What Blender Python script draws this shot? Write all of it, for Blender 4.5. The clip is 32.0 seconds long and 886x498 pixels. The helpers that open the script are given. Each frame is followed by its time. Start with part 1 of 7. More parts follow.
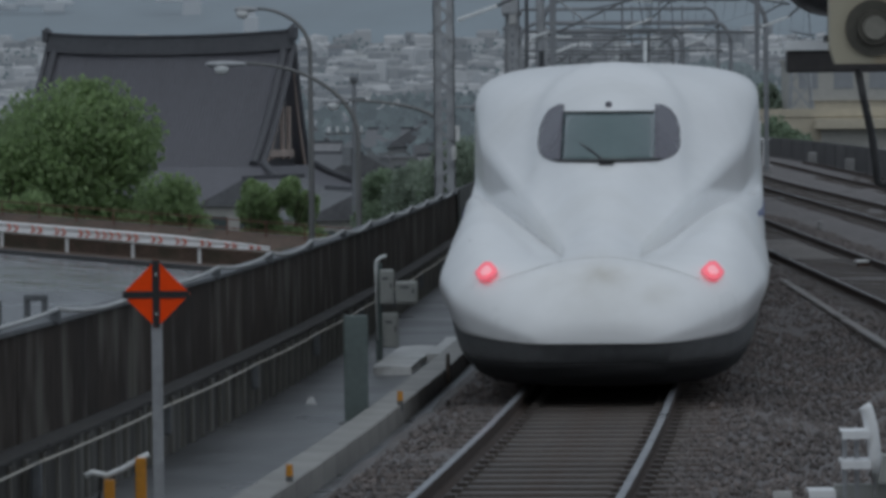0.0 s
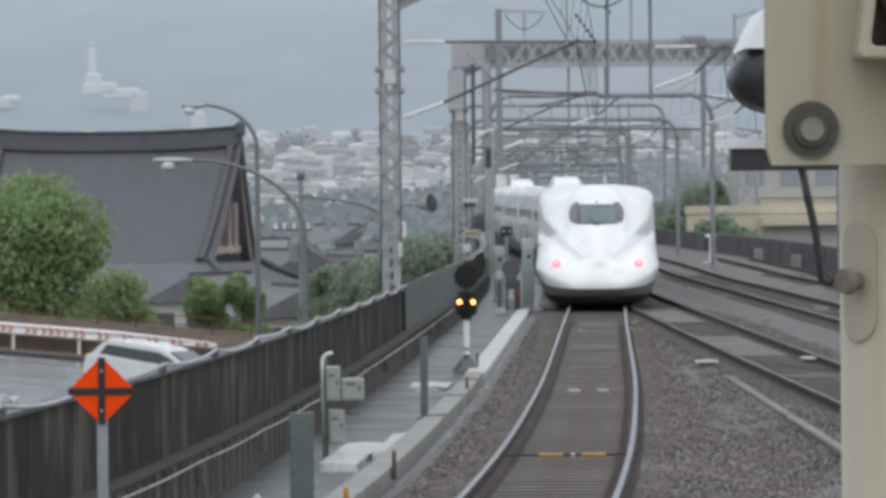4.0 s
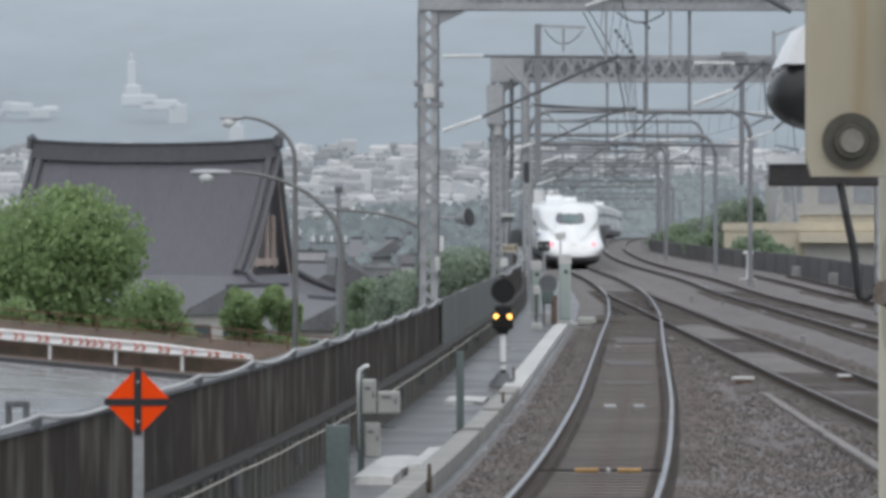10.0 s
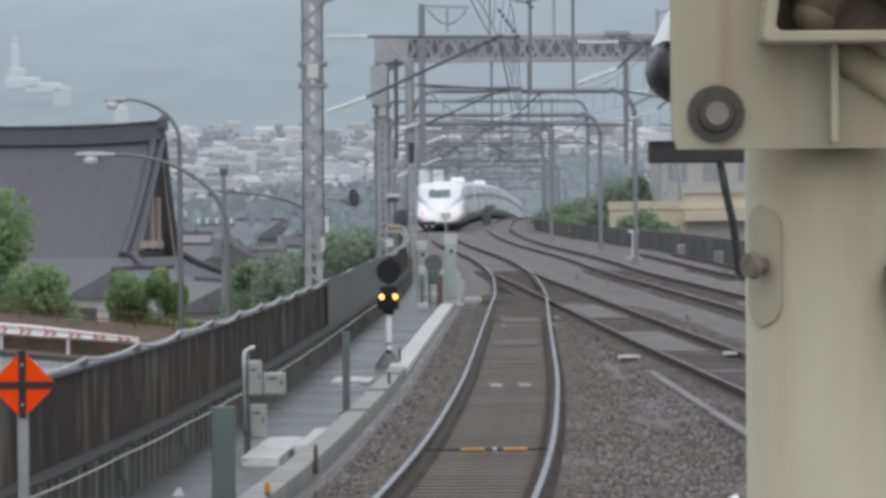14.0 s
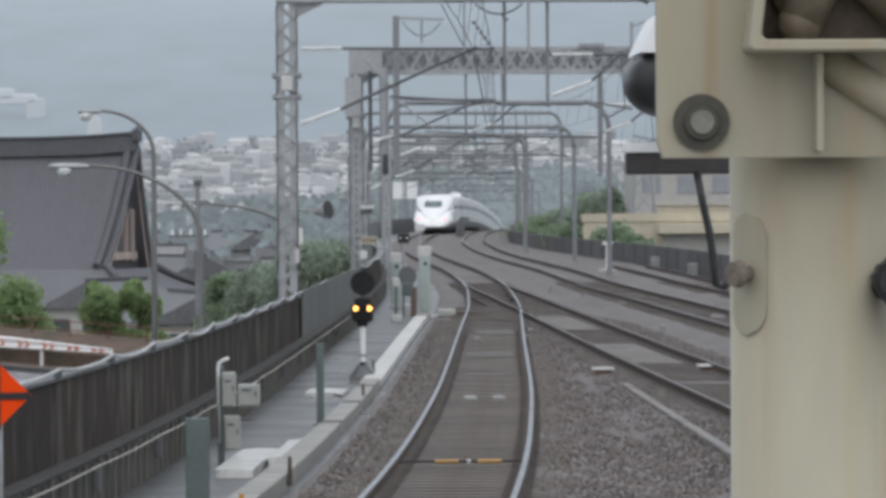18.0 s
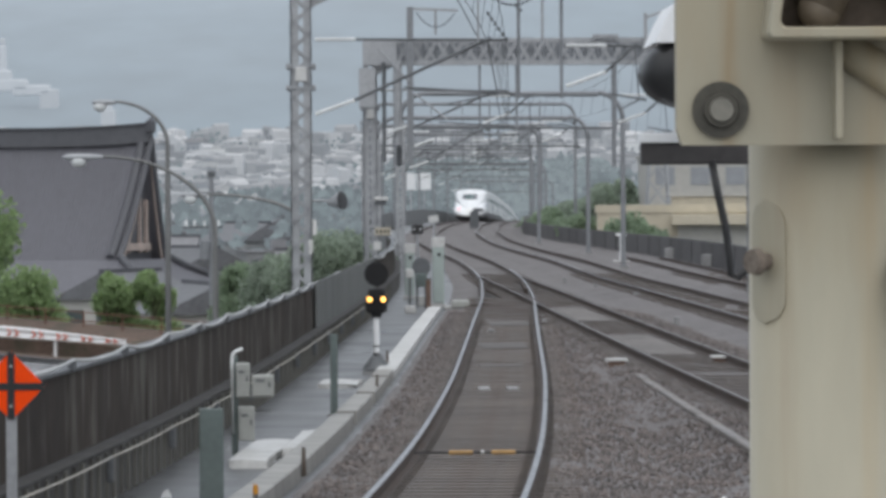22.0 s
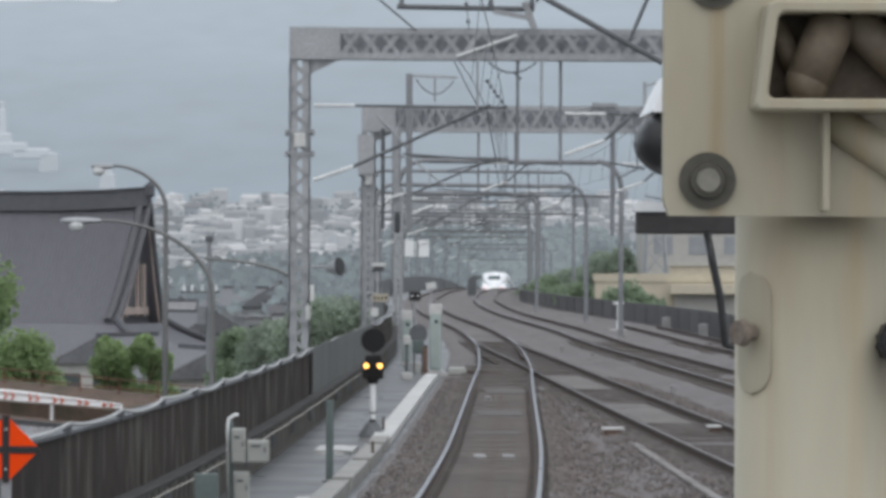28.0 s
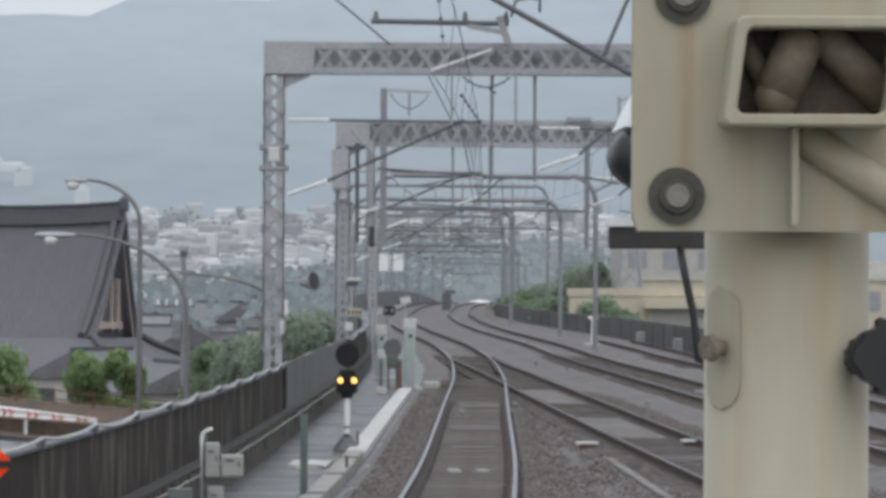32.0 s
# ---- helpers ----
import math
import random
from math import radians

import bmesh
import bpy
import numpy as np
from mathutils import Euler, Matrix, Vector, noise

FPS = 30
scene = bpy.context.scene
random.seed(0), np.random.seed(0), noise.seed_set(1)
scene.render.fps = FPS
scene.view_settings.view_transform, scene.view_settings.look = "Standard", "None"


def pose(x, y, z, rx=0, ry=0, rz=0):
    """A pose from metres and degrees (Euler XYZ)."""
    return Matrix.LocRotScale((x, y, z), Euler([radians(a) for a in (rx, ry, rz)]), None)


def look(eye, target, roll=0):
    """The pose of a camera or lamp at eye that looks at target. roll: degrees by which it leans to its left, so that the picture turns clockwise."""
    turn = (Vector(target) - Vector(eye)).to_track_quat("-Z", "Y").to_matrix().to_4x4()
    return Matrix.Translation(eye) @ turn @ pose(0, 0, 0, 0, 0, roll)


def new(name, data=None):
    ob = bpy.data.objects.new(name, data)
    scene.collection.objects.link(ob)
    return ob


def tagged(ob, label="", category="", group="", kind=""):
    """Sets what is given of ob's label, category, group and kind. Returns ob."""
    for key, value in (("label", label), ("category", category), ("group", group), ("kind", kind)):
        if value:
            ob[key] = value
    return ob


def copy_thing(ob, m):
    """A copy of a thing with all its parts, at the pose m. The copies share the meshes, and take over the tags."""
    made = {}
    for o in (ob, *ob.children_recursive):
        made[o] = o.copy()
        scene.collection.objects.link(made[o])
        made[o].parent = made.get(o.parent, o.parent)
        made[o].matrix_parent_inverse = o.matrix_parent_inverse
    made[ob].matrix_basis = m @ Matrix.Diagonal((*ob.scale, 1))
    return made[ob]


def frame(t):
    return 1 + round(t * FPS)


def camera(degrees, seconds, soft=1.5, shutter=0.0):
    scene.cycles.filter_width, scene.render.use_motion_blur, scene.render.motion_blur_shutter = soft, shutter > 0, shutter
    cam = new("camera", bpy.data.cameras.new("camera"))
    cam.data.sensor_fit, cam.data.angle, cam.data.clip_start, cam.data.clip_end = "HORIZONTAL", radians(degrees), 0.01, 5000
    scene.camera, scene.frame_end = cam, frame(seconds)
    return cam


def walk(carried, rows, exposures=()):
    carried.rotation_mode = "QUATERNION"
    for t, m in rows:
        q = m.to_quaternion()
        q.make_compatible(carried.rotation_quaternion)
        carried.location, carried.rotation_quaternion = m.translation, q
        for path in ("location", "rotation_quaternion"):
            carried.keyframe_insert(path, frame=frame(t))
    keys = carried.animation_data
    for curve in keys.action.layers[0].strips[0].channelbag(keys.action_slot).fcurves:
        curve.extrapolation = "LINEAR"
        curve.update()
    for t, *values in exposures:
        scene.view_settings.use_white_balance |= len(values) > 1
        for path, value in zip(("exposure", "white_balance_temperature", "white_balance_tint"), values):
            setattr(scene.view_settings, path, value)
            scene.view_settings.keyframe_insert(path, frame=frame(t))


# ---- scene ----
from functools import lru_cache

# Units: metres. The camera stands at the end of a station platform, 2.75 m over the rails, and looks along +y with a long lens.
EYE = 2.75
cam = camera(10.54, 32.0, soft=3.8)
# seconds, sway to the side, sway in height, yaw, pitch, roll
ROWS = [
    (0.0, -0.0057, 0.0012, 0.185, -1.641, 0.56),
    (0.5, -0.0009, 0.0001, -0.240, -1.837, 0.54),
    (1.0, -0.0032, -0.0007, -0.531, -1.692, 0.31),
    (1.5, -0.0040, 0.0049, -0.551, -1.015, 0.66),
    (2.0, -0.0029, 0.0056, -0.325, -0.798, 0.67),
    (2.5, -0.0020, 0.0064, -0.482, -0.542, 0.57),
    (3.0, 0.0000, 0.0066, -0.700, -0.439, 0.70),
    (3.5, 0.0011, 0.0062, -0.559, -0.457, 0.65),
    (5.5, 0.0007, -0.0009, -0.391, -0.596, 0.26),
    (6.0, 0.0019, 0.0005, -0.709, -0.206, 0.28),
    (6.5, 0.0037, 0.0004, -1.257, -0.145, 0.14),
    (7.0, 0.0035, 0.0003, -1.210, -0.205, 0.16),
    (7.5, 0.0083, 0.0001, -1.273, -0.325, 0.31),
    (8.0, 0.0099, 0.0009, -1.009, -0.369, 0.46),
    (8.5, 0.0059, -0.0009, -0.996, -0.769, 0.20),
    (9.0, 0.0007, -0.0018, -0.489, -0.535, -0.07),
    (9.5, 0.0031, 0.0008, -0.405, -0.548, 0.18),
    (10.0, -0.0000, 0.0000, 0.000, -0.324, -0.00),
    (10.5, 0.0049, 0.0003, -0.282, -0.189, 0.19),
    (11.0, 0.0064, -0.0012, -0.414, -0.326, 0.09),
    (11.5, 0.0058, -0.0014, -0.321, -0.427, 0.08),
    (12.0, 0.0095, -0.0012, -0.505, -0.282, 0.15),
    (12.5, 0.0122, -0.0002, -0.663, -0.222, 0.36),
    (13.0, 0.0105, -0.0022, -0.931, -0.333, 0.24),
    (13.5, 0.0103, -0.0037, -1.098, -0.518, 0.20),
    (14.0, 0.0140, -0.0042, -1.364, -0.560, 0.42),
    (14.5, 0.0115, -0.0058, -1.415, -0.608, 0.39),
    (16.5, 0.0113, -0.0025, -1.426, -0.396, 0.43),
    (17.0, 0.0100, -0.0040, -1.611, -0.206, 0.19),
    (17.5, 0.0085, -0.0048, -1.707, -0.252, 0.40),
    (18.0, 0.0056, -0.0069, -1.677, -0.419, 0.33),
    (18.5, 0.0036, -0.0080, -1.654, -0.486, 0.28),
    (19.0, 0.0014, -0.0089, -1.546, -0.469, 0.04),
    (19.5, 0.0013, -0.0081, -1.454, -0.486, 0.23),
    (20.0, 0.0015, -0.0085, -1.580, -0.526, 0.24),
    (20.5, 0.0002, -0.0104, -1.529, -0.598, 0.17),
    (21.0, -0.0018, -0.0103, -1.603, -0.635, 0.15),
    (21.5, -0.0037, -0.0120, -1.464, -0.762, 0.06),
    (22.0, 0.0017, -0.0096, -1.514, -0.524, 0.30),
    (22.5, 0.0054, -0.0073, -1.521, -0.262, 0.32),
    (23.0, 0.0098, -0.0075, -1.314, -0.276, 0.43),
    (23.5, 0.0153, -0.0057, -1.401, 0.103, 0.39),
    (24.0, 0.0159, -0.0058, -1.871, 0.227, 0.19),
    (24.5, 0.0107, -0.0091, -1.920, -0.103, 0.19),
    (25.0, 0.0092, -0.0101, -1.822, -0.168, 0.02),
    (25.5, 0.0089, -0.0101, -1.590, -0.418, 0.16),
    (26.0, 0.0114, -0.0093, -1.574, -0.031, 0.13),
    (26.5, 0.0117, -0.0087, -1.616, 0.274, -0.17),
    (28.5, 0.0101, -0.0088, -1.533, 0.275, -0.24),
    (29.0, 0.0146, -0.0082, -1.650, 0.262, 0.13),
    (29.5, 0.0163, -0.0060, -1.668, 0.537, 0.23),
    (30.0, 0.0150, -0.0063, -1.588, 0.476, 0.34),
    (30.5, 0.0149, -0.0058, -1.754, 0.668, 0.06),
    (31.0, 0.0149, -0.0068, -1.774, 0.578, -0.08),
    (31.5, 0.0154, -0.0078, -2.088, 0.543, -0.29),
    (32.0, 0.0142, -0.0083, -1.843, 0.449, -0.26),
]
EXPOSURES = [(0.0, -1.17, 6000, 6), (0.5, -1.12, 6000, 5), (1.0, -0.7, 6050, 3), (1.5, -0.42, 6050, 1), (2.0, -0.27, 6100, -1), (2.5, -0.14, 6200, 3), (3.5, 0.03, 6400, 8), (6.0, 0.06, 6480, 9), (32.0, 0.06, 6480, 9)]
walk(cam, [(t, pose(x, 0, EYE + z, 90 + pitch, roll, yaw)) for t, x, z, yaw, pitch, roll in ROWS], EXPOSURES)

# ---- light: a rainy, overcast day ----
world = bpy.data.worlds.new("rain_sky")
scene.world = world
world.use_nodes = True
wn, wl = world.node_tree.nodes, world.node_tree.links
sky = wn.new("ShaderNodeTexSky")
sky.sky_type, sky.sun_disc = "NISHITA", False
sky.sun_elevation, sky.sun_rotation = radians(48), radians(160)
sky.air_density, sky.dust_density = 1.0, 4.0
sky_mix = wn.new("ShaderNodeMix")
sky_mix.data_type = "RGBA"
sky_mix.inputs[0].default_value = 0.88
sky_mix.inputs[7].default_value = (7.5, 8.0, 8.8, 1)
wl.new(sky.outputs[0], sky_mix.inputs[6])
wl.new(sky_mix.outputs[2], wn["Background"].inputs[0])
wn["Background"].inputs[1].default_value = 0.095
sun = new("sun", bpy.data.lights.new("sun", "SUN"))
sun.data.energy, sun.data.angle, sun.data.color = 1.35, radians(110), (1.0, 0.97, 0.93)
sun.matrix_world = look((0, -26, 60), (0, 0, 0))


# ---- materials ----
def mat(name, colour, rough=0.7, metal=0.0, var=0.25, scale=3.0, fine=40.0, bump=0.0, stretch=(1, 1, 1), tint=None, rand=0.0, island=0.0, stain=None, stain_scale=1.0, stain_amount=0.5, coat=0.0):
    """A surface with variation at two scales, relief, stains and a little change from piece to piece."""
    m = bpy.data.materials.new(name)
    m.use_nodes = True
    n, l = m.node_tree.nodes, m.node_tree.links
    b = n["Principled BSDF"]
    tex = n.new("ShaderNodeTexCoord")
    mp = n.new("ShaderNodeMapping")
    mp.inputs["Scale"].default_value = stretch
    l.new(tex.outputs["Object"], mp.inputs[0])
    big = n.new("ShaderNodeTexNoise")
    big.inputs["Scale"].default_value, big.inputs["Detail"].default_value = scale, 5
    small = n.new("ShaderNodeTexNoise")
    small.inputs["Scale"].default_value, small.inputs["Detail"].default_value = fine, 4
    l.new(mp.outputs[0], big.inputs[0])
    l.new(mp.outputs[0], small.inputs[0])
    add = n.new("ShaderNodeMath")
    add.operation = "ADD"
    l.new(big.outputs[0], add.inputs[0])
    l.new(small.outputs[0], add.inputs[1])
    ramp = n.new("ShaderNodeMapRange")
    ramp.inputs[1].default_value, ramp.inputs[2].default_value = 0.65, 1.35
    ramp.inputs[3].default_value, ramp.inputs[4].default_value = 1 - var, 1 + var
    l.new(add.outputs[0], ramp.inputs[0])
    level = ramp.outputs[0]
    if rand:
        info = n.new("ShaderNodeObjectInfo")
        r = n.new("ShaderNodeMapRange")
        r.inputs[3].default_value, r.inputs[4].default_value = 1 - rand, 1 + rand
        l.new(info.outputs["Random"], r.inputs[0])
        mul = n.new("ShaderNodeMath")
        mul.operation = "MULTIPLY"
        l.new(level, mul.inputs[0])
        l.new(r.outputs[0], mul.inputs[1])
        level = mul.outputs[0]
    if island:
        geo = n.new("ShaderNodeNewGeometry")
        r = n.new("ShaderNodeMapRange")
        r.inputs[3].default_value, r.inputs[4].default_value = 1 - island, 1 + island
        l.new(geo.outputs["Random Per Island"], r.inputs[0])
        mul = n.new("ShaderNodeMath")
        mul.operation = "MULTIPLY"
        l.new(level, mul.inputs[0])
        l.new(r.outputs[0], mul.inputs[1])
        level = mul.outputs[0]
    col = n.new("ShaderNodeMix")
    col.data_type, col.blend_type = "RGBA", "MULTIPLY"
    col.inputs[0].default_value = 1
    if tint:
        tn = n.new("ShaderNodeMix")
        tn.data_type = "RGBA"
        tn.inputs[6].default_value, tn.inputs[7].default_value = (*colour, 1), (*tint, 1)
        l.new(big.outputs[0], tn.inputs[0])
        l.new(tn.outputs[2], col.inputs[6])
    else:
        col.inputs[6].default_value = (*colour, 1)
    l.new(level, col.inputs[7])
    out = col.outputs[2]
    if stain:
        sn = n.new("ShaderNodeTexNoise")
        sn.inputs["Scale"].default_value, sn.inputs["Detail"].default_value = stain_scale, 6
        l.new(mp.outputs[0], sn.inputs[0])
        sr = n.new("ShaderNodeMapRange")
        sr.inputs[1].default_value, sr.inputs[2].default_value = 0.5, 0.68
        sr.inputs[4].default_value = stain_amount
        l.new(sn.outputs[0], sr.inputs[0])
        sm = n.new("ShaderNodeMix")
        sm.data_type = "RGBA"
        l.new(sr.outputs[0], sm.inputs[0])
        l.new(out, sm.inputs[6])
        sm.inputs[7].default_value = (*stain, 1)
        out = sm.outputs[2]
    l.new(out, b.inputs["Base Color"])
    b.inputs["Metallic"].default_value = metal
    b.inputs["Coat Weight"].default_value = coat
    rr = n.new("ShaderNodeMapRange")
    rr.inputs[1].default_value, rr.inputs[2].default_value = 0.3, 0.7
    rr.inputs[3].default_value, rr.inputs[4].default_value = max(0.02, rough - 0.1), min(1, rough + 0.1)
    l.new(big.outputs[0], rr.inputs[0])
    l.new(rr.outputs[0], b.inputs["Roughness"])
    if bump:
        bp = n.new("ShaderNodeBump")
        bp.inputs["Strength"].default_value, bp.inputs["Distance"].default_value = 0.6, bump
        l.new(small.outputs[0], bp.inputs["Height"])
        l.new(bp.outputs[0], b.inputs["Normal"])
    return m


def glow(name, colour, strength):
    m = bpy.data.materials.new(name)
    m.use_nodes = True
    b = m.node_tree.nodes["Principled BSDF"]
    b.inputs["Base Color"].default_value = (*colour, 1)
    b.inputs["Emission Color"].default_value = (*colour, 1)
    b.inputs["Emission Strength"].default_value = strength
    b.inputs["Roughness"].default_value = 0.3
    return m


M_BALLAST = mat("wet_ballast", (0.145, 0.133, 0.132), 0.75, var=0.4, scale=0.6, fine=9, bump=0.04, stain=(0.06, 0.05, 0.045), stain_scale=0.35)
M_STONE = mat("ballast_stones", (0.125, 0.115, 0.113), 0.6, var=0.3, scale=0.9, fine=30, island=0.5, tint=(0.16, 0.13, 0.117))
M_TRACKBED = mat("rusty_trackbed", (0.03, 0.024, 0.021), 0.85, var=0.4, scale=0.8, fine=12, bump=0.02)
M_SLEEPER = mat("sleeper_concrete", (0.09, 0.074, 0.064), 0.5, var=0.4, scale=3, fine=30, rand=0.25, stain=(0.06, 0.036, 0.024), stain_scale=1.2, stain_amount=0.75)
M_RAIL = mat("rail_head", (0.27, 0.28, 0.30), 0.35, 0.6, var=0.15, scale=1, fine=20)
M_RUST = mat("rail_side_rust", (0.06, 0.042, 0.034), 0.8, var=0.3, scale=2, fine=30)
M_CONCRETE = mat("wet_concrete", (0.25, 0.25, 0.25), 0.5, var=0.25, scale=0.7, fine=8, rand=0.12, stain=(0.16, 0.16, 0.16), stain_scale=0.5)
M_WALK = mat("wet_walkway", (0.07, 0.072, 0.075), 0.35, var=0.35, scale=0.5, fine=6, stain=(0.15, 0.15, 0.15), stain_scale=0.35)
M_COVER = mat("grey_cover", (0.11, 0.102, 0.097), 0.8, var=0.25, scale=1.5, fine=12, rand=0.1)
M_DUCT = mat("grey_duct", (0.165, 0.148, 0.138), 0.5, var=0.25, scale=0.7, fine=8, rand=0.2)
M_POSTGREY = mat("grey_post_paint", (0.235, 0.245, 0.26), 0.55, 0.1, var=0.2, scale=1.3, fine=14)
M_SHEET = mat("grey_green_sheet", (0.10, 0.105, 0.10), 0.6, var=0.3, scale=0.6, fine=5, stretch=(1, 2, 0.3), rand=0.1)
M_BEDPALE = mat("pale_gravel_bed", (0.165, 0.152, 0.145), 0.9, var=0.45, scale=0.8, fine=6, stain=(0.1, 0.09, 0.085), stain_scale=0.9, stain_amount=0.8)
M_RAILDARK = mat("dull_rail_head", (0.15, 0.14, 0.14), 0.45, 0.4, var=0.2, scale=1, fine=20)
M_PALE = mat("pale_concrete", (0.56, 0.56, 0.55), 0.55, var=0.15, scale=0.7, fine=8, rand=0.08, stain=(0.36, 0.36, 0.35), stain_scale=0.5)
M_WALL = mat("dark_mossy_concrete", (0.05, 0.042, 0.037), 0.9, var=0.4, scale=0.5, fine=5, stretch=(1.2, 1.5, 0.5), rand=0.05, stain=(0.17, 0.165, 0.145), stain_scale=1.35, stain_amount=0.6)
M_RIB = mat("streaked_ribbed_concrete", (0.05, 0.047, 0.044), 0.9, var=0.5, scale=0.9, fine=6, stretch=(1.6, 2.4, 0.3), rand=0.3, stain=(0.24, 0.24, 0.215), stain_scale=1.2, stain_amount=0.6)
M_LEDGE = mat("damp_ledge", (0.05, 0.048, 0.046), 0.7, var=0.35, scale=0.8, fine=6)
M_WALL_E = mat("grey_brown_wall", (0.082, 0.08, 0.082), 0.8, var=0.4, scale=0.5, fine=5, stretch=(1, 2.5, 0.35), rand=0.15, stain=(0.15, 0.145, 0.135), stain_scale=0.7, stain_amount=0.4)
M_WALL.node_tree.nodes["Principled BSDF"].inputs["Specular IOR Level"].default_value = 0.15
# far lengths of the parapet: concrete colour lightened in place of haze
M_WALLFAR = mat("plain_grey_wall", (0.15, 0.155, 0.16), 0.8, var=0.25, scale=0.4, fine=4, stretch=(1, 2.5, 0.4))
M_COPING = mat("wall_pipe", (0.46, 0.47, 0.47), 0.45, var=0.25, scale=1.2, fine=15)
M_ROPE = mat("pale_cable", (0.45, 0.43, 0.38), 0.6, var=0.2, scale=2, fine=30)
M_GALV = mat("galvanised_steel", (0.36, 0.37, 0.385), 0.5, 0.25, var=0.22, scale=1.3, fine=14, rand=0.08)
M_LAMPPOLE = mat("lamp_pole_paint", (0.19, 0.192, 0.19), 0.55, 0.1, var=0.2, scale=1.3, fine=14)
M_BARDARK = mat("dark_brown_steel", (0.04, 0.036, 0.036), 0.5, 0.1, var=0.3, scale=6, fine=40)
M_DARKSTEEL = mat("dark_steel", (0.12, 0.127, 0.135), 0.5, 0.2, var=0.25, scale=2, fine=20)
M_WEB = mat("dull_steel_web", (0.30, 0.315, 0.335), 0.6, 0.1, var=0.2, scale=1.3, fine=14)
M_INSUL = mat("white_porcelain", (0.72, 0.74, 0.74), 0.25, var=0.08)
M_WIRE = mat("wire", (0.12, 0.125, 0.13), 0.5, 0.3)
M_CREAM = mat("cream_paint", (0.41, 0.382, 0.295), 0.6, var=0.06, scale=4, fine=60, bump=0.0006, stretch=(1, 1, 0.25), stain=(0.36, 0.27, 0.15), stain_scale=9, stain_amount=0.5)
def rust_runs(m, runs):
    """Rust streaks down a painted surface: each at a side x, with a width."""
    n, l = m.node_tree.nodes, m.node_tree.links
    b = n["Principled BSDF"]
    src = b.inputs["Base Color"].links[0].from_socket
    tex = n.new("ShaderNodeTexCoord")
    sep = n.new("ShaderNodeSeparateXYZ")
    l.new(tex.outputs["Object"], sep.inputs[0])
    mp = n.new("ShaderNodeMapping")
    mp.inputs["Scale"].default_value = (160, 160, 9)
    l.new(tex.outputs["Object"], mp.inputs[0])
    nz = n.new("ShaderNodeTexNoise")
    nz.inputs["Scale"].default_value = 1.0
    l.new(mp.outputs[0], nz.inputs[0])
    for x0, w, amount, colour in runs:
        d = n.new("ShaderNodeMath")
        d.operation = "SUBTRACT"
        d.inputs[1].default_value = x0
        l.new(sep.outputs[0], d.inputs[0])
        ab = n.new("ShaderNodeMath")
        ab.operation = "ABSOLUTE"
        l.new(d.outputs[0], ab.inputs[0])
        r = n.new("ShaderNodeMapRange")
        r.interpolation_type = "SMOOTHSTEP"
        r.inputs[1].default_value, r.inputs[2].default_value = 0.0, w
        r.inputs[3].default_value, r.inputs[4].default_value = amount, 0.0
        l.new(ab.outputs[0], r.inputs[0])
        mul = n.new("ShaderNodeMath")
        mul.operation = "MULTIPLY"
        l.new(r.outputs[0], mul.inputs[0])
        l.new(nz.outputs[0], mul.inputs[1])
        mx = n.new("ShaderNodeMix")
        mx.data_type = "RGBA"
        l.new(mul.outputs[0], mx.inputs[0])
        l.new(src, mx.inputs[6])
        mx.inputs[7].default_value = (*colour, 1)
        src = mx.outputs[2]
    l.new(src, b.inputs["Base Color"])
    return m


rust_runs(M_CREAM, ((-0.083, 0.011, 0.62, (0.31, 0.19, 0.07)), (0.022, 0.012, 0.35, (0.40, 0.27, 0.12)), (-0.04, 0.02, 0.4, (0.30, 0.22, 0.13)), (0.048, 0.012, 0.3, (0.33, 0.23, 0.12))))
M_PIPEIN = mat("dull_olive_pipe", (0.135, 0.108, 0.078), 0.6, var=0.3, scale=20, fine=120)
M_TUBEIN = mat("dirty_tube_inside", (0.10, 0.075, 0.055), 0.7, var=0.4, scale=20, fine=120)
M_BOLT = mat("weathered_bolt", (0.085, 0.08, 0.066), 0.6, 0.3, var=0.3, scale=30, fine=200)
M_BOLTEND = mat("dull_bolt_end", (0.22, 0.21, 0.18), 0.5, 0.3, var=0.2, scale=60, fine=200)
M_MATTE = mat("matte_black", (0.012, 0.012, 0.013), 0.85, var=0.2)
M_SLAB = mat("wet_slab", (0.55, 0.55, 0.54), 0.4, var=0.2, scale=1.5, fine=12, rand=0.1, stain=(0.22, 0.22, 0.21), stain_scale=1.2)
M_LID = mat("pale_grey_lids", (0.27, 0.262, 0.245), 0.5, var=0.25, scale=0.7, fine=8, rand=0.12, stain=(0.2, 0.2, 0.19), stain_scale=0.5)
M_BLACK = mat("black_rubber", (0.018, 0.018, 0.019), 0.4, var=0.3)
M_WHITEPAINT = mat("white_paint", (0.8, 0.81, 0.82), 0.35, var=0.05)
M_TRAIN = mat("train_white", (0.90, 0.91, 0.92), 0.22, var=0.03, scale=0.5, fine=5, coat=0.3, stain=(0.62, 0.60, 0.53), stain_scale=0.55, stain_amount=0.3)
M_NOSE = mat("train_nose_white", (0.90, 0.91, 0.92), 0.34, var=0.03, scale=0.5, fine=5, coat=0.3, stain=(0.62, 0.60, 0.53), stain_scale=0.55, stain_amount=0.14)


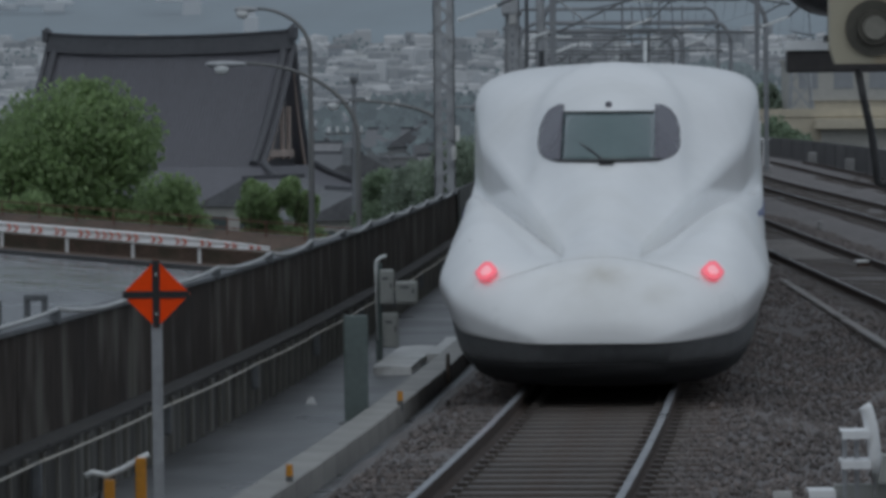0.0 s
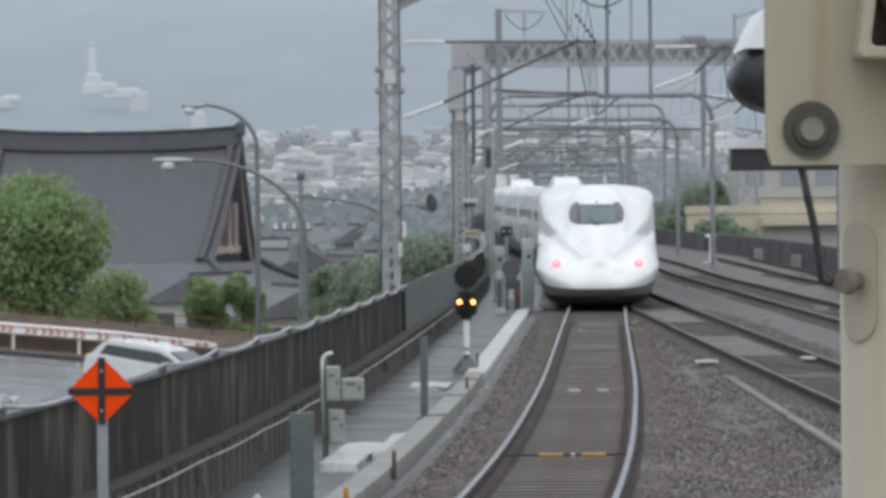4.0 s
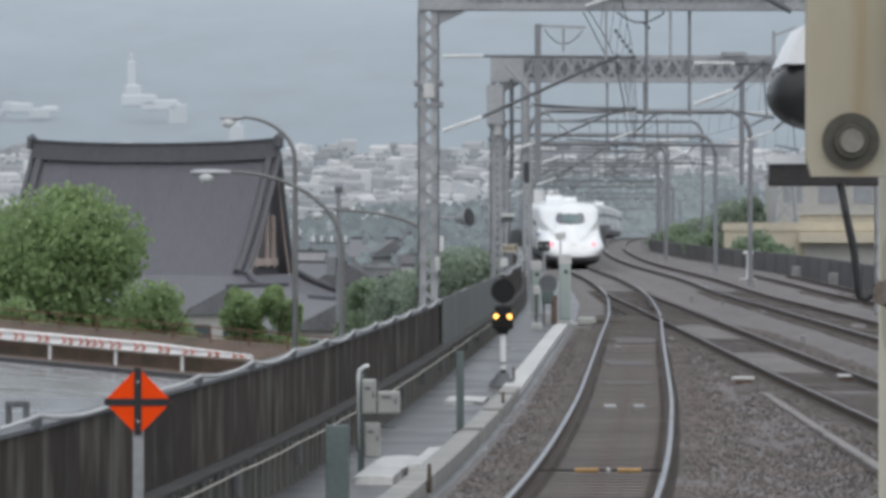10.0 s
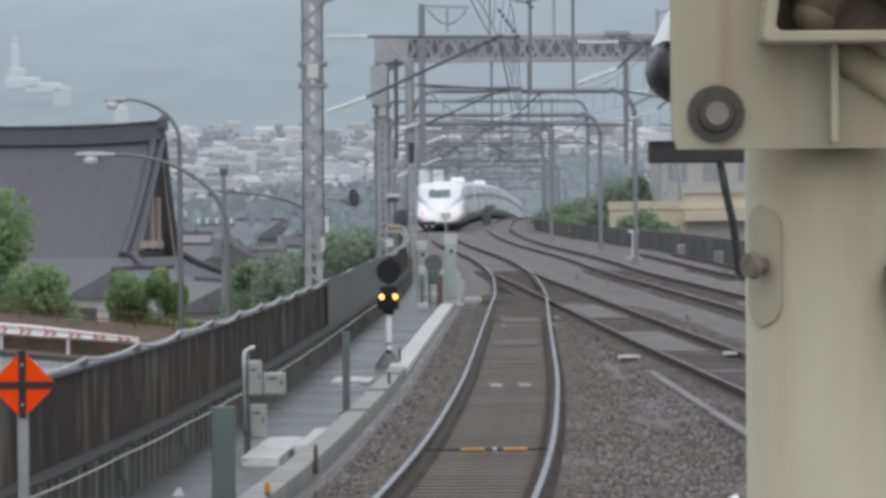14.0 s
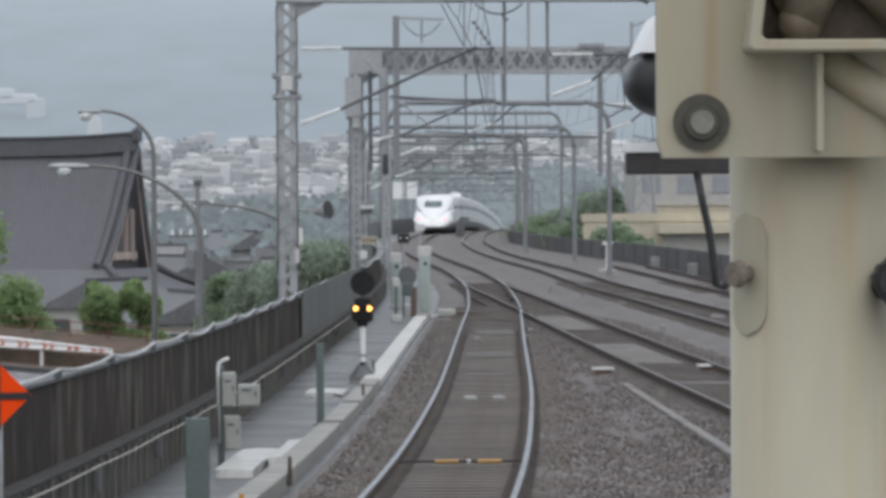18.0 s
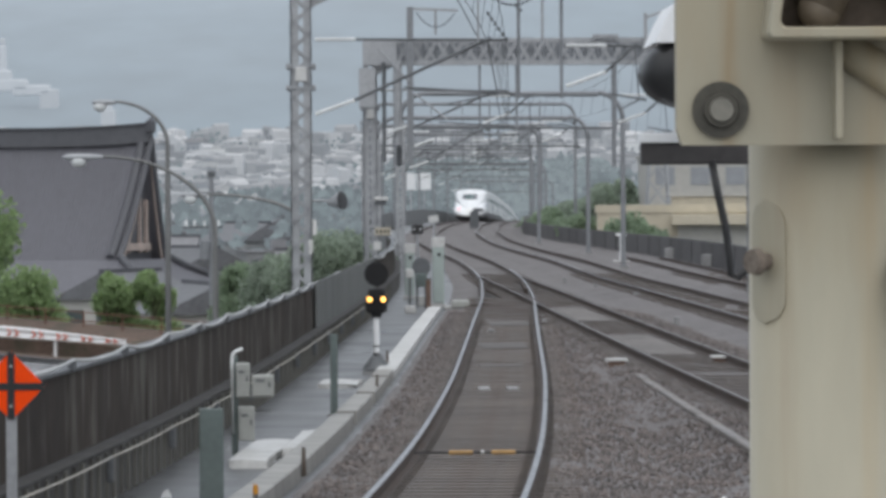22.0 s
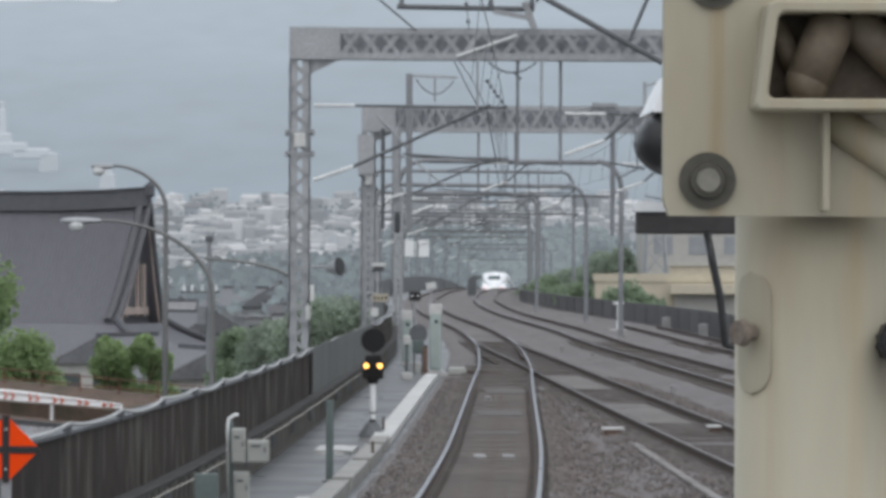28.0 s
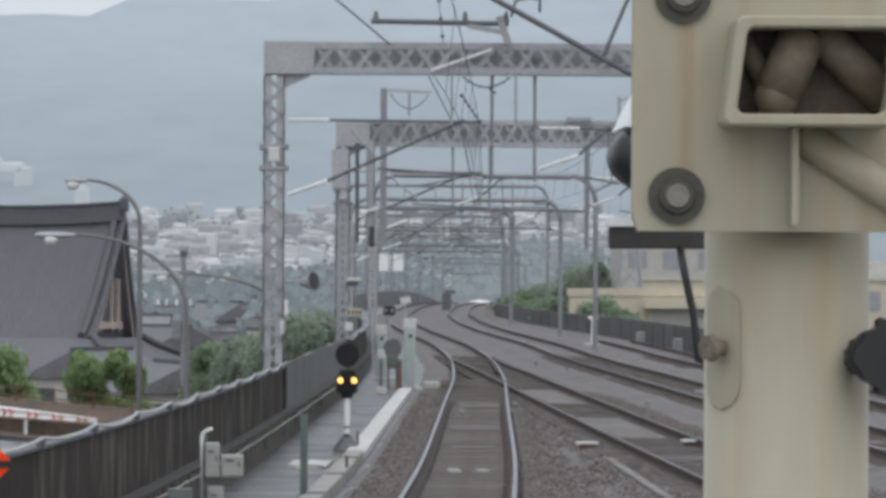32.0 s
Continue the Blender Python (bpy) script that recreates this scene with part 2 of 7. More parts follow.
def smudge(m, spots):
    """Road dirt on a surface: soft spots of the given place, radius and strength."""
    n, l = m.node_tree.nodes, m.node_tree.links
    b = n["Principled BSDF"]
    src = b.inputs["Base Color"].links[0].from_socket
    tex = n.new("ShaderNodeTexCoord")
    nz = n.new("ShaderNodeTexNoise")
    nz.inputs["Scale"].default_value, nz.inputs["Detail"].default_value = 4.0, 6
    l.new(tex.outputs["Object"], nz.inputs[0])
    for place, radius, amount in spots:
        d = n.new("ShaderNodeVectorMath")
        d.operation = "DISTANCE"
        d.inputs[1].default_value = place
        l.new(tex.outputs["Object"], d.inputs[0])
        r = n.new("ShaderNodeMapRange")
        r.interpolation_type = "SMOOTHSTEP"
        r.inputs[2].default_value = radius
        r.inputs[3].default_value, r.inputs[4].default_value = amount, 0.0
        l.new(d.outputs["Value"], r.inputs[0])
        mul = n.new("ShaderNodeMath")
        mul.operation = "MULTIPLY"
        l.new(r.outputs[0], mul.inputs[0])
        l.new(nz.outputs[0], mul.inputs[1])
        mx = n.new("ShaderNodeMix")
        mx.data_type = "RGBA"
        l.new(mul.outputs[0], mx.inputs[0])
        l.new(src, mx.inputs[6])
        mx.inputs[7].default_value = (0.40, 0.36, 0.27, 1)
        src = mx.outputs[2]
    l.new(src, b.inputs["Base Color"])


smudge(M_NOSE, (((0, 0.3, 1.15), 1.1, 0.35), ((0.05, 0.4, 1.2), 0.3, 0.6), ((0.6, 0.3, 0.95), 0.3, 0.35)))
M_SEAM = mat("grey_seam", (0.66, 0.66, 0.64), 0.5)
M_TAILPALE = glow("tail_light_pale", (1.0, 0.4, 0.44), 0.95)
M_SKIRT = mat("train_skirt_grey", (0.13, 0.135, 0.14), 0.5, var=0.25, scale=0.8, fine=8)
M_BLUE = mat("train_blue_band", (0.03, 0.05, 0.22), 0.3, var=0.1)
M_GLASS = mat("tinted_windscreen", (0.10, 0.15, 0.15), 0.12, var=0.1, coat=0.5)
M_GLASSEDGE = mat("windscreen_surround", (0.12, 0.115, 0.14), 0.25, var=0.1)
M_TAIL = glow("tail_light_red", (1.0, 0.17, 0.22), 0.85)
M_AMBER = glow("signal_amber", (1.0, 0.5, 0.12), 3.6)
M_ORANGE = mat("orange_sign_paint", (0.92, 0.07, 0.002), 0.75, var=0.06)
M_ORANGE.node_tree.nodes["Principled BSDF"].inputs["Specular IOR Level"].default_value = 0.2
M_YELLOW = mat("orange_yellow_paint", (0.55, 0.24, 0.02), 0.5, var=0.2)
M_SLEEVE = mat("faded_orange_sleeve", (0.42, 0.25, 0.09), 0.6, var=0.3, scale=8, fine=40)
M_RUSTPOST = mat("rust_brown_paint", (0.16, 0.10, 0.075), 0.7, var=0.3, scale=4, fine=30)
M_KNOB = mat("rusty_stud", (0.20, 0.165, 0.135), 0.7, 0.2, var=0.4, scale=60, fine=300)
M_BOX = mat("box_grey_paint", (0.36, 0.37, 0.35), 0.5, var=0.12, rand=0.1)
M_GREEN = mat("grey_green_paint", (0.115, 0.145, 0.14), 0.5, var=0.2, scale=2, fine=15)
M_PALEGREEN = mat("pale_green_paint", (0.38, 0.44, 0.42), 0.5, var=0.12)
M_ROOF = mat("grey_roof_tiles", (0.142, 0.142, 0.16), 0.7, var=0.15, scale=0.2, fine=2, stretch=(4, 1, 0.4))
M_RIDGE = mat("ridge_tiles", (0.088, 0.09, 0.10), 0.6, var=0.2, scale=0.3, fine=3)
M_TIMBER = mat("pale_gable_timber", (0.46, 0.38, 0.34), 0.7, var=0.3, scale=0.6, fine=4)
M_TOWNROOF = mat("town_roof_tiles", (0.20, 0.20, 0.21), 0.6, var=0.2, scale=0.4, fine=3, rand=0.15)
M_DARKROOF = mat("dark_roof_tiles", (0.14, 0.143, 0.152), 0.6, var=0.25, scale=0.5, fine=4, rand=0.25)
M_GREYWALL = mat("grey_render", (0.27, 0.275, 0.28), 0.8, var=0.15, scale=0.3, fine=3, rand=0.15)
M_PLASTER = mat("pale_plaster", (0.46, 0.45, 0.42), 0.8, var=0.12, scale=0.2, fine=2)
M_CREAMWALL = mat("cream_building_wall", (0.52, 0.47, 0.37), 0.8, var=0.12, scale=0.2, fine=2, rand=0.06)
def leaf_mat(name, colour, tint):
    """Leaves that let some light through."""
    m = mat(name, colour, 0.55, var=0.3, scale=0.5, fine=6, tint=tint, island=0.22)
    n, l = m.node_tree.nodes, m.node_tree.links
    b, out = n["Principled BSDF"], n["Material Output"]
    tr = n.new("ShaderNodeBsdfTranslucent")
    l.new(b.inputs["Base Color"].links[0].from_socket, tr.inputs[0])
    mx = n.new("ShaderNodeMixShader")
    mx.inputs[0].default_value = 0.6
    l.new(b.outputs[0], mx.inputs[1])
    l.new(tr.outputs[0], mx.inputs[2])
    l.new(mx.outputs[0], out.inputs[0])
    return m


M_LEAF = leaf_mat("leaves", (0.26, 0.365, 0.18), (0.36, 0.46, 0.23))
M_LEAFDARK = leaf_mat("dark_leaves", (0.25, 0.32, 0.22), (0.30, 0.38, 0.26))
# paler, greyer copy of the dark leaves, with haze put into its colour
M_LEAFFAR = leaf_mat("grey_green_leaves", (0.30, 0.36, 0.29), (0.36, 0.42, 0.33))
M_BARK = mat("bark", (0.09, 0.07, 0.055), 0.85, var=0.3)
M_ROAD = mat("wet_asphalt", (0.10, 0.105, 0.11), 0.22, var=0.15, scale=0.4, fine=6)
M_VERGE = mat("damp_earth", (0.115, 0.08, 0.062), 0.85, var=0.45, scale=1.2, fine=9, stain=(0.05, 0.055, 0.035), stain_scale=1.0, stain_amount=0.7)
M_DARKKERB = mat("dark_wet_kerb", (0.06, 0.06, 0.062), 0.5, var=0.25, scale=1, fine=8)
M_REDBANK = mat("rust_red_fence", (0.15, 0.07, 0.05), 0.8, var=0.35, scale=1.2, fine=10)
M_REDMARK = mat("chevron_red", (0.6, 0.12, 0.05), 0.5, var=0.1)
M_GROUND = mat("town_ground", (0.13, 0.135, 0.13), 0.8, var=0.3, scale=0.05, fine=0.5)
M_TYRE = mat("tyre", (0.02, 0.02, 0.02), 0.8)
M_CARGLASS = mat("car_glass", (0.07, 0.09, 0.09), 0.1, var=0.05, coat=0.5)
M_CARWHITE = mat("car_white", (0.74, 0.75, 0.76), 0.25, var=0.03, coat=0.5)
M_CARSILVER = mat("car_silver", (0.5, 0.49, 0.46), 0.3, 0.3, var=0.03, coat=0.5)
M_CARDARK = mat("car_dark", (0.09, 0.10, 0.11), 0.25, var=0.05, coat=0.5)


# ---- building helpers ----
def part(name, bm, material, parent=None, label="", smooth=False):
    me = bpy.data.meshes.new(name)
    bm.to_mesh(me)
    bm.free()
    if smooth:
        for p in me.polygons:
            p.use_smooth = True
    for m in material if isinstance(material, (list, tuple)) else (material,):
        me.materials.append(m)
    ob = new(name, me)
    ob.parent = parent
    if label:
        ob["label"] = label
    return ob


def raw(name, verts, faces, material, parent=None, label="", smooth=False):
    me = bpy.data.meshes.new(name)
    me.from_pydata([tuple(v) for v in verts], [], [tuple(f) for f in faces])
    if smooth:
        for p in me.polygons:
            p.use_smooth = True
    me.materials.append(material)
    ob = new(name, me)
    ob.parent = parent
    if label:
        ob["label"] = label
    return ob


def again(src, name, m, parent=None):
    """Another part on the same mesh."""
    ob = new(name, src.data)
    ob.parent = parent
    ob.matrix_basis = m
    return ob


def thing(name, m, label, category, group="", kind=""):
    ob = new(name)
    ob.empty_display_size = 0.2
    ob.matrix_basis = m if isinstance(m, Matrix) else Matrix.Translation(m)
    return tagged(ob, label, category, group, kind)


def box(bm, c, s, m=None, bevel=0.0):
    """A block of centre c and size s, placed by m."""
    t = Matrix.Translation(c) @ Matrix.Diagonal((*s, 1))
    r = bmesh.ops.create_cube(bm, size=1, matrix=(m @ t) if m else t)
    if bevel:
        edges = list({e for v in r["verts"] for e in v.link_edges})
        bmesh.ops.bevel(bm, geom=edges, offset=bevel, segments=2, affect="EDGES", profile=0.5)
    return bm


def rod(bm, p, q, r, r2=None, seg=10, caps=True):
    p, q = Vector(p), Vector(q)
    d = q - p
    m = Matrix.Translation((p + q) / 2) @ d.to_track_quat("Z", "Y").to_matrix().to_4x4()
    bmesh.ops.create_cone(bm, cap_ends=caps, segments=seg, radius1=r, radius2=r if r2 is None else r2, depth=d.length, matrix=m)
    return bm


def bar(bm, p, q, w, h):
    """A square bar from p to q."""
    p, q = Vector(p), Vector(q)
    d = q - p
    m = Matrix.Translation((p + q) / 2) @ d.to_track_quat("Z", "Y").to_matrix().to_4x4()
    return box(bm, (0, 0, 0), (w, h, d.length), m)


def tube(bm, pts, r, seg=8):
    """A round tube along points."""
    pts = [Vector(p) for p in pts]
    rings = []
    for i, p in enumerate(pts):
        d = (pts[min(i + 1, len(pts) - 1)] - pts[max(i - 1, 0)]).normalized()
        q = d.to_track_quat("Z", "Y")
        rr = r[i] if isinstance(r, (list, tuple)) else r
        rings.append([bm.verts.new(p + q @ Vector((rr * math.cos(a * math.tau / seg), rr * math.sin(a * math.tau / seg), 0))) for a in range(seg)])
    for a, b in zip(rings, rings[1:]):
        for i in range(seg):
            bm.faces.new((a[i], a[(i + 1) % seg], b[(i + 1) % seg], b[i]))
    bm.faces.new(rings[0][::-1])
    bm.faces.new(rings[-1])
    return bm


def loft(bm, rings, closed=True, caps=True):
    """Skin between rings of points."""
    vs = [[bm.verts.new(p) for p in ring] for ring in rings]
    n = len(vs[0])
    for a, b in zip(vs, vs[1:]):
        for i in range(n if closed else n - 1):
            bm.faces.new((a[i], a[(i + 1) % n], b[(i + 1) % n], b[i]))
    if caps and closed:
        bm.faces.new(vs[0][::-1])
        bm.faces.new(vs[-1])
    bmesh.ops.recalc_face_normals(bm, faces=bm.faces)
    return bm


def plate(bm, outline, thick, m):
    """A flat plate: an outline in x, z, given thickness along y, placed by m."""
    a = [bm.verts.new(m @ Vector((x, -thick / 2, z))) for x, z in outline]
    b = [bm.verts.new(m @ Vector((x, thick / 2, z))) for x, z in outline]
    bm.faces.new(a)
    bm.faces.new(b[::-1])
    for i in range(len(a)):
        j = (i + 1) % len(a)
        bm.faces.new((a[j], a[i], b[i], b[j]))
    return bm


B = bmesh.new

# ---- the lines of the tracks: side x and rail height z against the way y ----
LINE_Y = [-60, 0, 33, 40, 47.8, 57.4, 76, 113, 140, 170, 198, 218, 240, 260, 281, 302, 322, 343, 406, 447, 489, 530, 572, 655, 718, 800, 1000, 1300]
LINE_X = [-6.5, -2.4, 0.28, 0.84, 1.38, 1.96, 2.88, 4.43, 5.6, 6.6, 7.1, 7.15, 7.02, 6.88, 6.85, 7.04, 7.42, 7.9, 10.5, 12.8, 15.2, 17.5, 20, 25.1, 28.6, 33.2, 44.5, 62]
RISE_Y = [-60, 30, 60, 95, 177, 260, 322, 400, 468, 510, 551, 593, 655, 697, 718, 800, 1000, 1300]
RISE_Z = [0, 0, -0.06, -0.06, 0.1, 0.4, 0.75, 1.05, 1.2, 1.1, 0.85, 0.3, -0.9, -1.95, -2.55, -5.0, -12, -22]
GRID = np.arange(-60, 1300, 2.0)


def smoothed(ys, xs, width):
    v = np.interp(GRID, ys, xs)
    k = np.hanning(width)
    pad = len(k) // 2
    long = np.concatenate([2 * v[0] - v[pad:0:-1], v, 2 * v[-1] - v[-2:-pad - 2:-1]])
    return np.convolve(long, k / k.sum(), "valid")[:len(v)]


SIDE, RISE = smoothed(LINE_Y, LINE_X, 13), smoothed(RISE_Y, RISE_Z, 25)


def track_a(y):
    return float(np.interp(y, GRID, SIDE))


def rise(y):
    return float(np.interp(y, GRID, RISE))


def ease(t):
    t = min(1, max(0, t))
    return t * t * (3 - 2 * t)


def track_b(y):
    """The main line: straight beside the platform track, then one with it."""
    w = ease((y - 150) / 75)
    return 6.88 * (1 - w) + track_a(y) * w if y < 225 else track_a(y)


def track_c(y):
    return track_b(y) + 4.25


def track_d(y):
    return track_b(y) + 8.3


# ---- ground and viaduct ----
def sheet(name, ys, cross, material, label, category, kind="structure"):
    """A surface swept along the line: cross(y) gives its points over the width."""
    verts, faces, n = [], [], 0
    for y in ys:
        row = cross(y)
        n = len(row)
        verts += row
    for j in range(len(ys) - 1):
        for i in range(n - 1):
            a = j * n + i
            faces.append((a, a + 1, a + n + 1, a + n))
    return tagged(raw(name, verts, faces, material, smooth=False), label, category, kind=kind)


raw_ground = [(-6000, -400, -8.2), (6000, -400, -8.2), (6000, 4600, -8.2), (-6000, 4600, -8.2)]
tagged(raw("ground", raw_ground, [(0, 1, 2, 3)], M_GROUND), "grey wet town ground far below the viaduct", "ground", kind="structure")

WALL_L, WALL_R = -3.85, 10.1


def ballast_row(y):
    a, b, z0 = track_a(y), track_b(y), rise(y)
    xs = np.linspace(a - 1.75, b + WALL_R, 60)
    row = []
    for x in xs:
        near = min(abs(x - a), abs(x - b), abs(x - track_c(y)), abs(x - track_d(y)))
        h = -0.17 - 0.16 * ease((near - 1.25) / 1.1)
        if abs(x - a) < 0.74 and y < 190:
            h -= 0.1
        h += 0.03 * noise.noise((x * 2.3, y * 2.3, 0)) + 0.04 * noise.noise((x * 0.5, y * 0.5, 3))
        row.append((x, y, z0 + h))
    return row


ys_near = list(np.arange(8, 120, 0.8)) + list(np.arange(120, 300, 3)) + list(np.arange(300, 1250, 10))
sheet("ballast", ys_near, ballast_row, M_BALLAST, "dark brown-grey wet track ballast between the rails and walls", "ballast")
sheet("trackbed", list(np.arange(8, 190, 3)), lambda y: [(track_a(y) + o, y, rise(y) - 0.215) for o in (-0.72, -0.3, 0.3, 0.72)], M_TRACKBED,
      "dark rust-stained bed between the rails", "track bed")
sheet("walkway", list(np.arange(8, 1250, 4)), lambda y: [(track_a(y) + o, y, rise(y) - 0.26) for o in (WALL_L - 0.2, -1.7)], M_WALK,
      "wet grey concrete walkway beside the track", "walkway")


def deck_row(y):
    a, b, z0 = track_a(y) + WALL_L - 0.25, track_b(y) + WALL_R + 0.3, rise(y)
    return [(a, y, z0 - 0.3), (a, y, z0 - 1.6), ((a + b) / 2, y, z0 - 1.9), (b, y, z0 - 1.6), (b, y, z0 - 0.3)]


sheet("viaduct_deck", list(np.arange(8, 1250, 8)), deck_row, M_CONCRETE, "grey concrete underside of the railway viaduct", "viaduct")

# loose stones in the nearest ballast
rng = np.random.default_rng(4)
sv, sf = [], []
shape = [(1, 0, 0), (-1, 0, 0), (0, 1, 0), (0, -1, 0), (0, 0, 1), (0, 0, -1)]
tri = [(0, 2, 4), (2, 1, 4), (1, 3, 4), (3, 0, 4), (2, 0, 5), (1, 2, 5), (3, 1, 5), (0, 3, 5)]
for k in range(76000):
    y = 27 + 105 * rng.random() ** 1.6
    a = track_a(y)
    x = a - 1.6 + rng.random() * 9.5
    near = min(abs(x - a), abs(x - track_b(y)))
    if abs(x - a) < 0.95 or (near < 0.85 and rng.random() < 0.95):
        continue
    z = rise(y) - 0.15 - 0.16 * ease((near - 1.25) / 1.1)
    s = 0.015 + 0.022 * rng.random()
    q = Euler((rng.random() * 6, rng.random() * 6, rng.random() * 6)).to_matrix()
    base = len(sv)
    for p in shape:
        v = q @ Vector((p[0] * s * (0.7 + 0.6 * rng.random()), p[1] * s * (0.7 + 0.6 * rng.random()), p[2] * s * 0.8))
        sv.append((x + v.x, y + v.y, z + v.z))
    sf += [(base + i, base + j, base + m) for i, j, m in tri]
tagged(raw("ballast_stones", sv, sf, M_STONE), "loose grey-brown crushed stones of the track ballast", "gravel", kind="stuff")

# ---- tracks ----
RAIL = [(-0.07, -0.16), (0.07, -0.16), (0.07, -0.145), (0.012, -0.125), (0.012, -0.045), (0.031, -0.035), (0.031, 0.0), (-0.031, 0.0), (-0.031, -0.035), (-0.012, -0.045), (-0.012, -0.125), (-0.07, -0.145)]


def rail(path, offset, y0, y1, parent, head=None):
    bm = B()
    ys = list(np.arange(y0, min(y1, 300), 3)) + list(np.arange(max(300, y0), y1, 8)) + [y1]
    loft(bm, [[(path(y) + offset + x, y, rise(y) + z + (0.004 if path is track_a else 0)) for x, z in RAIL] for y in ys])
    bm.normal_update()
    for f in bm.faces:
        if f.normal.z > 0.8 and max(v.co.z - rise(v.co.y) for v in f.verts) > -0.01:
            f.material_index = 1
    return part("rail", bm, [M_RUST, head or M_RAIL], parent, "worn steel rail, bright on its running face")


SLEEPER = B()
box(SLEEPER, (0, 0, -0.07), (2.5, 0.2, 0.14), bevel=0.02)
for sx in (-0.72, 0.72):
    box(SLEEPER, (sx - 0.11, 0, 0.015), (0.08, 0.12, 0.035))
    box(SLEEPER, (sx + 0.11, 0, 0.015), (0.08, 0.12, 0.035))


def track(path, y0, y1, label, count, heads=(None, None)):
    t = tagged(new("track"), label, "railway track", "tracks of the line", "structure")
    for o, head in zip((-0.75, 0.75), heads):
        rail(path, o, y0, y1, t, head)
    first = None
    for i in range(count):
        y = 27 + i * 0.6
        slope = math.atan((path(y + 1) - path(y - 1)) / 2)
        m = Matrix.Translation((path(y), y, rise(y) - 0.145)) @ Matrix.Rotation(-slope, 4, "Z")
        if first is None:
            first = part("sleeper", SLEEPER.copy(), M_SLEEPER, t)
            first.matrix_basis = m
        else:
            again(first, "sleeper", m, t)
    bm = B()
    y = 27 + count * 0.6
    low = {track_a: 0.0, track_b: 0.008, track_c: 0.016, track_d: 0.024}[path]
    while y < (146 if path is track_a else 190):
        box(bm, (path(y), y, rise(y) - 0.2 - low), (2.4, 0.22, 0.14))
        y += 0.6
    if y > 27 + count * 0.6:
        tagged(part("far_sleepers", bm, M_SLEEPER, t), kind="stuff")
    return t


track(track_a, 6, 192, "platform track that curves to the main line, worn rails on close sleepers", 150)
track(track_b, 6, 1250, "main line track with dark rails beside the platform track", 60, (M_RAILDARK, M_RAILDARK))
track(track_c, 6, 1250, "second main line track with bright-topped rails", 0, (M_RAIL, M_RAILDARK))
track(track_d, 6, 226, "siding track next to the wall of the viaduct", 0, (M_RAILDARK, M_RAILDARK))

# check rails and blades where the platform track joins the main line
points = thing("turnout", (0, 0, 0), "rusty turnout blades and check rails where two tracks join", "turnout", kind="structure")
for path, off, y0, y1 in ((track_a, 0.64, 152, 176), (track_b, -0.64, 130, 150), (track_c, -0.64, 150, 190)):
    bm = B()
    loft(bm, [[(path(y) + off + x, y, rise(y) + z) for x, z in ((-0.03, -0.1), (0.03, -0.1), (0.03, 0.01), (-0.03, 0.01))] for y in np.arange(y0, y1, 3)])
    part("check_rail", bm, M_RUST, points)

# pale plates and covers in the bed of the platform track
for y0, w, d in ((119.5, 1.0, 9.0), (100.0, 0.95, 3.5), (88.0, 0.8, 1.2)):
    bm = B()
    box(bm, (track_a(y0), y0, rise(y0) - 0.15), (w, d, 0.03), bevel=0.01)
    tagged(part("bed_cover", bm, M_COVER), "flat grey cover plate between the rails", "cover", "covers between the rails")
for y0 in (77.0,):
    for o in (-0.23, 0.23):
        bm = B()
        box(bm, (track_a(y0) + o, y0, rise(y0) - 0.15), (0.19, 0.9, 0.04), bevel=0.015)
        tagged(part("bed_marker", bm, M_CONCRETE), "small pale block lying between the rails", "marker", "markers between the rails")

for y0, d in ((100.0, 14.0), (126.0, 16.0)):
    bm = B()
    box(bm, (track_b(y0) + 0.05, y0, rise(y0) - 0.14), (0.95, d, 0.03), bevel=0.01)
    tagged(part("gravel_bed", bm, M_BEDPALE), "patch of pale fine gravel between the rails", "gravel", "pale patches between the rails", "structure")

# a cable sleeve across the platform track
sleeve = thing("cable_crossing", (track_a(55), 55, rise(55) - 0.08), "cable sleeve in yellow and black across the track", "cable crossing")
for o, w, m in ((-0.5, 0.4, M_BLACK), (-0.16, 0.27, M_SLEEVE), (0.03, 0.11, M_BLACK), (0.09, 0.04, M_PALE), (0.15, 0.08, M_BLACK), (0.33, 0.27, M_SLEEVE), (0.64, 0.34, M_BLACK)):
    bm = B()
    rod(bm, (o - w / 2, 0, 0.03), (o + w / 2, 0, 0.03), 0.012 if m is M_BLACK else 0.026)
    part("sleeve", bm, m, sleeve)

# cable trough with lids, along the platform track
trough = thing("cable_trough", (0, 0, 0), "concrete cable trough with flat lids along the walkway", "cable trough", kind="structure")
lid = None
y = 24.0
while y < 134:
    x = track_a(y + 0.5) - 2.02
    slope = math.atan((track_a(y + 1) - track_a(y)) / 1)
    m = Matrix.Translation((x, y + 0.5, rise(y) - 0.13 + 0.0015 * math.sin(y * 3.1))) @ Matrix.Rotation(-slope + 0.002 * math.sin(y * 7), 4, "Z")
    if 64 < y < 84 and int(y) % 7 == 3:
        y += 1.0
        continue
    if y < 84:
        if lid is None:
            bm = B()
            box(bm, (0, 0, -0.06), (0.29, 0.996, 0.26), bevel=0.012)
            lid = part("lid", bm, M_LID, trough)
            lid.matrix_basis = m
        else:
            again(lid, "lid", m, trough)
    else:
        bm = B()
        box(bm, (-0.02, 0, -0.05), (0.34, 0.996, 0.14), bevel=0.005)
        part("lid", bm, M_PALE, trough).matrix_basis = m
    y += 1.0

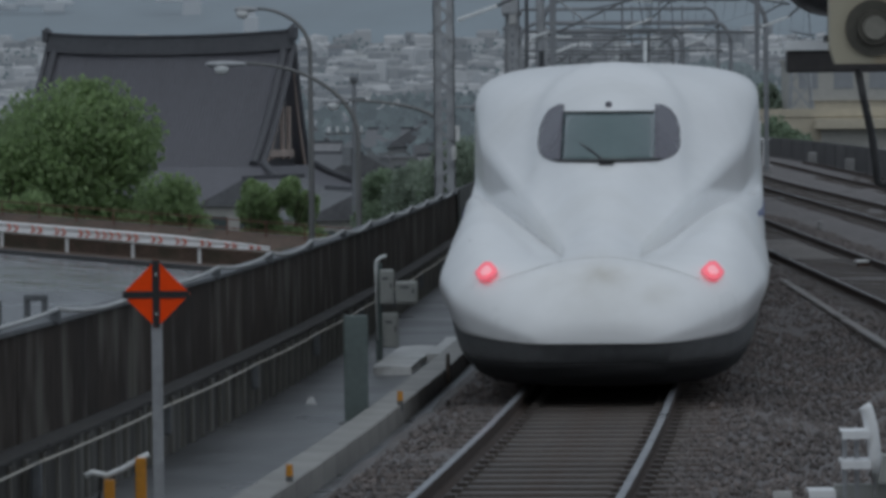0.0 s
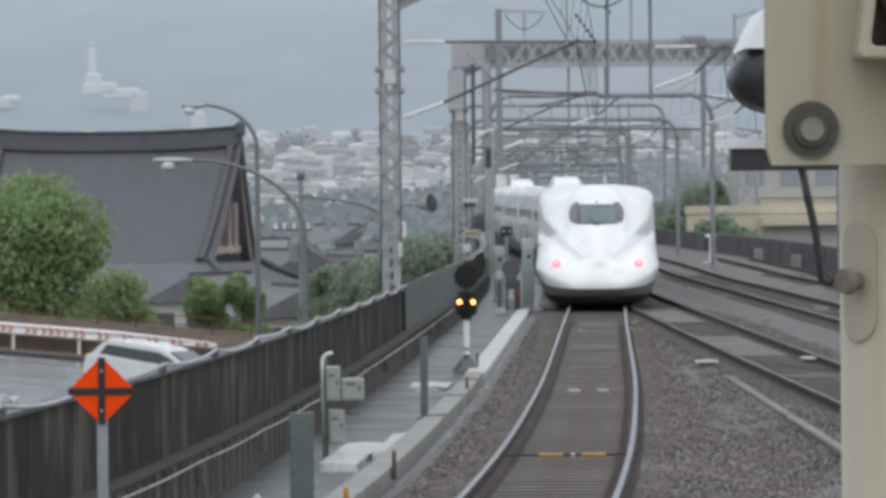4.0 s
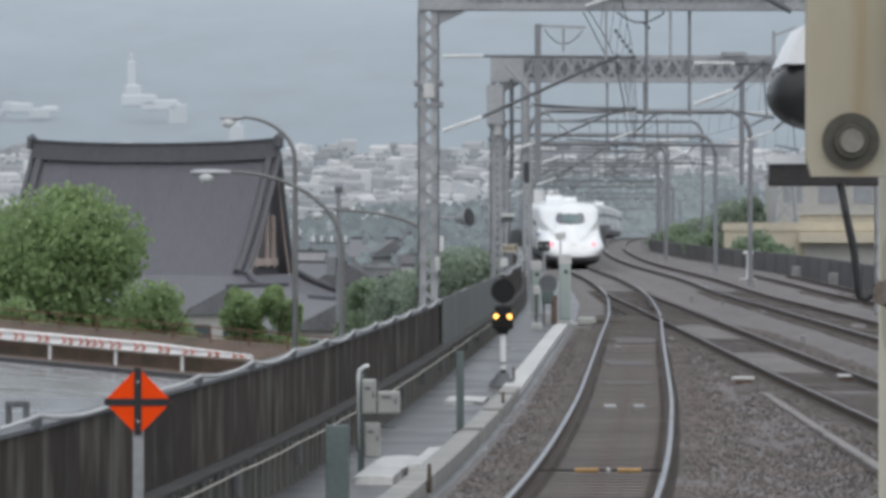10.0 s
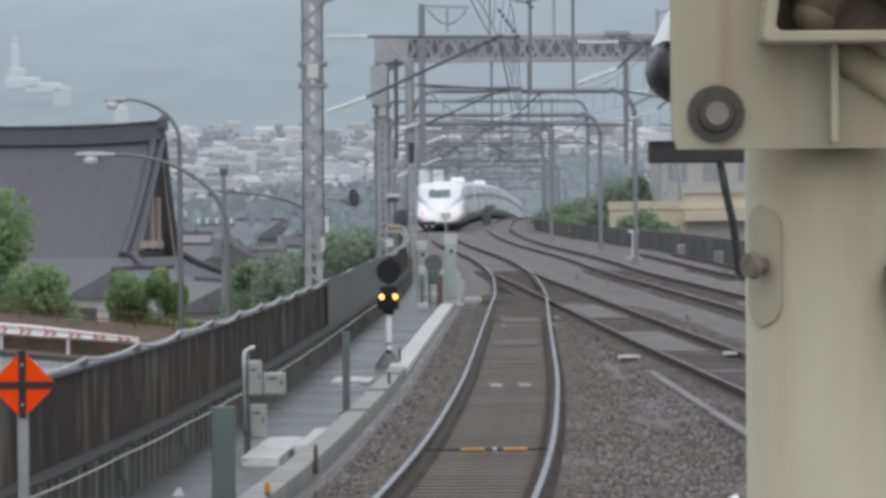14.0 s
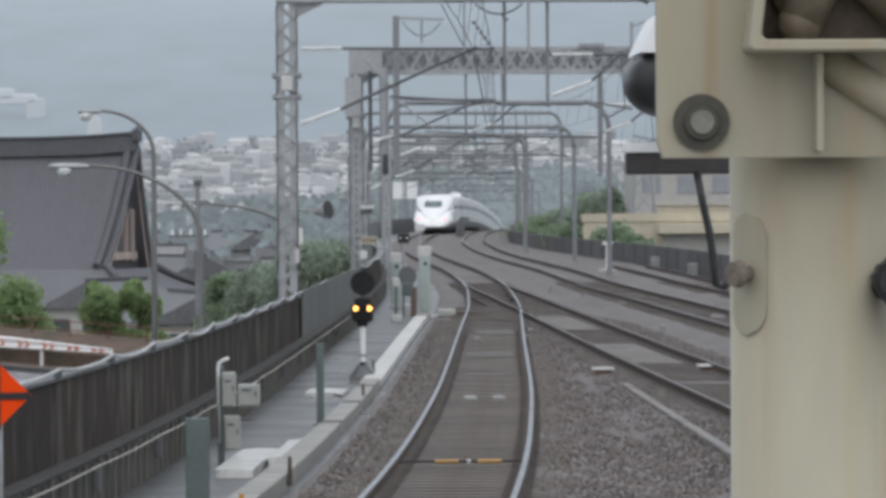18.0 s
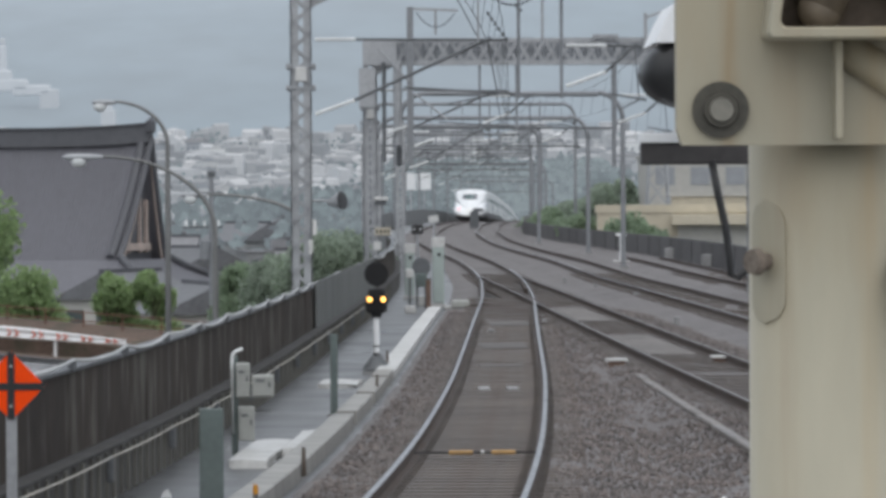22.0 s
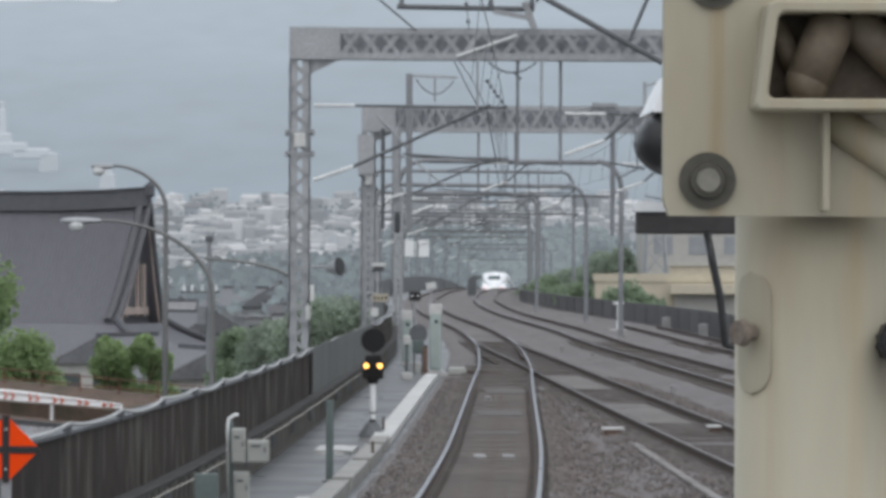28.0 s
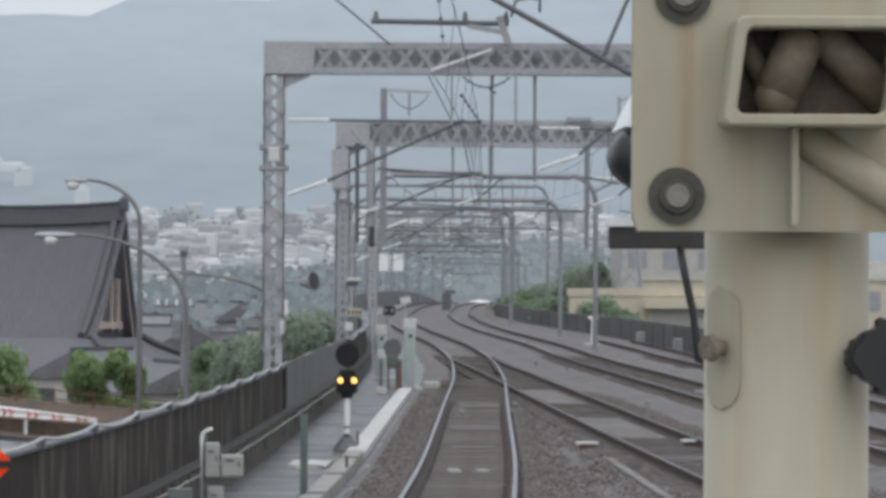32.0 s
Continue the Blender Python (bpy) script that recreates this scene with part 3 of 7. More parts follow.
# pale concrete blocks on the walkway
for k, (x, y, w, d, h, tilt) in enumerate(((-0.68, 58.3, 0.44, 5.0, 0.1, 2.5), (-0.17, 60.4, 0.26, 4.6, 0.13, -1.5), (0.4, 81.7, 0.66, 2.6, 0.06, 0.0))):
    bm = B()
    box(bm, (0, 0, h / 2), (w, d, h))
    bmesh.ops.subdivide_edges(bm, edges=list(bm.edges), cuts=3, use_grid_fill=True)
    for v in bm.verts:
        n = noise.noise_vector((v.co.x * 3 + 5 * k, v.co.y * 0.8, v.co.z * 4))
        v.co.x += 0.035 * n.x
        v.co.y += 0.25 * n.y
        if v.co.z > 0.01:
            v.co.z += 0.03 * n.z
    ob = part("concrete_block", bm, M_SLAB)
    ob.matrix_basis = pose(x, y, rise(y) - 0.262, 0, tilt, -3)
    tagged(ob, "pale wet worn concrete slab lying on the walkway", "concrete slab", "slabs on the walkway")
bm = B()
plate(bm, [(-0.06, 0), (0.06, 0), (0.02, 0.09), (-0.02, 0.07)], 0.05, Matrix.Translation((-1.58, 50.2, rise(50) - 0.26)))
tagged(part("litter_scrap", bm, M_WHITEPAINT), "small crumpled white scrap lying on the walkway", "litter")


# ---- walls of the viaduct ----
def along(path, off, y, z):
    return (path(y) + off, y, rise(y) + z)


def wall_panel(path, off, y0, y1, z0, z1, thick):
    bm = B()
    ring = []
    for y in (y0, y1):
        ring.append([along(path, off - thick, y, z0), along(path, off, y, z0), along(path, off, y, z1), along(path, off - thick, y, z1)])
    return loft(bm, ring)


wall_w = tagged(new("wall_west"), "dark stained concrete parapet wall with streaks of damp", "wall", kind="structure")
y = 20.0
while y < 216:
    step = 2.0 if y < 120 else 4.0
    o = WALL_L + 0.004 * math.sin(y * 5.3)
    part("panel", wall_panel(track_a, o, y, y + step - 0.004, 0.27, 1.14 + 0.01 * math.sin(y * 2.1), 0.12), M_WALL, wall_w)
    part("plinth", wall_panel(track_a, o + 0.2, y, y + step - 0.004, -0.5, 0.28, 0.3), M_RIB, wall_w)
    part("ledge", wall_panel(track_a, o + 0.225, y, y + step - 0.004, 0.272, 0.3, 0.21), M_LEDGE, wall_w)
    y += step
y = 20.0
while y < 150:
    slope = math.atan((track_a(y + 1) - track_a(y - 1)) / 2)
    wide = 0.17 + 0.07 * math.sin(y * 12.9)
    part("rib", box(B(), (0, 0, 0), (0.06, wide, 0.74), bevel=0.01), M_RIB, wall_w).matrix_basis = Matrix.Translation(along(track_a, WALL_L + 0.205, y, -0.12)) @ Matrix.Rotation(-slope, 4, "Z")
    y += 0.72 if y < 90 else 1.2

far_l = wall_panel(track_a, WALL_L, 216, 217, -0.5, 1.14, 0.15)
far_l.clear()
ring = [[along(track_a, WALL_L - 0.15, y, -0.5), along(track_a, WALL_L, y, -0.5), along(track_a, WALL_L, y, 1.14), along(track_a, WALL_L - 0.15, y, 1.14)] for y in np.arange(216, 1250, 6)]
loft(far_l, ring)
tagged(part("wall_west_far", far_l, M_WALLFAR), "concrete parapet wall running into the distance, lightened for haze", "wall", kind="structure")

# pipe on the wall, sagging between its clamps
pipe = thing("wall_pipe", (0, 0, 0), "grey pipe sagging between dark clamps on top of the wall", "pipe")
clamps = list(np.arange(22, 98, 5.2)) + [110.0, 124.0, 138.0, 154.0, 172.0, 192.0, 214.0]
for a, b in zip(clamps, clamps[1:]):
    pts = []
    for k in range(9):
        t = k / 8
        yy = a + (b - a) * t
        pts.append(along(track_a, WALL_L + 0.05, yy, 1.25 - (0.24 + 0.1 * math.sin(a * 1.7) + (0.22 if a > 98 else 0.0)) * t * (1 - t)))
    part("pipe_length", tube(B(), pts, 0.019), M_COPING, pipe, smooth=True)
for a in clamps:
    bm = B()
    box(bm, along(track_a, WALL_L + 0.03, a, 1.19), (0.09, 0.11, 0.13), bevel=0.02)
    part("clamp", bm, M_DARKSTEEL, pipe)
coping = thing("wall_coping", (0, 0, 0), "narrow grey coping along the top of the parapet", "coping", kind="structure")
part("coping_strip", loft(B(), [[along(track_a, WALL_L - 0.16, y, 1.13), along(track_a, WALL_L + 0.03, y, 1.13), along(track_a, WALL_L + 0.03, y, 1.165), along(track_a, WALL_L - 0.16, y, 1.165)] for y in np.arange(20, 216, 4)]), M_DARKSTEEL, coping)

# cable low on the wall
cable = thing("wall_cable", (0, 0, 0), "pale cable clipped along the lower wall", "cable")
clips = list(np.arange(21, 120, 7.0))
for a, b in zip(clips, clips[1:]):
    pts = [along(track_a, WALL_L + 0.33, a + (b - a) * k / 6, 0.235 - 0.05 * (k / 6) * (1 - k / 6)) for k in range(7)]
    part("cable_length", tube(B(), pts, 0.0105, 6), M_ROPE, cable, smooth=True)
for a in clips:
    bm = B()
    box(bm, along(track_a, WALL_L + 0.3, a, 0.1), (0.08, 0.14, 0.26), bevel=0.02)
    part("clip", bm, M_DARKSTEEL, cable)

# brackets standing behind the wall top
for y, w, h in ((33.6, 0.16, 0.18), (35.6, 0.3, 0.24), (38.2, 0.14, 0.19)):
    bm = B()
    p = along(track_a, WALL_L - 0.22, y, 1.13)
    for sx in (-1, 1):
        box(bm, (p[0] + sx * w / 2, y, p[2] + h / 2 - 0.15), (0.05, 0.06, h + 0.3), bevel=0.008)
    box(bm, (p[0], y, p[2] + h), (w + 0.05, 0.08, 0.05), bevel=0.008)
    tagged(part("wall_bracket", bm, M_DARKSTEEL), "small dark steel bracket behind the wall top", "bracket", "brackets behind the wall")

# east wall: it draws in towards the tracks where the siding ends
def east(y):
    return track_b(y) - 3.2 * ease((y - 225) / 130)


def east_top(y):
    return 0.84 - 0.2 * ease((y - 240) / 100)


wall_e = tagged(new("wall_east"), "dark concrete parapet wall with posts", "wall", kind="structure")
y = 40.0
while y < 420:
    part("panel", wall_panel(east, WALL_R + 0.2, y, y + 5.95, -0.5, east_top(y) + 0.03 * math.sin(y), 0.2), M_WALL_E, wall_e)
    bm = B()
    box(bm, along(east, WALL_R - 0.005, y, 0.15 + (east_top(y) - 0.84) / 2), (0.05, 0.16, 0.44 + east_top(y)), bevel=0.01)
    part("post", bm, M_WALL_E, wall_e)
    y += 6
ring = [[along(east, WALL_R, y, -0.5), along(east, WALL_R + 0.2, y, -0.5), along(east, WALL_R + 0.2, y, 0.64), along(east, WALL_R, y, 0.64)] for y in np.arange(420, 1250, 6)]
tagged(part("wall_east_far", loft(B(), ring), M_WALLFAR), "concrete parapet wall running into the distance, lightened for haze", "wall", kind="structure")
for y, x in ((205, 0.5), (227, 0.5)):
    bm = B()
    box(bm, along(east, WALL_R - x, y, 0.0), (0.4, 0.4, 0.75), bevel=0.04)
    tagged(part("trackside_box", bm, M_CONCRETE), "grey concrete box at the foot of the wall", "box", "boxes by the wall")


# ---- portals that carry the overhead wires ----
def lattice_column(p, x, y, z0, z1, w, parent):
    """Four angles with broad flanges, laced close on all sides."""
    f = w * 0.39
    for sx in (-1, 1):
        for sy in (-1, 1):
            bm = B()
            box(bm, (x + sx * (w / 2 - f / 2), y + sy * (w / 2 - 0.01), (z0 + z1) / 2), (f, 0.02, z1 - z0))
            box(bm, (x + sx * (w / 2 - 0.01), y + sy * (w / 2 - f / 2), (z0 + z1) / 2), (0.02, f, z1 - z0))
            part("column_leg", bm, M_GALV, parent)
    bm = B()
    z = z0
    up = 1
    while z < z1 - 0.3:
        for sy in (-1, 1):
            bar(bm, (x - up * (w / 2 - 0.05), y + sy * (w / 2 + 0.01), z), (x + up * (w / 2 - 0.05), y + sy * (w / 2 + 0.01), z + 0.26), 0.012, 0.075)
        for sx in (-1, 1):
            bar(bm, (x + sx * (w / 2 + 0.01), y - up * (w / 2 - 0.05), z), (x + sx * (w / 2 + 0.01), y + up * (w / 2 - 0.05), z + 0.26), 0.012, 0.06)
        z += 0.26
        up = -up
    tagged(part("column_lacing", bm, M_GALV, parent), kind="stuff")


def truss_beam(x0, x1, y, z0, z1, d, parent, solid=1.05):
    bm = B()
    for sy in (-1, 1):
        yy = y + sy * d / 2
        for zz in (z1 - 0.07, z0 + 0.07):
            part("beam_chord", box(B(), ((x0 + x1) / 2, yy, zz), (x1 - x0, 0.04, 0.14)), M_GALV, parent)
    for sy in (-1, 1):
        yy = y + sy * d / 2
        x = x0 + solid
        k = 1
        while x < x1 - 0.4:
            bar(bm, (x, yy, z0 + 0.06 if k > 0 else z1 - 0.06), (x + 0.42, yy, z1 - 0.06 if k > 0 else z0 + 0.06), 0.012, 0.1)
            bar(bm, (x, yy + 0.015, z1 - 0.06 if k > 0 else z0 + 0.06), (x + 0.42, yy + 0.015, z0 + 0.06 if k > 0 else z1 - 0.06), 0.012, 0.07)
            x += 0.42
            k = -k
    for xx in np.arange(x0 + 1.2, x1 - 0.2, 0.84):
        box(bm, (xx, y, z1 - 0.02), (0.07, d, 0.03))
        box(bm, (xx, y, z0 + 0.02), (0.07, d, 0.03))
    tagged(part("beam_lacing", bm, M_GALV, parent), kind="stuff")
    part("beam_web", box(B(), ((x0 + x1) / 2, y + 0.1, (z0 + z1) / 2), (x1 - x0 - 0.1, 0.012, z1 - z0 - 0.1)), M_WEB, parent)
    for a, b in ((x0, x0 + solid), (x1 - solid, x1)):
        for s in (-1, 1):
            part("beam_end_plate", box(B(), ((a + b) / 2, y + s * (d / 2 + 0.032), (z0 + z1) / 2), (b - a, 0.02, z1 - z0 + 0.01)), M_GALV, parent)


def insulator(bm, p, q, r=0.055, sheds=9):
    p, q = Vector(p), Vector(q)
    for k in range(sheds):
        a, b = p.lerp(q, k / sheds), p.lerp(q, (k + 0.62) / sheds)
        rod(bm, a, b, r, r * 0.62, 8)
    rod(bm, p, q, r * 0.55, None, 8)
    return bm


def cantilever(x, y, z, reach, parent, drop=1.5, fat=1.0):
    """Arms that hold the wires over a track: a level tube, a slanting tube, and a steady arm below."""
    s = 1 if reach > 0 else -1
    part("insulator", insulator(B(), (x + 0.1 * s, y, z), (x + 0.95 * s, y, z), 0.05), M_INSUL, parent, "white ribbed porcelain insulator")
    part("insulator", insulator(B(), (x + 0.1 * s, y, z - drop), (x + 0.95 * s, y, z - drop + 0.3), 0.055), M_INSUL, parent, "white ribbed porcelain insulator")
    bm = B()
    rod(bm, (x + 0.9 * s, y, z), (x + reach, y, z - 0.03), 0.026 * fat)
    rod(bm, (x + 0.9 * s, y, z - drop + 0.28), (x + reach * 0.92, y, z + 0.02), 0.034 * fat)
    rod(bm, (x + 0.3 * s + reach * 0.4, y, z - 1.0), (x + reach * 1.04, y, z - 1.15), 0.022 * fat)
    rod(bm, (x + reach * 0.9, y, z - 0.05), (x + reach * 0.95, y, z - 1.1), 0.016 * fat)
    rod(bm, (x + reach * 1.0, y, z - 1.1), (x + reach * 0.7, y, z - 1.35), 0.016 * fat)
    part("arm", bm, M_DARKSTEEL, parent)


PORTALS = []


def portal(y, xl, xr, top, kind):
    z0 = rise(y)
    p = thing("wire_portal", (0, 0, 0), "grey galvanised lattice portal over the tracks" if kind == 1 else "slim grey steel portal carrying overhead wires", "portal", "portals over the tracks")
    if kind == 1:
        depth = 0.66 if y < 120 else 0.84
        truss_beam(xl - 0.02, xr, y, z0 + top - depth, z0 + top, 0.5, p)
        lattice_column(p, xl + 0.2, y, z0 - 1.2, z0 + top - depth, 0.42, p)
        lattice_column(p, xr - 0.2, y, z0 - 1.2, z0 + top - depth, 0.42, p)
        for a, s in ((xl + 0.4, 1), (xr - 0.4, -1)):
            bm = B()
            plate(bm, [(a, z0 + top - depth), (a + 0.6 * s, z0 + top - depth), (a, z0 + top - depth - 0.3)], 0.3, Matrix.Translation((0, y, 0)))
            part("haunch", bm, M_GALV, p)
        bm = B()
        box(bm, (xl + 0.2, y - 0.28, z0 + top - 2.35), (0.24, 0.12, 0.3), bevel=0.02)
        part("column_box", bm, M_PALE, p, "pale box strapped to the column")
        for zz in (top - 2.18, top - 2.62):
            bm = B()
            box(bm, (xl + 0.2, y, z0 + zz), (0.5, 0.5, 0.045))
            box(bm, (xl - 0.07, y, z0 + zz), (0.08, 0.14, 0.13), bevel=0.02)
            box(bm, (xl + 0.47, y, z0 + zz), (0.08, 0.14, 0.13), bevel=0.02)
            part("strap", bm, M_GALV, p)
    else:
        r, bend = (0.11, 1.15) if kind == 2 else (0.115, 1.1)
        part("beam", rod(B(), (xl + bend, y, z0 + top), (xr - bend, y, z0 + top - 0.05), r, None, 10), M_POSTGREY, p)
        part("crossarm", rod(B(), (xl + 0.3, y - 0.1, z0 + top - 1.45), (xr - 0.5, y - 0.1, z0 + top - 1.5), 0.05, None, 8), M_DARKSTEEL, p)
        for x, s in ((xl + 0.1, 1), (xr - 0.1, -1)):
            if y < 300 and s > 0:
                lattice_column(p, x, y, z0 - 1.2, z0 + top - bend, 0.36, p)
            else:
                part("column", rod(B(), (x, y, z0 - 1.2), (x, y, z0 + top - bend), r, r, 10), M_POSTGREY, p)
                part("column_foot", rod(B(), (x, y, z0 - 0.5), (x, y, z0 - 0.1), r * 2.2, r * 1.8, 10), M_CONCRETE, p)
            arc = [(x + s * (bend - 0.1) * (1 - math.cos(a)), y, z0 + top - bend + bend * math.sin(a)) for a in np.linspace(0, math.pi / 2, 8)]
            part("knee", tube(B(), arc, r, 10), M_POSTGREY, p, smooth=True)
    # drop arms and cantilevers over each track
    tracks = [t(y) for t in ((track_a, track_b, track_c) if y < 190 else (track_b, track_c))]
    cantilever(xl + 0.4, y - 0.2, z0 + top - 1.62, tracks[0] - xl - 0.3, p, 1.55)
    for k, x in enumerate(tracks):
        for o in (-1.75,) if k else (0.35,):
            part("drop_post", rod(B(), (x + o, y, z0 + top - 0.3), (x + o, y, z0 + 5.0), 0.035, None, 8), M_POSTGREY, p)
    for k, x in enumerate(tracks[1:]):
        cantilever(x - 1.75, y, z0 + 6.1, 1.7, p, 0.85, 0.9)
    PORTALS.append((y, z0))
    return p


G1 = portal(100, -0.5, 13.8, 7.86, 1)
G2 = portal(150, 1.5, 13.9, 7.9, 1)
portal(205, 3.5, 13.22, 7.3, 2)
for k, (y, right, top) in enumerate(((248, 7.2, 6.9), (292, 6.7, 7.0), (332, 10.4, 8.95), (362, 7.6, 7.2), (395, 8.6, 8.3), (430, 7.5, 6.7), (470, 7.1, 7.1), (510, 6.9, 6.9), (550, 7.7, 6.6), (600, 7.2, 7.0), (650, 7.4, 6.8))):
    portal(y, track_b(y) - 3.9 - 0.2 * math.sin(k * 1.3), track_b(y) + right, top, 3)

# wires along the tracks
for path, lo, hi in ((track_a, 100, 205), (track_b, 100, 650), (track_c, 100, 650)):
    ov = thing("overhead_wire", (0, 0, 0), "thin dark overhead contact wire with hangers", "overhead wire", "overhead wires")
    stops = [y for y, _ in PORTALS if lo <= y <= hi]
    stops = [lo - 50] + stops
    for a, b in zip(stops, stops[1:]):
        n = 10
        mess = [(path(a + (b - a) * k / n) + 0.1, a + (b - a) * k / n, rise(a + (b - a) * k / n) + 6.1 - 1.6 * (k / n) * (1 - k / n)) for k in range(n + 1)]
        cont = [(path(a + (b - a) * k / n), a + (b - a) * k / n, rise(a + (b - a) * k / n) + 5.0) for k in range(n + 1)]
        part("messenger_wire", tube(B(), mess, 0.007, 5), M_WIRE, ov)
        part("contact_wire", tube(B(), cont, 0.006, 5), M_WIRE, ov)
        for m, c in list(zip(mess, cont))[1:-1]:
            part("hanger", rod(B(), m, c, 0.004, None, 4), M_WIRE, ov)


def beads(p, q, n, parent, r=0.04):
    """A string of dark insulator discs."""
    p, q = Vector(p), Vector(q)
    bm = B()
    rod(bm, p, q, 0.01, None, 5)
    for k in range(n):
        a = p.lerp(q, (k + 0.5) / n)
        d = (q - p).normalized() * 0.03
        rod(bm, a - d, a + d, r, r * 0.6, 8)
    part("insulator_string", bm, M_DARKSTEEL, parent)


def sag(p, q, low, n, parent, r=0.035):
    p, q = Vector(p), Vector(q)
    pts = [p.lerp(q, k / 8) - Vector((0, 0, low * 4 * (k / 8) * (1 - k / 8))) for k in range(9)]
    bm = B()
    tube(bm, pts, 0.009, 5)
    for k in range(n):
        t = (k + 0.5) / n * 8
        i = min(7, int(t))
        a = pts[i].lerp(pts[i + 1], t - i)
        bmesh.ops.create_icosphere(bm, subdivisions=1, radius=r, matrix=Matrix.Translation(a))
    part("insulator_chain", bm, M_DARKSTEEL, parent)


# gear on the first portal
y = 99.5
part("top_pipe", rod(B(), (1.7, y, 8.24), (4.55, y, 8.2), 0.055), M_DARKSTEEL, G1)
for x in (1.8, 3.65, 4.5):
    part("pipe_foot", rod(B(), (x, y, 8.24), (x, y, 8.45), 0.075, 0.03, 10), M_DARKSTEEL, G1)
part("top_post", bar(B(), (4.55, y, 7.8), (4.35, y, 8.35), 0.16, 0.14), M_GALV, G1)
part("bracket_arm", bar(B(), (3.7, y, 8.16), (4.45, y, 8.02), 0.1, 0.1), M_GALV, G1)
part("hook", tube(B(), [(4.6, y, 8.35), (4.7, y, 8.68), (4.95, y, 8.74), (5.2, y, 8.72), (5.2, y, 8.45)], 0.035, 6), M_DARKSTEEL, G1)
part("brace", rod(B(), (3.6, y - 0.2, 9.05), (7.2, y - 0.2, 7.1), 0.06), M_DARKSTEEL, G1)
part("brace", rod(B(), (7.3, y - 0.2, 9.4), (6.5, y - 0.2, 7.5), 0.04), M_DARKSTEEL, G1)
part("stay_wire", rod(B(), (0.6, y, 9.0), (2.1, y, 7.75), 0.02, None, 6), M_WIRE, G1)
part("pale_rod", rod(B(), (2.95, y + 0.1, 7.22), (4.2, y + 0.1, 7.66), 0.03), M_INSUL, G1)
beads((3.05, y, 9.2), (3.2, y, 7.75), 4, G1, 0.05)
sag((3.6, y, 7.1), (4.6, y, 7.1), 0.22, 12, G1)
sag((4.15, y, 6.9), (4.3, y, 6.75), 0.02, 2, G1)
beads((3.55, y, 6.75), (4.0, y, 6.12), 6, G1, 0.045)
part("drop_post", rod(B(), (3.38, y, 7.2), (3.38, y, 6.1), 0.025), M_GALV, G1)
part("drop_post", rod(B(), (4.71, y, 7.2), (4.71, y, 6.05), 0.03), M_GALV, G1)
part("stay_wire", rod(B(), (2.9, y, 7.1), (3.4, y, 6.15), 0.012, None, 6), M_WIRE, G1)
# gear on the second portal
y = 149.6
part("top_post", box(B(), (2.95, y - 0.2, 6.45), (0.2, 0.2, 4.9)), M_POSTGREY, G2)
part("top_arm", bar(B(), (2.85, y, 8.86), (4.45, y, 8.8), 0.08, 0.08), M_GALV, G2)
sag((3.15, y, 8.75), (4.35, y, 8.72), 0.45, 14, G2)
part("hanger", rod(B(), (3.75, y, 8.8), (3.75, y, 8.05), 0.04), M_GALV, G2)
part("top_post", box(B(), (10.3, y, 8.2), (0.1, 0.1, 1.0)), M_GALV, G2)
part("top_arm", bar(B(), (10.3, y, 8.55), (11.0, y, 8.8), 0.08, 0.08), M_GALV, G2)
part("top_frame", box(B(), (9.05, y, 7.98), (0.8, 0.1, 0.12)), M_GALV, G2)
part("drop_post", rod(B(), (9.3, y, 7.2), (9.3, y, 3.9), 0.075), M_POSTGREY, G2)
part("drop_post", rod(B(), (2.14, y, 7.2), (2.14, y, 4.08), 0.065), M_DARKSTEEL, G2)
part("drop_post", rod(B(), (2.56, y, 7.2), (2.56, y, 4.0), 0.15, 0.13), M_GALV, G2)
part("insulator", insulator(B(), (2.6, y - 0.16, 4.6), (2.6, y - 0.16, 3.95), 0.12, 6), M_DARKSTEEL, G2)
part("insulator", insulator(B(), (2.25, y - 0.2, 5.0), (3.0, y - 0.2, 5.25), 0.06, 8), M_INSUL, G2)
part("insulator", insulator(B(), (3.0, y - 0.2, 4.55), (3.7, y - 0.2, 4.8), 0.06, 8), M_INSUL, G2)
part("brace", rod(B(), (1.95, y - 0.3, 7.6), (2.9, y - 0.3, 6.6), 0.035), M_GALV, G2)
part("brace", rod(B(), (3.1, y - 0.3, 6.2), (4.1, y - 0.3, 5.4), 0.03), M_GALV, G2)
part("side_plate", box(B(), (1.6, y - 0.27, 6.4), (0.5, 0.02, 1.2)), M_GALV, G2)
bm = B()
box(bm, (2.07, y - 0.3, 1.93), (0.48, 0.05, 0.24), bevel=0.01)
ob = part("number_board", bm, M_CREAMWALL, G2, "pale board with dark marks")
for k in range(4):
    part("mark", box(B(), (1.9 + 0.115 * k, y - 0.33, 1.93), (0.055, 0.008, 0.12)), M_BLACK, ob)
part("board_arm", rod(B(), (1.7, y - 0.27, 2.02), (2.3, y - 0.27, 2.02), 0.025), M_DARKSTEEL, G2)
part("small_box", box(B(), (1.9, y - 0.3, 1.48), (0.23, 0.14, 0.27), bevel=0.02), M_PALE, G2)
part("column_lamp", box(B(), (2.02, y - 0.35, 2.95), (0.44, 0.3, 0.12), bevel=0.03), M_PALE, G2, "pale flat lamp on the column")
part("lamp_base", box(B(), (2.0, y - 0.3, 2.82), (0.36, 0.24, 0.14), bevel=0.03), M_DARKSTEEL, G2)


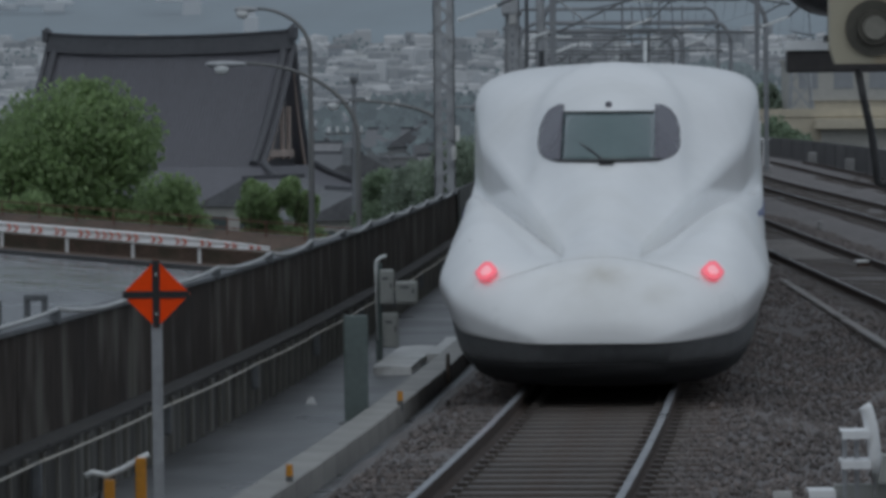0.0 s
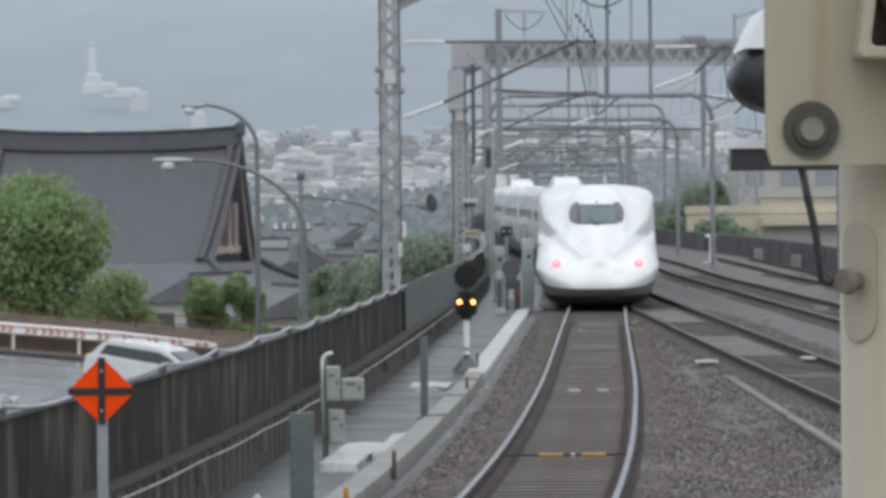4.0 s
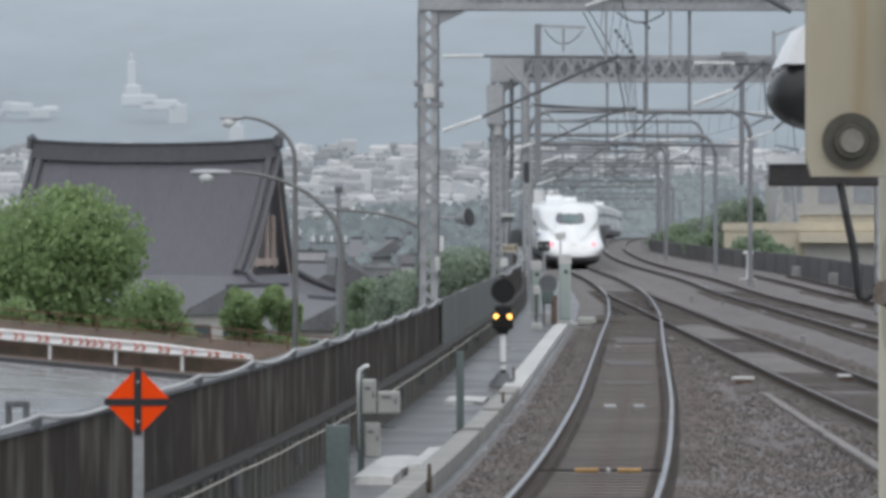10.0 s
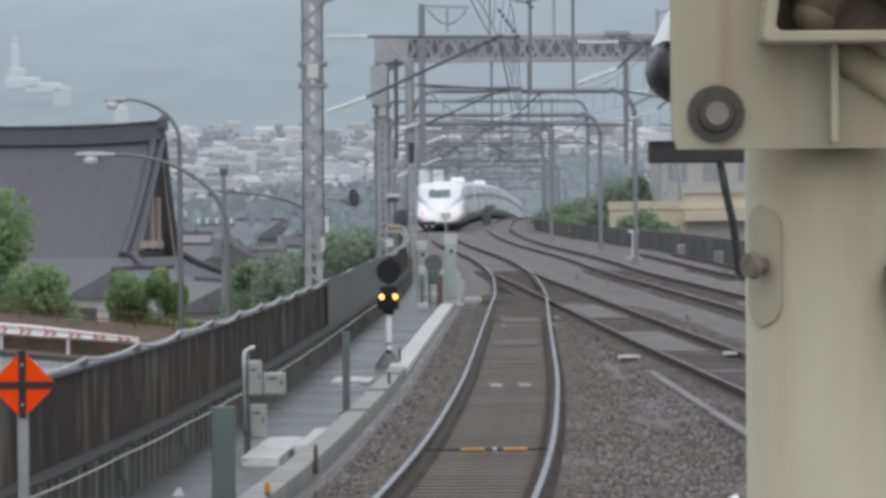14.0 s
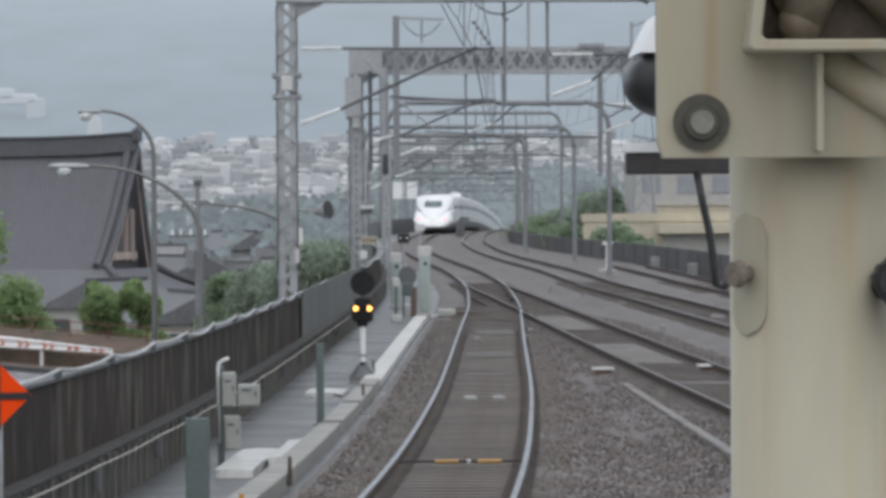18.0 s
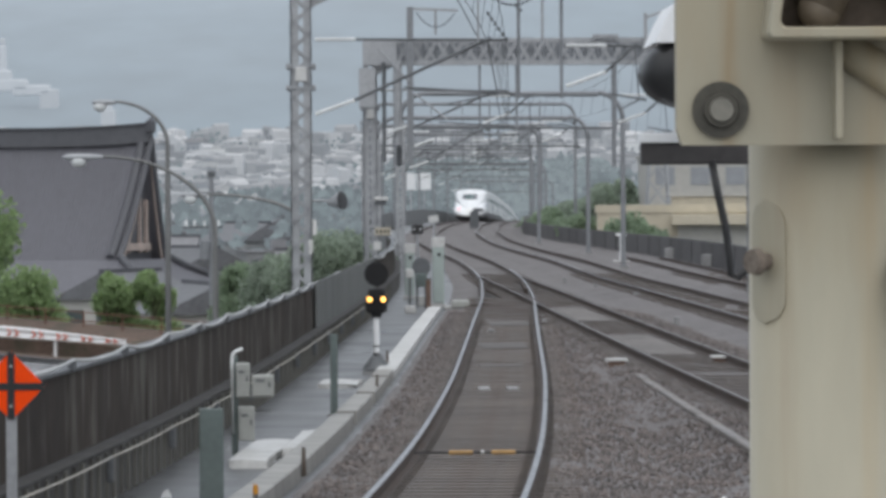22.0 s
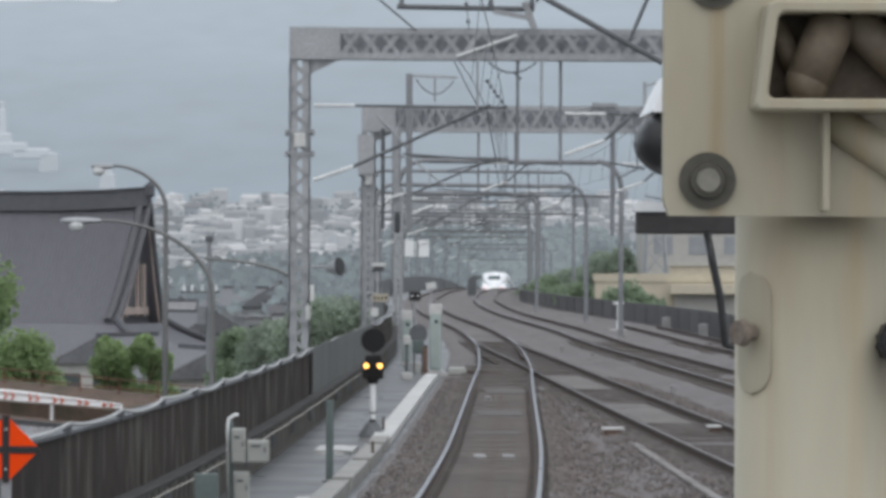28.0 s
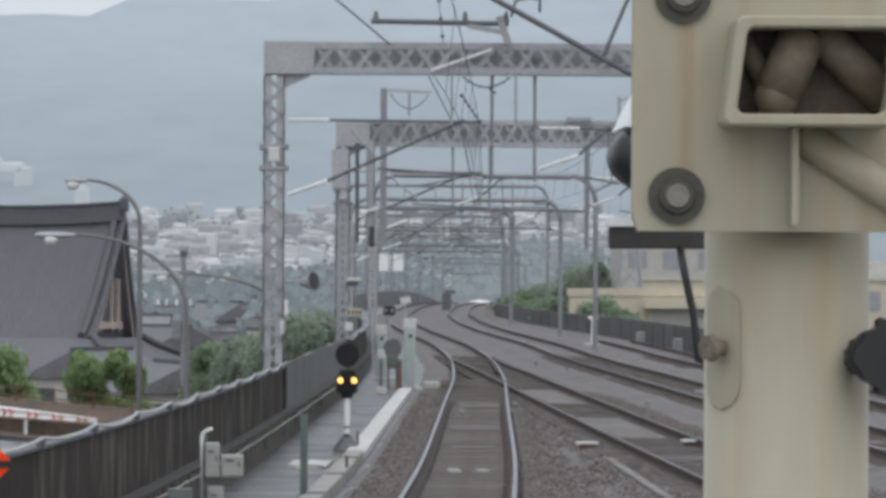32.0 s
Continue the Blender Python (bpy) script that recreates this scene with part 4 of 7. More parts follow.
# ---- trackside things ----
def dwarf_signal(x, y, z):
    s = thing("dwarf_signal", (x, y, z), "black dwarf signal with two lit amber lamps on a banded post", "signal")
    bm = B()
    box(bm, (0, 0, 0.04), (0.46, 0.5, 0.08), bevel=0.01)
    box(bm, (0, 0, 0.1), (0.2, 0.24, 0.08), bevel=0.01)
    rod(bm, (0, 0, 0.05), (0, 0, 0.3), 0.27, 0.1, 12)
    part("base", bm, M_DARKSTEEL, s)
    part("footing", box(B(), (0.05, 0, -0.03), (0.62, 0.8, 0.1), bevel=0.02), M_CONCRETE, s)
    bm = B()
    rod(bm, (0, 0, 0.08), (0, 0, 0.36), 0.065, 0.06, 14)
    part("lower_post", bm, M_BLACK, s)
    bm = B()
    rod(bm, (0, 0, 0.36), (0, 0, 1.02), 0.055, None, 14)
    part("post", bm, M_WHITEPAINT, s)
    bm = B()
    rod(bm, (0, 0, 0.46), (0, 0, 0.49), 0.062, None, 14)
    part("ring", bm, M_BLACK, s)
    bm = B()
    box(bm, (0, 0, 1.25), (0.38, 0.2, 0.32), bevel=0.04)
    box(bm, (0, 0, 1.42), (0.3, 0.18, 0.2), bevel=0.04)
    rod(bm, (0, 0, 1.0), (0, 0, 1.14), 0.08, 0.14, 14)
    part("housing", bm, M_MATTE, s)
    bm = B()
    rod(bm, (0, -0.09, 1.79), (0, 0.05, 1.79), 0.22, None, 24)
    part("disc", bm, M_MATTE, s)
    for sx in (-1, 1):
        bm = B()
        rod(bm, (sx * 0.125, -0.125, 1.33), (sx * 0.125, -0.1, 1.33), 0.044, None, 16)
        part("lamp", bm, M_AMBER, s, "glowing amber lamp")
        bm = B()
        for a in range(9):
            t = math.pi * a / 8
            box(bm, (sx * 0.125 + 0.075 * math.cos(t), -0.16, 1.33 + 0.075 * math.sin(t)), (0.03, 0.12, 0.012), None)
        part("hood", bm, M_BLACK, s)
    return s


dwarf_signal(1.09, 87.4, rise(87) - 0.24)

far_signal = thing("far_signal", (track_a(172) - 3.0, 172, rise(172) - 0.26), "small dark signal with two pale lamps on a post", "signal")
bm = B()
rod(bm, (0, 0, 0), (0, 0, 1.9), 0.05, None, 10)
part("post", bm, M_GALV, far_signal)
bm = B()
box(bm, (0, 0, 2.05), (0.42, 0.22, 0.36), bevel=0.05)
part("housing", bm, M_BLACK, far_signal)
for sx in (-1, 1):
    bm = B()
    rod(bm, (sx * 0.11, -0.13, 2.05), (sx * 0.11, -0.1, 2.05), 0.035, None, 12)
    part("lamp", bm, M_WHITEPAINT, far_signal)

# junction boxes on a post by the wall
jb = thing("junction_boxes", (-1.0, 58.6, rise(58) - 0.28), "grey junction boxes on a post with a bent vent pipe", "junction box")
bm = B()
box(bm, (0.0, 0, 0.62), (0.08, 0.08, 1.24), bevel=0.01)
part("post", bm, M_GREEN, jb)
bm = B()
tube(bm, [(-0.03, -0.05, 0.3), (-0.03, -0.05, 1.2), (-0.02, -0.05, 1.27), (0.03, -0.05, 1.31), (0.1, -0.05, 1.33)], 0.022)
part("vent_pipe", bm, M_INSUL, jb, smooth=True)
for x, z, w, h, m in ((0.1, 0.95, 0.17, 0.42, M_BOX), (0.34, 0.88, 0.27, 0.27, M_BOX), (0.14, 0.42, 0.2, 0.42, M_BOX)):
    bm = B()
    box(bm, (x, -0.04, z), (w, 0.2, h), bevel=0.012)
    b = part("box", bm, m, jb)
    bm = B()
    box(bm, (x, -0.15, z), (w - 0.04, 0.015, h - 0.04), bevel=0.004)
    part("lid", bm, m, b)
    bm = B()
    box(bm, (x + w * 0.3, -0.165, z + 0.02), (0.02, 0.02, 0.06))
    box(bm, (x - w * 0.1, -0.162, z + h * 0.25), (w * 0.4, 0.006, 0.03))
    part("latch", bm, M_DARKSTEEL, b)

green_post = thing("marker_slab", (-1.03, 46.9, rise(47) - 0.28), "upright grey-green steel slab standing on the walkway", "slab post")
bm = B()
box(bm, (0, 0, 0.54), (0.235, 0.1, 1.08), bevel=0.012)
part("slab", bm, M_GREEN, green_post)
bm = B()
box(bm, (0, 0, 0.02), (0.34, 0.24, 0.04), bevel=0.01)
part("foot", bm, M_DARKSTEEL, green_post)

thin = thing("thin_post", (0.25, 69.8, rise(70) - 0.27), "slim dark grey-green steel post on the walkway", "post")
bm = B()
box(bm, (0, 0, 0.6), (0.11, 0.09, 1.2), bevel=0.01)
part("shaft", bm, M_GREEN, thin)
bm = B()
box(bm, (0, 0, 0.02), (0.22, 0.2, 0.04))
part("foot", bm, M_CONCRETE, thin)

for x, y in ((-1.33, 36.8), (-0.60, 46.6)):
    st = thing("marker_stake", (x, y, rise(y) - 0.13), "short stake with an orange cap at the trough", "stake", "stakes along the trough")
    bm = B()
    rod(bm, (0, 0, 0), (0, 0, 0.11), 0.028, None, 10)
    part("shaft", bm, M_DARKSTEEL, st)
    bm = B()
    rod(bm, (0, 0, 0.11), (0, 0, 0.2), 0.03, 0.026, 10)
    part("cap", bm, M_YELLOW, st)

for x, y in ((0.95, 76.0), (1.3, 88.5), (-0.15, 53.0)):
    bm = B()
    rod(bm, (x, y, rise(y) - 0.2), (x, y, rise(y) + 0.12), 0.03, 0.02, 8)
    tagged(part("peg", bm, M_BARK), "short brown peg beside the cable trough", "peg", "pegs beside the trough")

# orange diamond sign
sign = thing("diamond_sign", (-2.16, 34, rise(34) - 0.3), "orange diamond sign with a black cross on a grey post", "sign")
bm = B()
box(bm, (0, 0.03, 0.9), (0.076, 0.05, 1.8), bevel=0.008)
part("post", bm, M_GALV, sign)
bm = B()
r = 0.243
plate(bm, [(-r, 0), (0, -r), (r, 0), (0, r)], 0.006, Matrix.Translation((0, -0.005, 1.79)))
part("board", bm, M_ORANGE, sign)
bm = B()
box(bm, (0, -0.012, 1.79), (0.052, 0.006, 2 * r - 0.01))
box(bm, (0, -0.012, 1.785), (2 * r - 0.01, 0.0058, 0.052))
part("cross", bm, M_BLACK, sign)
for zz in (1.93, 1.65):
    part("rivet", rod(B(), (0, -0.022, zz), (0, -0.014, zz), 0.008, None, 8), M_INSUL, sign)

# pair of orange posts with a bent pale pipe on top
hoop = thing("cable_guard_posts", (-2.4, 35, rise(35) - 0.3), "two orange posts carrying a bent pale pipe", "guard post")
for x, h in ((0.05, 0.56), (-0.18, 0.4)):
    bm = B()
    box(bm, (x, 0, h / 2), (0.078, 0.078, h), bevel=0.008)
    part("post", bm, M_YELLOW, hoop)
bm = B()
tube(bm, [(-0.36, 0, 0.43), (-0.3, 0, 0.455), (-0.2, 0, 0.43), (-0.08, 0, 0.48), (0.04, 0, 0.55), (0.11, 0, 0.585)], 0.022)
part("pipe", bm, M_INSUL, hoop, smooth=True)
bm = B()
tube(bm, [(-0.24, 0.02, 0.42), (-0.26, 0.05, 0.25), (-0.2, 0.06, 0.1)], 0.012)
part("hanging_cable", bm, M_BLACK, hoop, smooth=True)

# pale-green equipment cabinets further along
for x, y, w, h in ((3.58, 141.0, 0.34, 2.0), (2.95, 152.0, 0.3, 1.7)):
    c = thing("equipment_cabinet", (x, y, rise(y) - 0.26), "tall pale green equipment cabinet beside the track", "cabinet", "cabinets beside the track")
    bm = B()
    box(bm, (0, 0, h / 2 + 0.05), (w, 0.4, h - 0.1), bevel=0.02)
    part("body", bm, M_PALEGREEN, c)
    bm = B()
    box(bm, (0, -0.21, h / 2 + 0.05), (w - 0.06, 0.02, h - 0.2), bevel=0.005)
    part("door", bm, M_PALEGREEN, c)
    part("head", box(B(), (0.0, 0, h - 0.12), (w + 0.04, 0.46, 0.3), bevel=0.02), M_PALE, c)
    bm = B()
    box(bm, (0.02, -0.225, h * 0.76), (0.1, 0.015, 0.1))
    part("badge", bm, M_BLACK, c)
    bm = B()
    box(bm, (0, 0, 0.04), (w + 0.1, 0.5, 0.08))
    part("plinth", bm, M_PALE, c)
relay = thing("track_disc", (3.05, 139.6, rise(139) - 0.26), "dark round signal disc seen from behind, on a stand", "signal")
part("disc", rod(B(), (0, -0.08, 1.18), (0, 0.08, 1.18), 0.27, None, 28), M_DARKSTEEL, relay)
part("case", box(B(), (0.0, 0.02, 0.8), (0.34, 0.26, 0.4), bevel=0.04), M_GREEN, relay)
for x in (-0.12, 0.12):
    part("leg", box(B(), (x, 0, 0.3), (0.06, 0.06, 0.62)), M_DARKSTEEL, relay)
side_box = thing("pale_side_box", (2.7, 139.0, rise(139) - 0.26), "small pale box on a stub beside the dark disc", "box")
part("case", box(B(), (0, 0, 1.0), (0.22, 0.2, 0.26), bevel=0.03), M_PALE, side_box)
part("stub", box(B(), (0, 0, 0.44), (0.07, 0.07, 0.88)), M_DARKSTEEL, side_box)
brown = thing("brown_post", (3.22, 138.0, rise(138) - 0.26), "stubby rust-brown steel post beside the cabinet", "post")
part("shaft", box(B(), (0, 0, 0.42), (0.13, 0.12, 0.84), bevel=0.02), M_RUSTPOST, brown)
part("cap", box(B(), (0, 0, 0.86), (0.17, 0.16, 0.04), bevel=0.01), M_DARKSTEEL, brown)
plate_post = thing("plate_post", (4.16, 170, rise(170) - 0.26), "slim post with a tilted pale plate beside the line", "marker post")
part("post", box(B(), (0, 0.05, 1.2), (0.06, 0.06, 2.4)), M_GALV, plate_post)
part("plate", box(B(), (0, 0, 2.42), (0.36, 0.04, 0.24), Matrix.Translation((0, 0, 2.42)) @ Matrix.Rotation(radians(-8), 4, "Y") @ Matrix.Translation((0, 0, -2.42)), bevel=0.01), M_PALE, plate_post)
stub = thing("track_cabinet", (12.85, 390, rise(390) - 0.3), "dark grey equipment cabinet with a projecting arm between the tracks", "cabinet")
part("body", box(B(), (0, 0, 0.75), (0.72, 0.5, 1.5), bevel=0.04), M_DARKSTEEL, stub)
part("arm", box(B(), (0.3, 0, 1.62), (0.85, 0.4, 0.3), bevel=0.05), M_DARKSTEEL, stub)
for x, y, w, h in ((2.6, 133.0, 0.3, 0.2), (3.1, 141.5, 0.35, 0.3), (3.75, 136.6, 0.25, 0.12)):
    bm = B()
    box(bm, (0, 0, h / 2), (w, w * 1.3, h), bevel=0.02)
    ob = part("footing", bm, M_PALE)
    ob.location = (x, y, rise(y) - 0.26)
    tagged(ob, "pale concrete footing block near the cabinets", "concrete block", "footings near the cabinets")
point_motor = thing("point_motor", (track_a(136) - 1.35, 136, rise(136) - 0.2), "pale grey point machine with rods to the rails", "point machine")
bm = B()
box(bm, (0, 0, 0.12), (0.5, 0.6, 0.22), bevel=0.04)
part("case", bm, M_BOX, point_motor)
bm = B()
rod(bm, (0.2, 0, 0.1), (1.3, 0, 0.05), 0.025)
part("rod", bm, M_RUST, point_motor)

# flat boxes in the ballast
for x, y in ((5.5, 88.0), (7.55, 89.4)):
    t = thing("impedance_box", (x, y, rise(y) - 0.27), "low grey track box in the ballast", "track box", "track boxes")
    bm = B()
    box(bm, (0, 0, 0.1), (0.3, 0.4, 0.2), bevel=0.02)
    part("body", bm, M_RUSTPOST, t)
    bm = B()
    box(bm, (0, 0, 0.215), (0.4, 0.5, 0.045), bevel=0.01)
    part("lid", bm, M_PALE, t)
for x, y in ((5.2, 112.0), (5.6, 118.0), (4.0, 110.0), (9.0, 120.0), (9.6, 165.0), (9.2, 178.0), (10.0, 150.0)):
    bm = B()
    box(bm, (x, y, rise(y) - 0.18), (0.12, 0.5, 0.22), bevel=0.02)
    tagged(part("ground_marker", bm, M_CONCRETE), "small grey marker in the ballast", "marker", "markers in the ballast")

# covered cable run across the ballast, in lengths
run = thing("cable_run", (0, 0, 0), "low grey concrete cable duct in the ballast", "cable duct", kind="structure")
for y in np.arange(34, 83, 1.5):
    bm = B()
    x = np.interp(y, [34, 58, 84], [4.9, 5.26, 5.58])
    box(bm, (x, y + 0.75, rise(y) - 0.215 + 0.004 * math.sin(y * 1.9)), (0.14, 1.47, 0.16), bevel=0.02)
    part("duct_length", bm, M_DUCT, run)

# white marker post with a cross arm, between tracks
wp = thing("white_marker_post", (14.15, 222.6, rise(222) - 0.25), "white post with a short cross arm on a white foot", "marker post")
bm = B()
rod(bm, (0, 0, 0.1), (0, 0, 1.3), 0.09, 0.075, 10)
part("shaft", bm, M_WHITEPAINT, wp)
bm = B()
box(bm, (0, 0, 1.32), (0.5, 0.1, 0.12), bevel=0.02)
part("arm", bm, M_WHITEPAINT, wp)
bm = B()
box(bm, (0, 0, 0.06), (0.75, 0.5, 0.12), bevel=0.02)
part("foot", bm, M_PALE, wp)

# steps from the platform end down to the tracks
steps = thing("access_steps", (2.9, 35.5, rise(35) - 0.33), "pale steel access steps with a round-topped handrail post", "steps")
for x, z, w in ((0.0, 0.70, 0.21), (0.0, 0.48, 0.22), (-0.25, 0.26, 0.2), (0.32, 0.28, 0.16)):
    bm = B()
    box(bm, (x, 0, z), (w, 0.3, 0.03), bevel=0.006)
    box(bm, (x, -0.15, z - 0.02), (w, 0.015, 0.06))
    part("tread", bm, M_WHITEPAINT, steps)
bm = B()
for zz in np.arange(0.02, 0.3, 0.07):
    box(bm, (-0.58 + zz * 0.2, 0, zz), (0.14, 0.04, 0.06), bevel=0.005)
part("grating", bm, M_PALE, steps)
for x, h in ((-0.07, 0.7), (0.02, 0.7), (-0.3, 0.26), (0.3, 0.28)):
    bm = B()
    box(bm, (x, 0.05, h / 2), (0.03, 0.06, h))
    part("leg", bm, M_GALV, steps)
bm = B()
tube(bm, [(0.14, -0.05, 0.0), (0.15, -0.05, 0.5), (0.125, -0.05, 0.72), (0.09, -0.05, 0.86), (0.07, -0.05, 0.89)], 0.05, 12)
part("handrail_post", bm, M_WHITEPAINT, steps, smooth=True)
bm = B()
box(bm, (0.2, 0.02, 0.42), (0.14, 0.12, 0.22), bevel=0.02)
box(bm, (0.1, 0.1, 0.15), (0.5, 0.1, 0.3))
part("bracket", bm, M_BOX, steps)

# dark drain rod lying in the ballast
bm = B()
tube(bm, [(2.1, 43.6, rise(43) - 0.24), (2.5, 43.2, rise(43) - 0.22), (2.95, 43.0, rise(43) - 0.24)], 0.02, 6)
tagged(part("ground_rod", bm, M_RUST), "thin brown rod lying on the ballast", "rod")

# ---- platform on which the camera stands ----
bm = B()
for x0, x1, y0, y1 in ((-0.9, 4.9, -40, 13.6),):
    box(bm, ((x0 + x1) / 2, (y0 + y1) / 2, 0.45), (x1 - x0, y1 - y0, 1.6), bevel=0.03)
tagged(part("platform", bm, M_CONCRETE), "grey concrete station platform", "platform", kind="structure")

# cream steel pole with a bolted bracket, close to the camera
PX, PY = 0.386, 3.577
pole = thing("platform_pole", (PX, PY, 1.25), "cream-painted round steel pole with a bolted bracket and rust streaks", "pole")
R = 0.0614
bm = B()
rod(bm, (0, 0, 0), (0, 0, 1.56), R, None, 48, caps=True)
part("shaft", bm, M_CREAM, pole, smooth=True)
bm = B()
rod(bm, (0, 0, 0), (0, 0, 0.02), 0.11, None, 32)
part("foot_plate", bm, M_CREAM, pole)
# bracket: a thick plate with a square tube through it and a web below the tube
zb = 2.783 - 1.25
xl = 0.2648 - PX
bm = B()
outline = [(xl + 0.004, zb + 0.0), (xl, zb + 0.012), (xl, zb + 0.32), (xl + 0.30, zb + 0.32), (xl + 0.30, zb)]
plate(bm, outline, 0.02, Matrix.Translation((0, -R - 0.012, 0)))
part("bracket_plate", bm, M_CREAM, pole)
zt, xt = zb + 0.0755, xl + 0.066
w, h, th = 0.124, 0.079, 0.0085


def round_rect(cx, cz, ww, hh, r, y, lean):
    """A ring of points round a rectangle with rounded corners, leaning a little to the side."""
    out = []
    for qx, qz, a0 in ((1, 1, 0), (-1, 1, 90), (-1, -1, 180), (1, -1, 270)):
        for k in range(7):
            a = radians(a0 + 15 * k)
            z = cz + qz * (hh / 2 - r) + r * math.sin(a)
            out.append((cx + qx * (ww / 2 - r) + r * math.cos(a) + lean * (z - cz), y, z))
    return out


cx, cz, y0, y1 = xt + w / 2, zt + h / 2, -R - 0.078, -R - 0.02
bm = B()
rings = [round_rect(cx, cz, w, h, 0.0055, y1, 0.13), round_rect(cx, cz, w, h, 0.0055, y0 + 0.002, 0.13), round_rect(cx, cz, w - 0.003, h - 0.003, 0.005, y0, 0.13),
         round_rect(cx, cz, w - 2 * th + 0.003, h - 2 * th + 0.003, 0.007, y0, 0.13), round_rect(cx, cz, w - 2 * th, h - 2 * th, 0.006, y0 + 0.002, 0.13), round_rect(cx, cz, w - 2 * th, h - 2 * th, 0.006, y1 - 0.002, 0.13)]
loft(bm, rings, caps=False)
part("tube_frame", bm, M_CREAM, pole)
bm = B()
loft(bm, [round_rect(cx, cz, w - 2 * th - 0.0004, h - 2 * th - 0.0004, 0.006, y, 0.13) for y in (y1 - 0.004, y1 - 0.002)])
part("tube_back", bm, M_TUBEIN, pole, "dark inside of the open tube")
bm = B()
rod(bm, (xt + 0.036, -R - 0.05, zt + 0.022), (xt + 0.056, -R - 0.044, zt + 0.068), 0.0165, 0.0175, 28)
bmesh.ops.create_uvsphere(bm, u_segments=24, v_segments=12, radius=0.0165, matrix=Matrix.Translation((xt + 0.036, -R - 0.05, zt + 0.022)))
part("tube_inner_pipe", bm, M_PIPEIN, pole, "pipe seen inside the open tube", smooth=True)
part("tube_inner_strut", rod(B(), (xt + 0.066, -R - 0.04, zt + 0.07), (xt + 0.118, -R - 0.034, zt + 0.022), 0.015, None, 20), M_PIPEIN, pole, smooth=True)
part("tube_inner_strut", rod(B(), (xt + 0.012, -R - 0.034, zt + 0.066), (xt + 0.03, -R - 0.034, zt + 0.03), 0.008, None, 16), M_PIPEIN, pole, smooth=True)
part("weld", tube(B(), [(x, y1 + 0.002, z) for x, _, z in round_rect(cx, cz, w + 0.002, h + 0.002, 0.012, 0, 0.13)], 0.0026, 6), M_CREAM, pole, smooth=True)
bm = B()
box(bm, (xt + 0.05, -R - 0.034, zt - 0.036), (0.0055, 0.03, 0.072), bevel=0.0015)
part("web", bm, M_CREAM, pole)
bm = B()
rod(bm, (xt + 0.054, -R - 0.026, zt - 0.004), (xt + 0.16, -R - 0.026, zt - 0.072), 0.0135, None, 24)
part("stay", bm, M_CREAM, pole, smooth=True)
for dx, dz in ((0.0317, 0.0257), (0.036, 0.172)):
    bm = B()
    rod(bm, (xl + dx, -R - 0.0265, zb + dz), (xl + dx, -R - 0.022, zb + dz), 0.0206, None, 36)
    wash = part("washer", bm, M_BOLT, pole)
    bm = B()
    rod(bm, (xl + dx, -R - 0.033, zb + dz), (xl + dx, -R - 0.0265, zb + dz), 0.0125, 0.0135, 24)
    part("nut", bm, M_BOLT, wash)
    bm = B()
    rod(bm, (xl + dx, -R - 0.0365, zb + dz), (xl + dx, -R - 0.033, zb + dz), 0.0085, 0.009, 16)
    part("bolt_end", bm, M_BOLTEND, wash)
# curved cover plate with a stud, round the side of the pole
bm = B()
rows, half, zc = [], radians(18), 2.65 - 1.25 + 0.0475
for k in range(25):
    t = -1 + 2 * k / 24
    hw = half * min(1, math.sqrt(max(0.0, 1 - max(0, abs(t) - 0.55) ** 2 / 0.45 ** 2)) + 0.02)
    rows.append([((R + 0.0016) * math.cos(radians(213) + a * hw / 6), (R + 0.0016) * math.sin(radians(213) + a * hw / 6), zc + t * 0.0455) for a in range(-6, 7)])
loft(bm, rows, closed=False)
cover = part("cover_plate", bm, M_CREAM, pole, "thin curved cover plate")
cover.modifiers.new("thickness", "SOLIDIFY").thickness = 0.0014
bm = B()
a = radians(216)
d = Vector((math.cos(a), math.sin(a), 0))
rod(bm, d * R + Vector((0, 0, zc)), d * (R + 0.012) + Vector((0, 0, zc)), 0.0062, None, 16)
rod(bm, d * (R + 0.012) + Vector((0, 0, zc)), d * (R + 0.018) + Vector((0, 0, zc)), 0.0105, 0.009, 16)
part("cover_stud", bm, M_KNOB, pole)
# black knob on the other side
bm = B()
outline = []
for k in range(28):
    t = math.tau * k / 28
    rr = 0.033 + 0.007 * math.cos(3 * t + 3.14)
    outline.append((rr * math.cos(t), rr * math.sin(t)))
plate(bm, outline, 0.03, Matrix.Translation((0.0765, -0.055, zc - 0.006)))
bmesh.ops.bevel(bm, geom=[e for e in bm.edges], offset=0.005, segments=2, affect="EDGES")
knob = part("clamp_knob", bm, M_BLACK, pole, "black lobed clamp knob")
bm = B()
rod(bm, (0.0765, -0.078, zc - 0.006), (0.0765, -0.065, zc - 0.006), 0.0085, None, 6)
part("knob_nut", bm, M_GALV, knob)

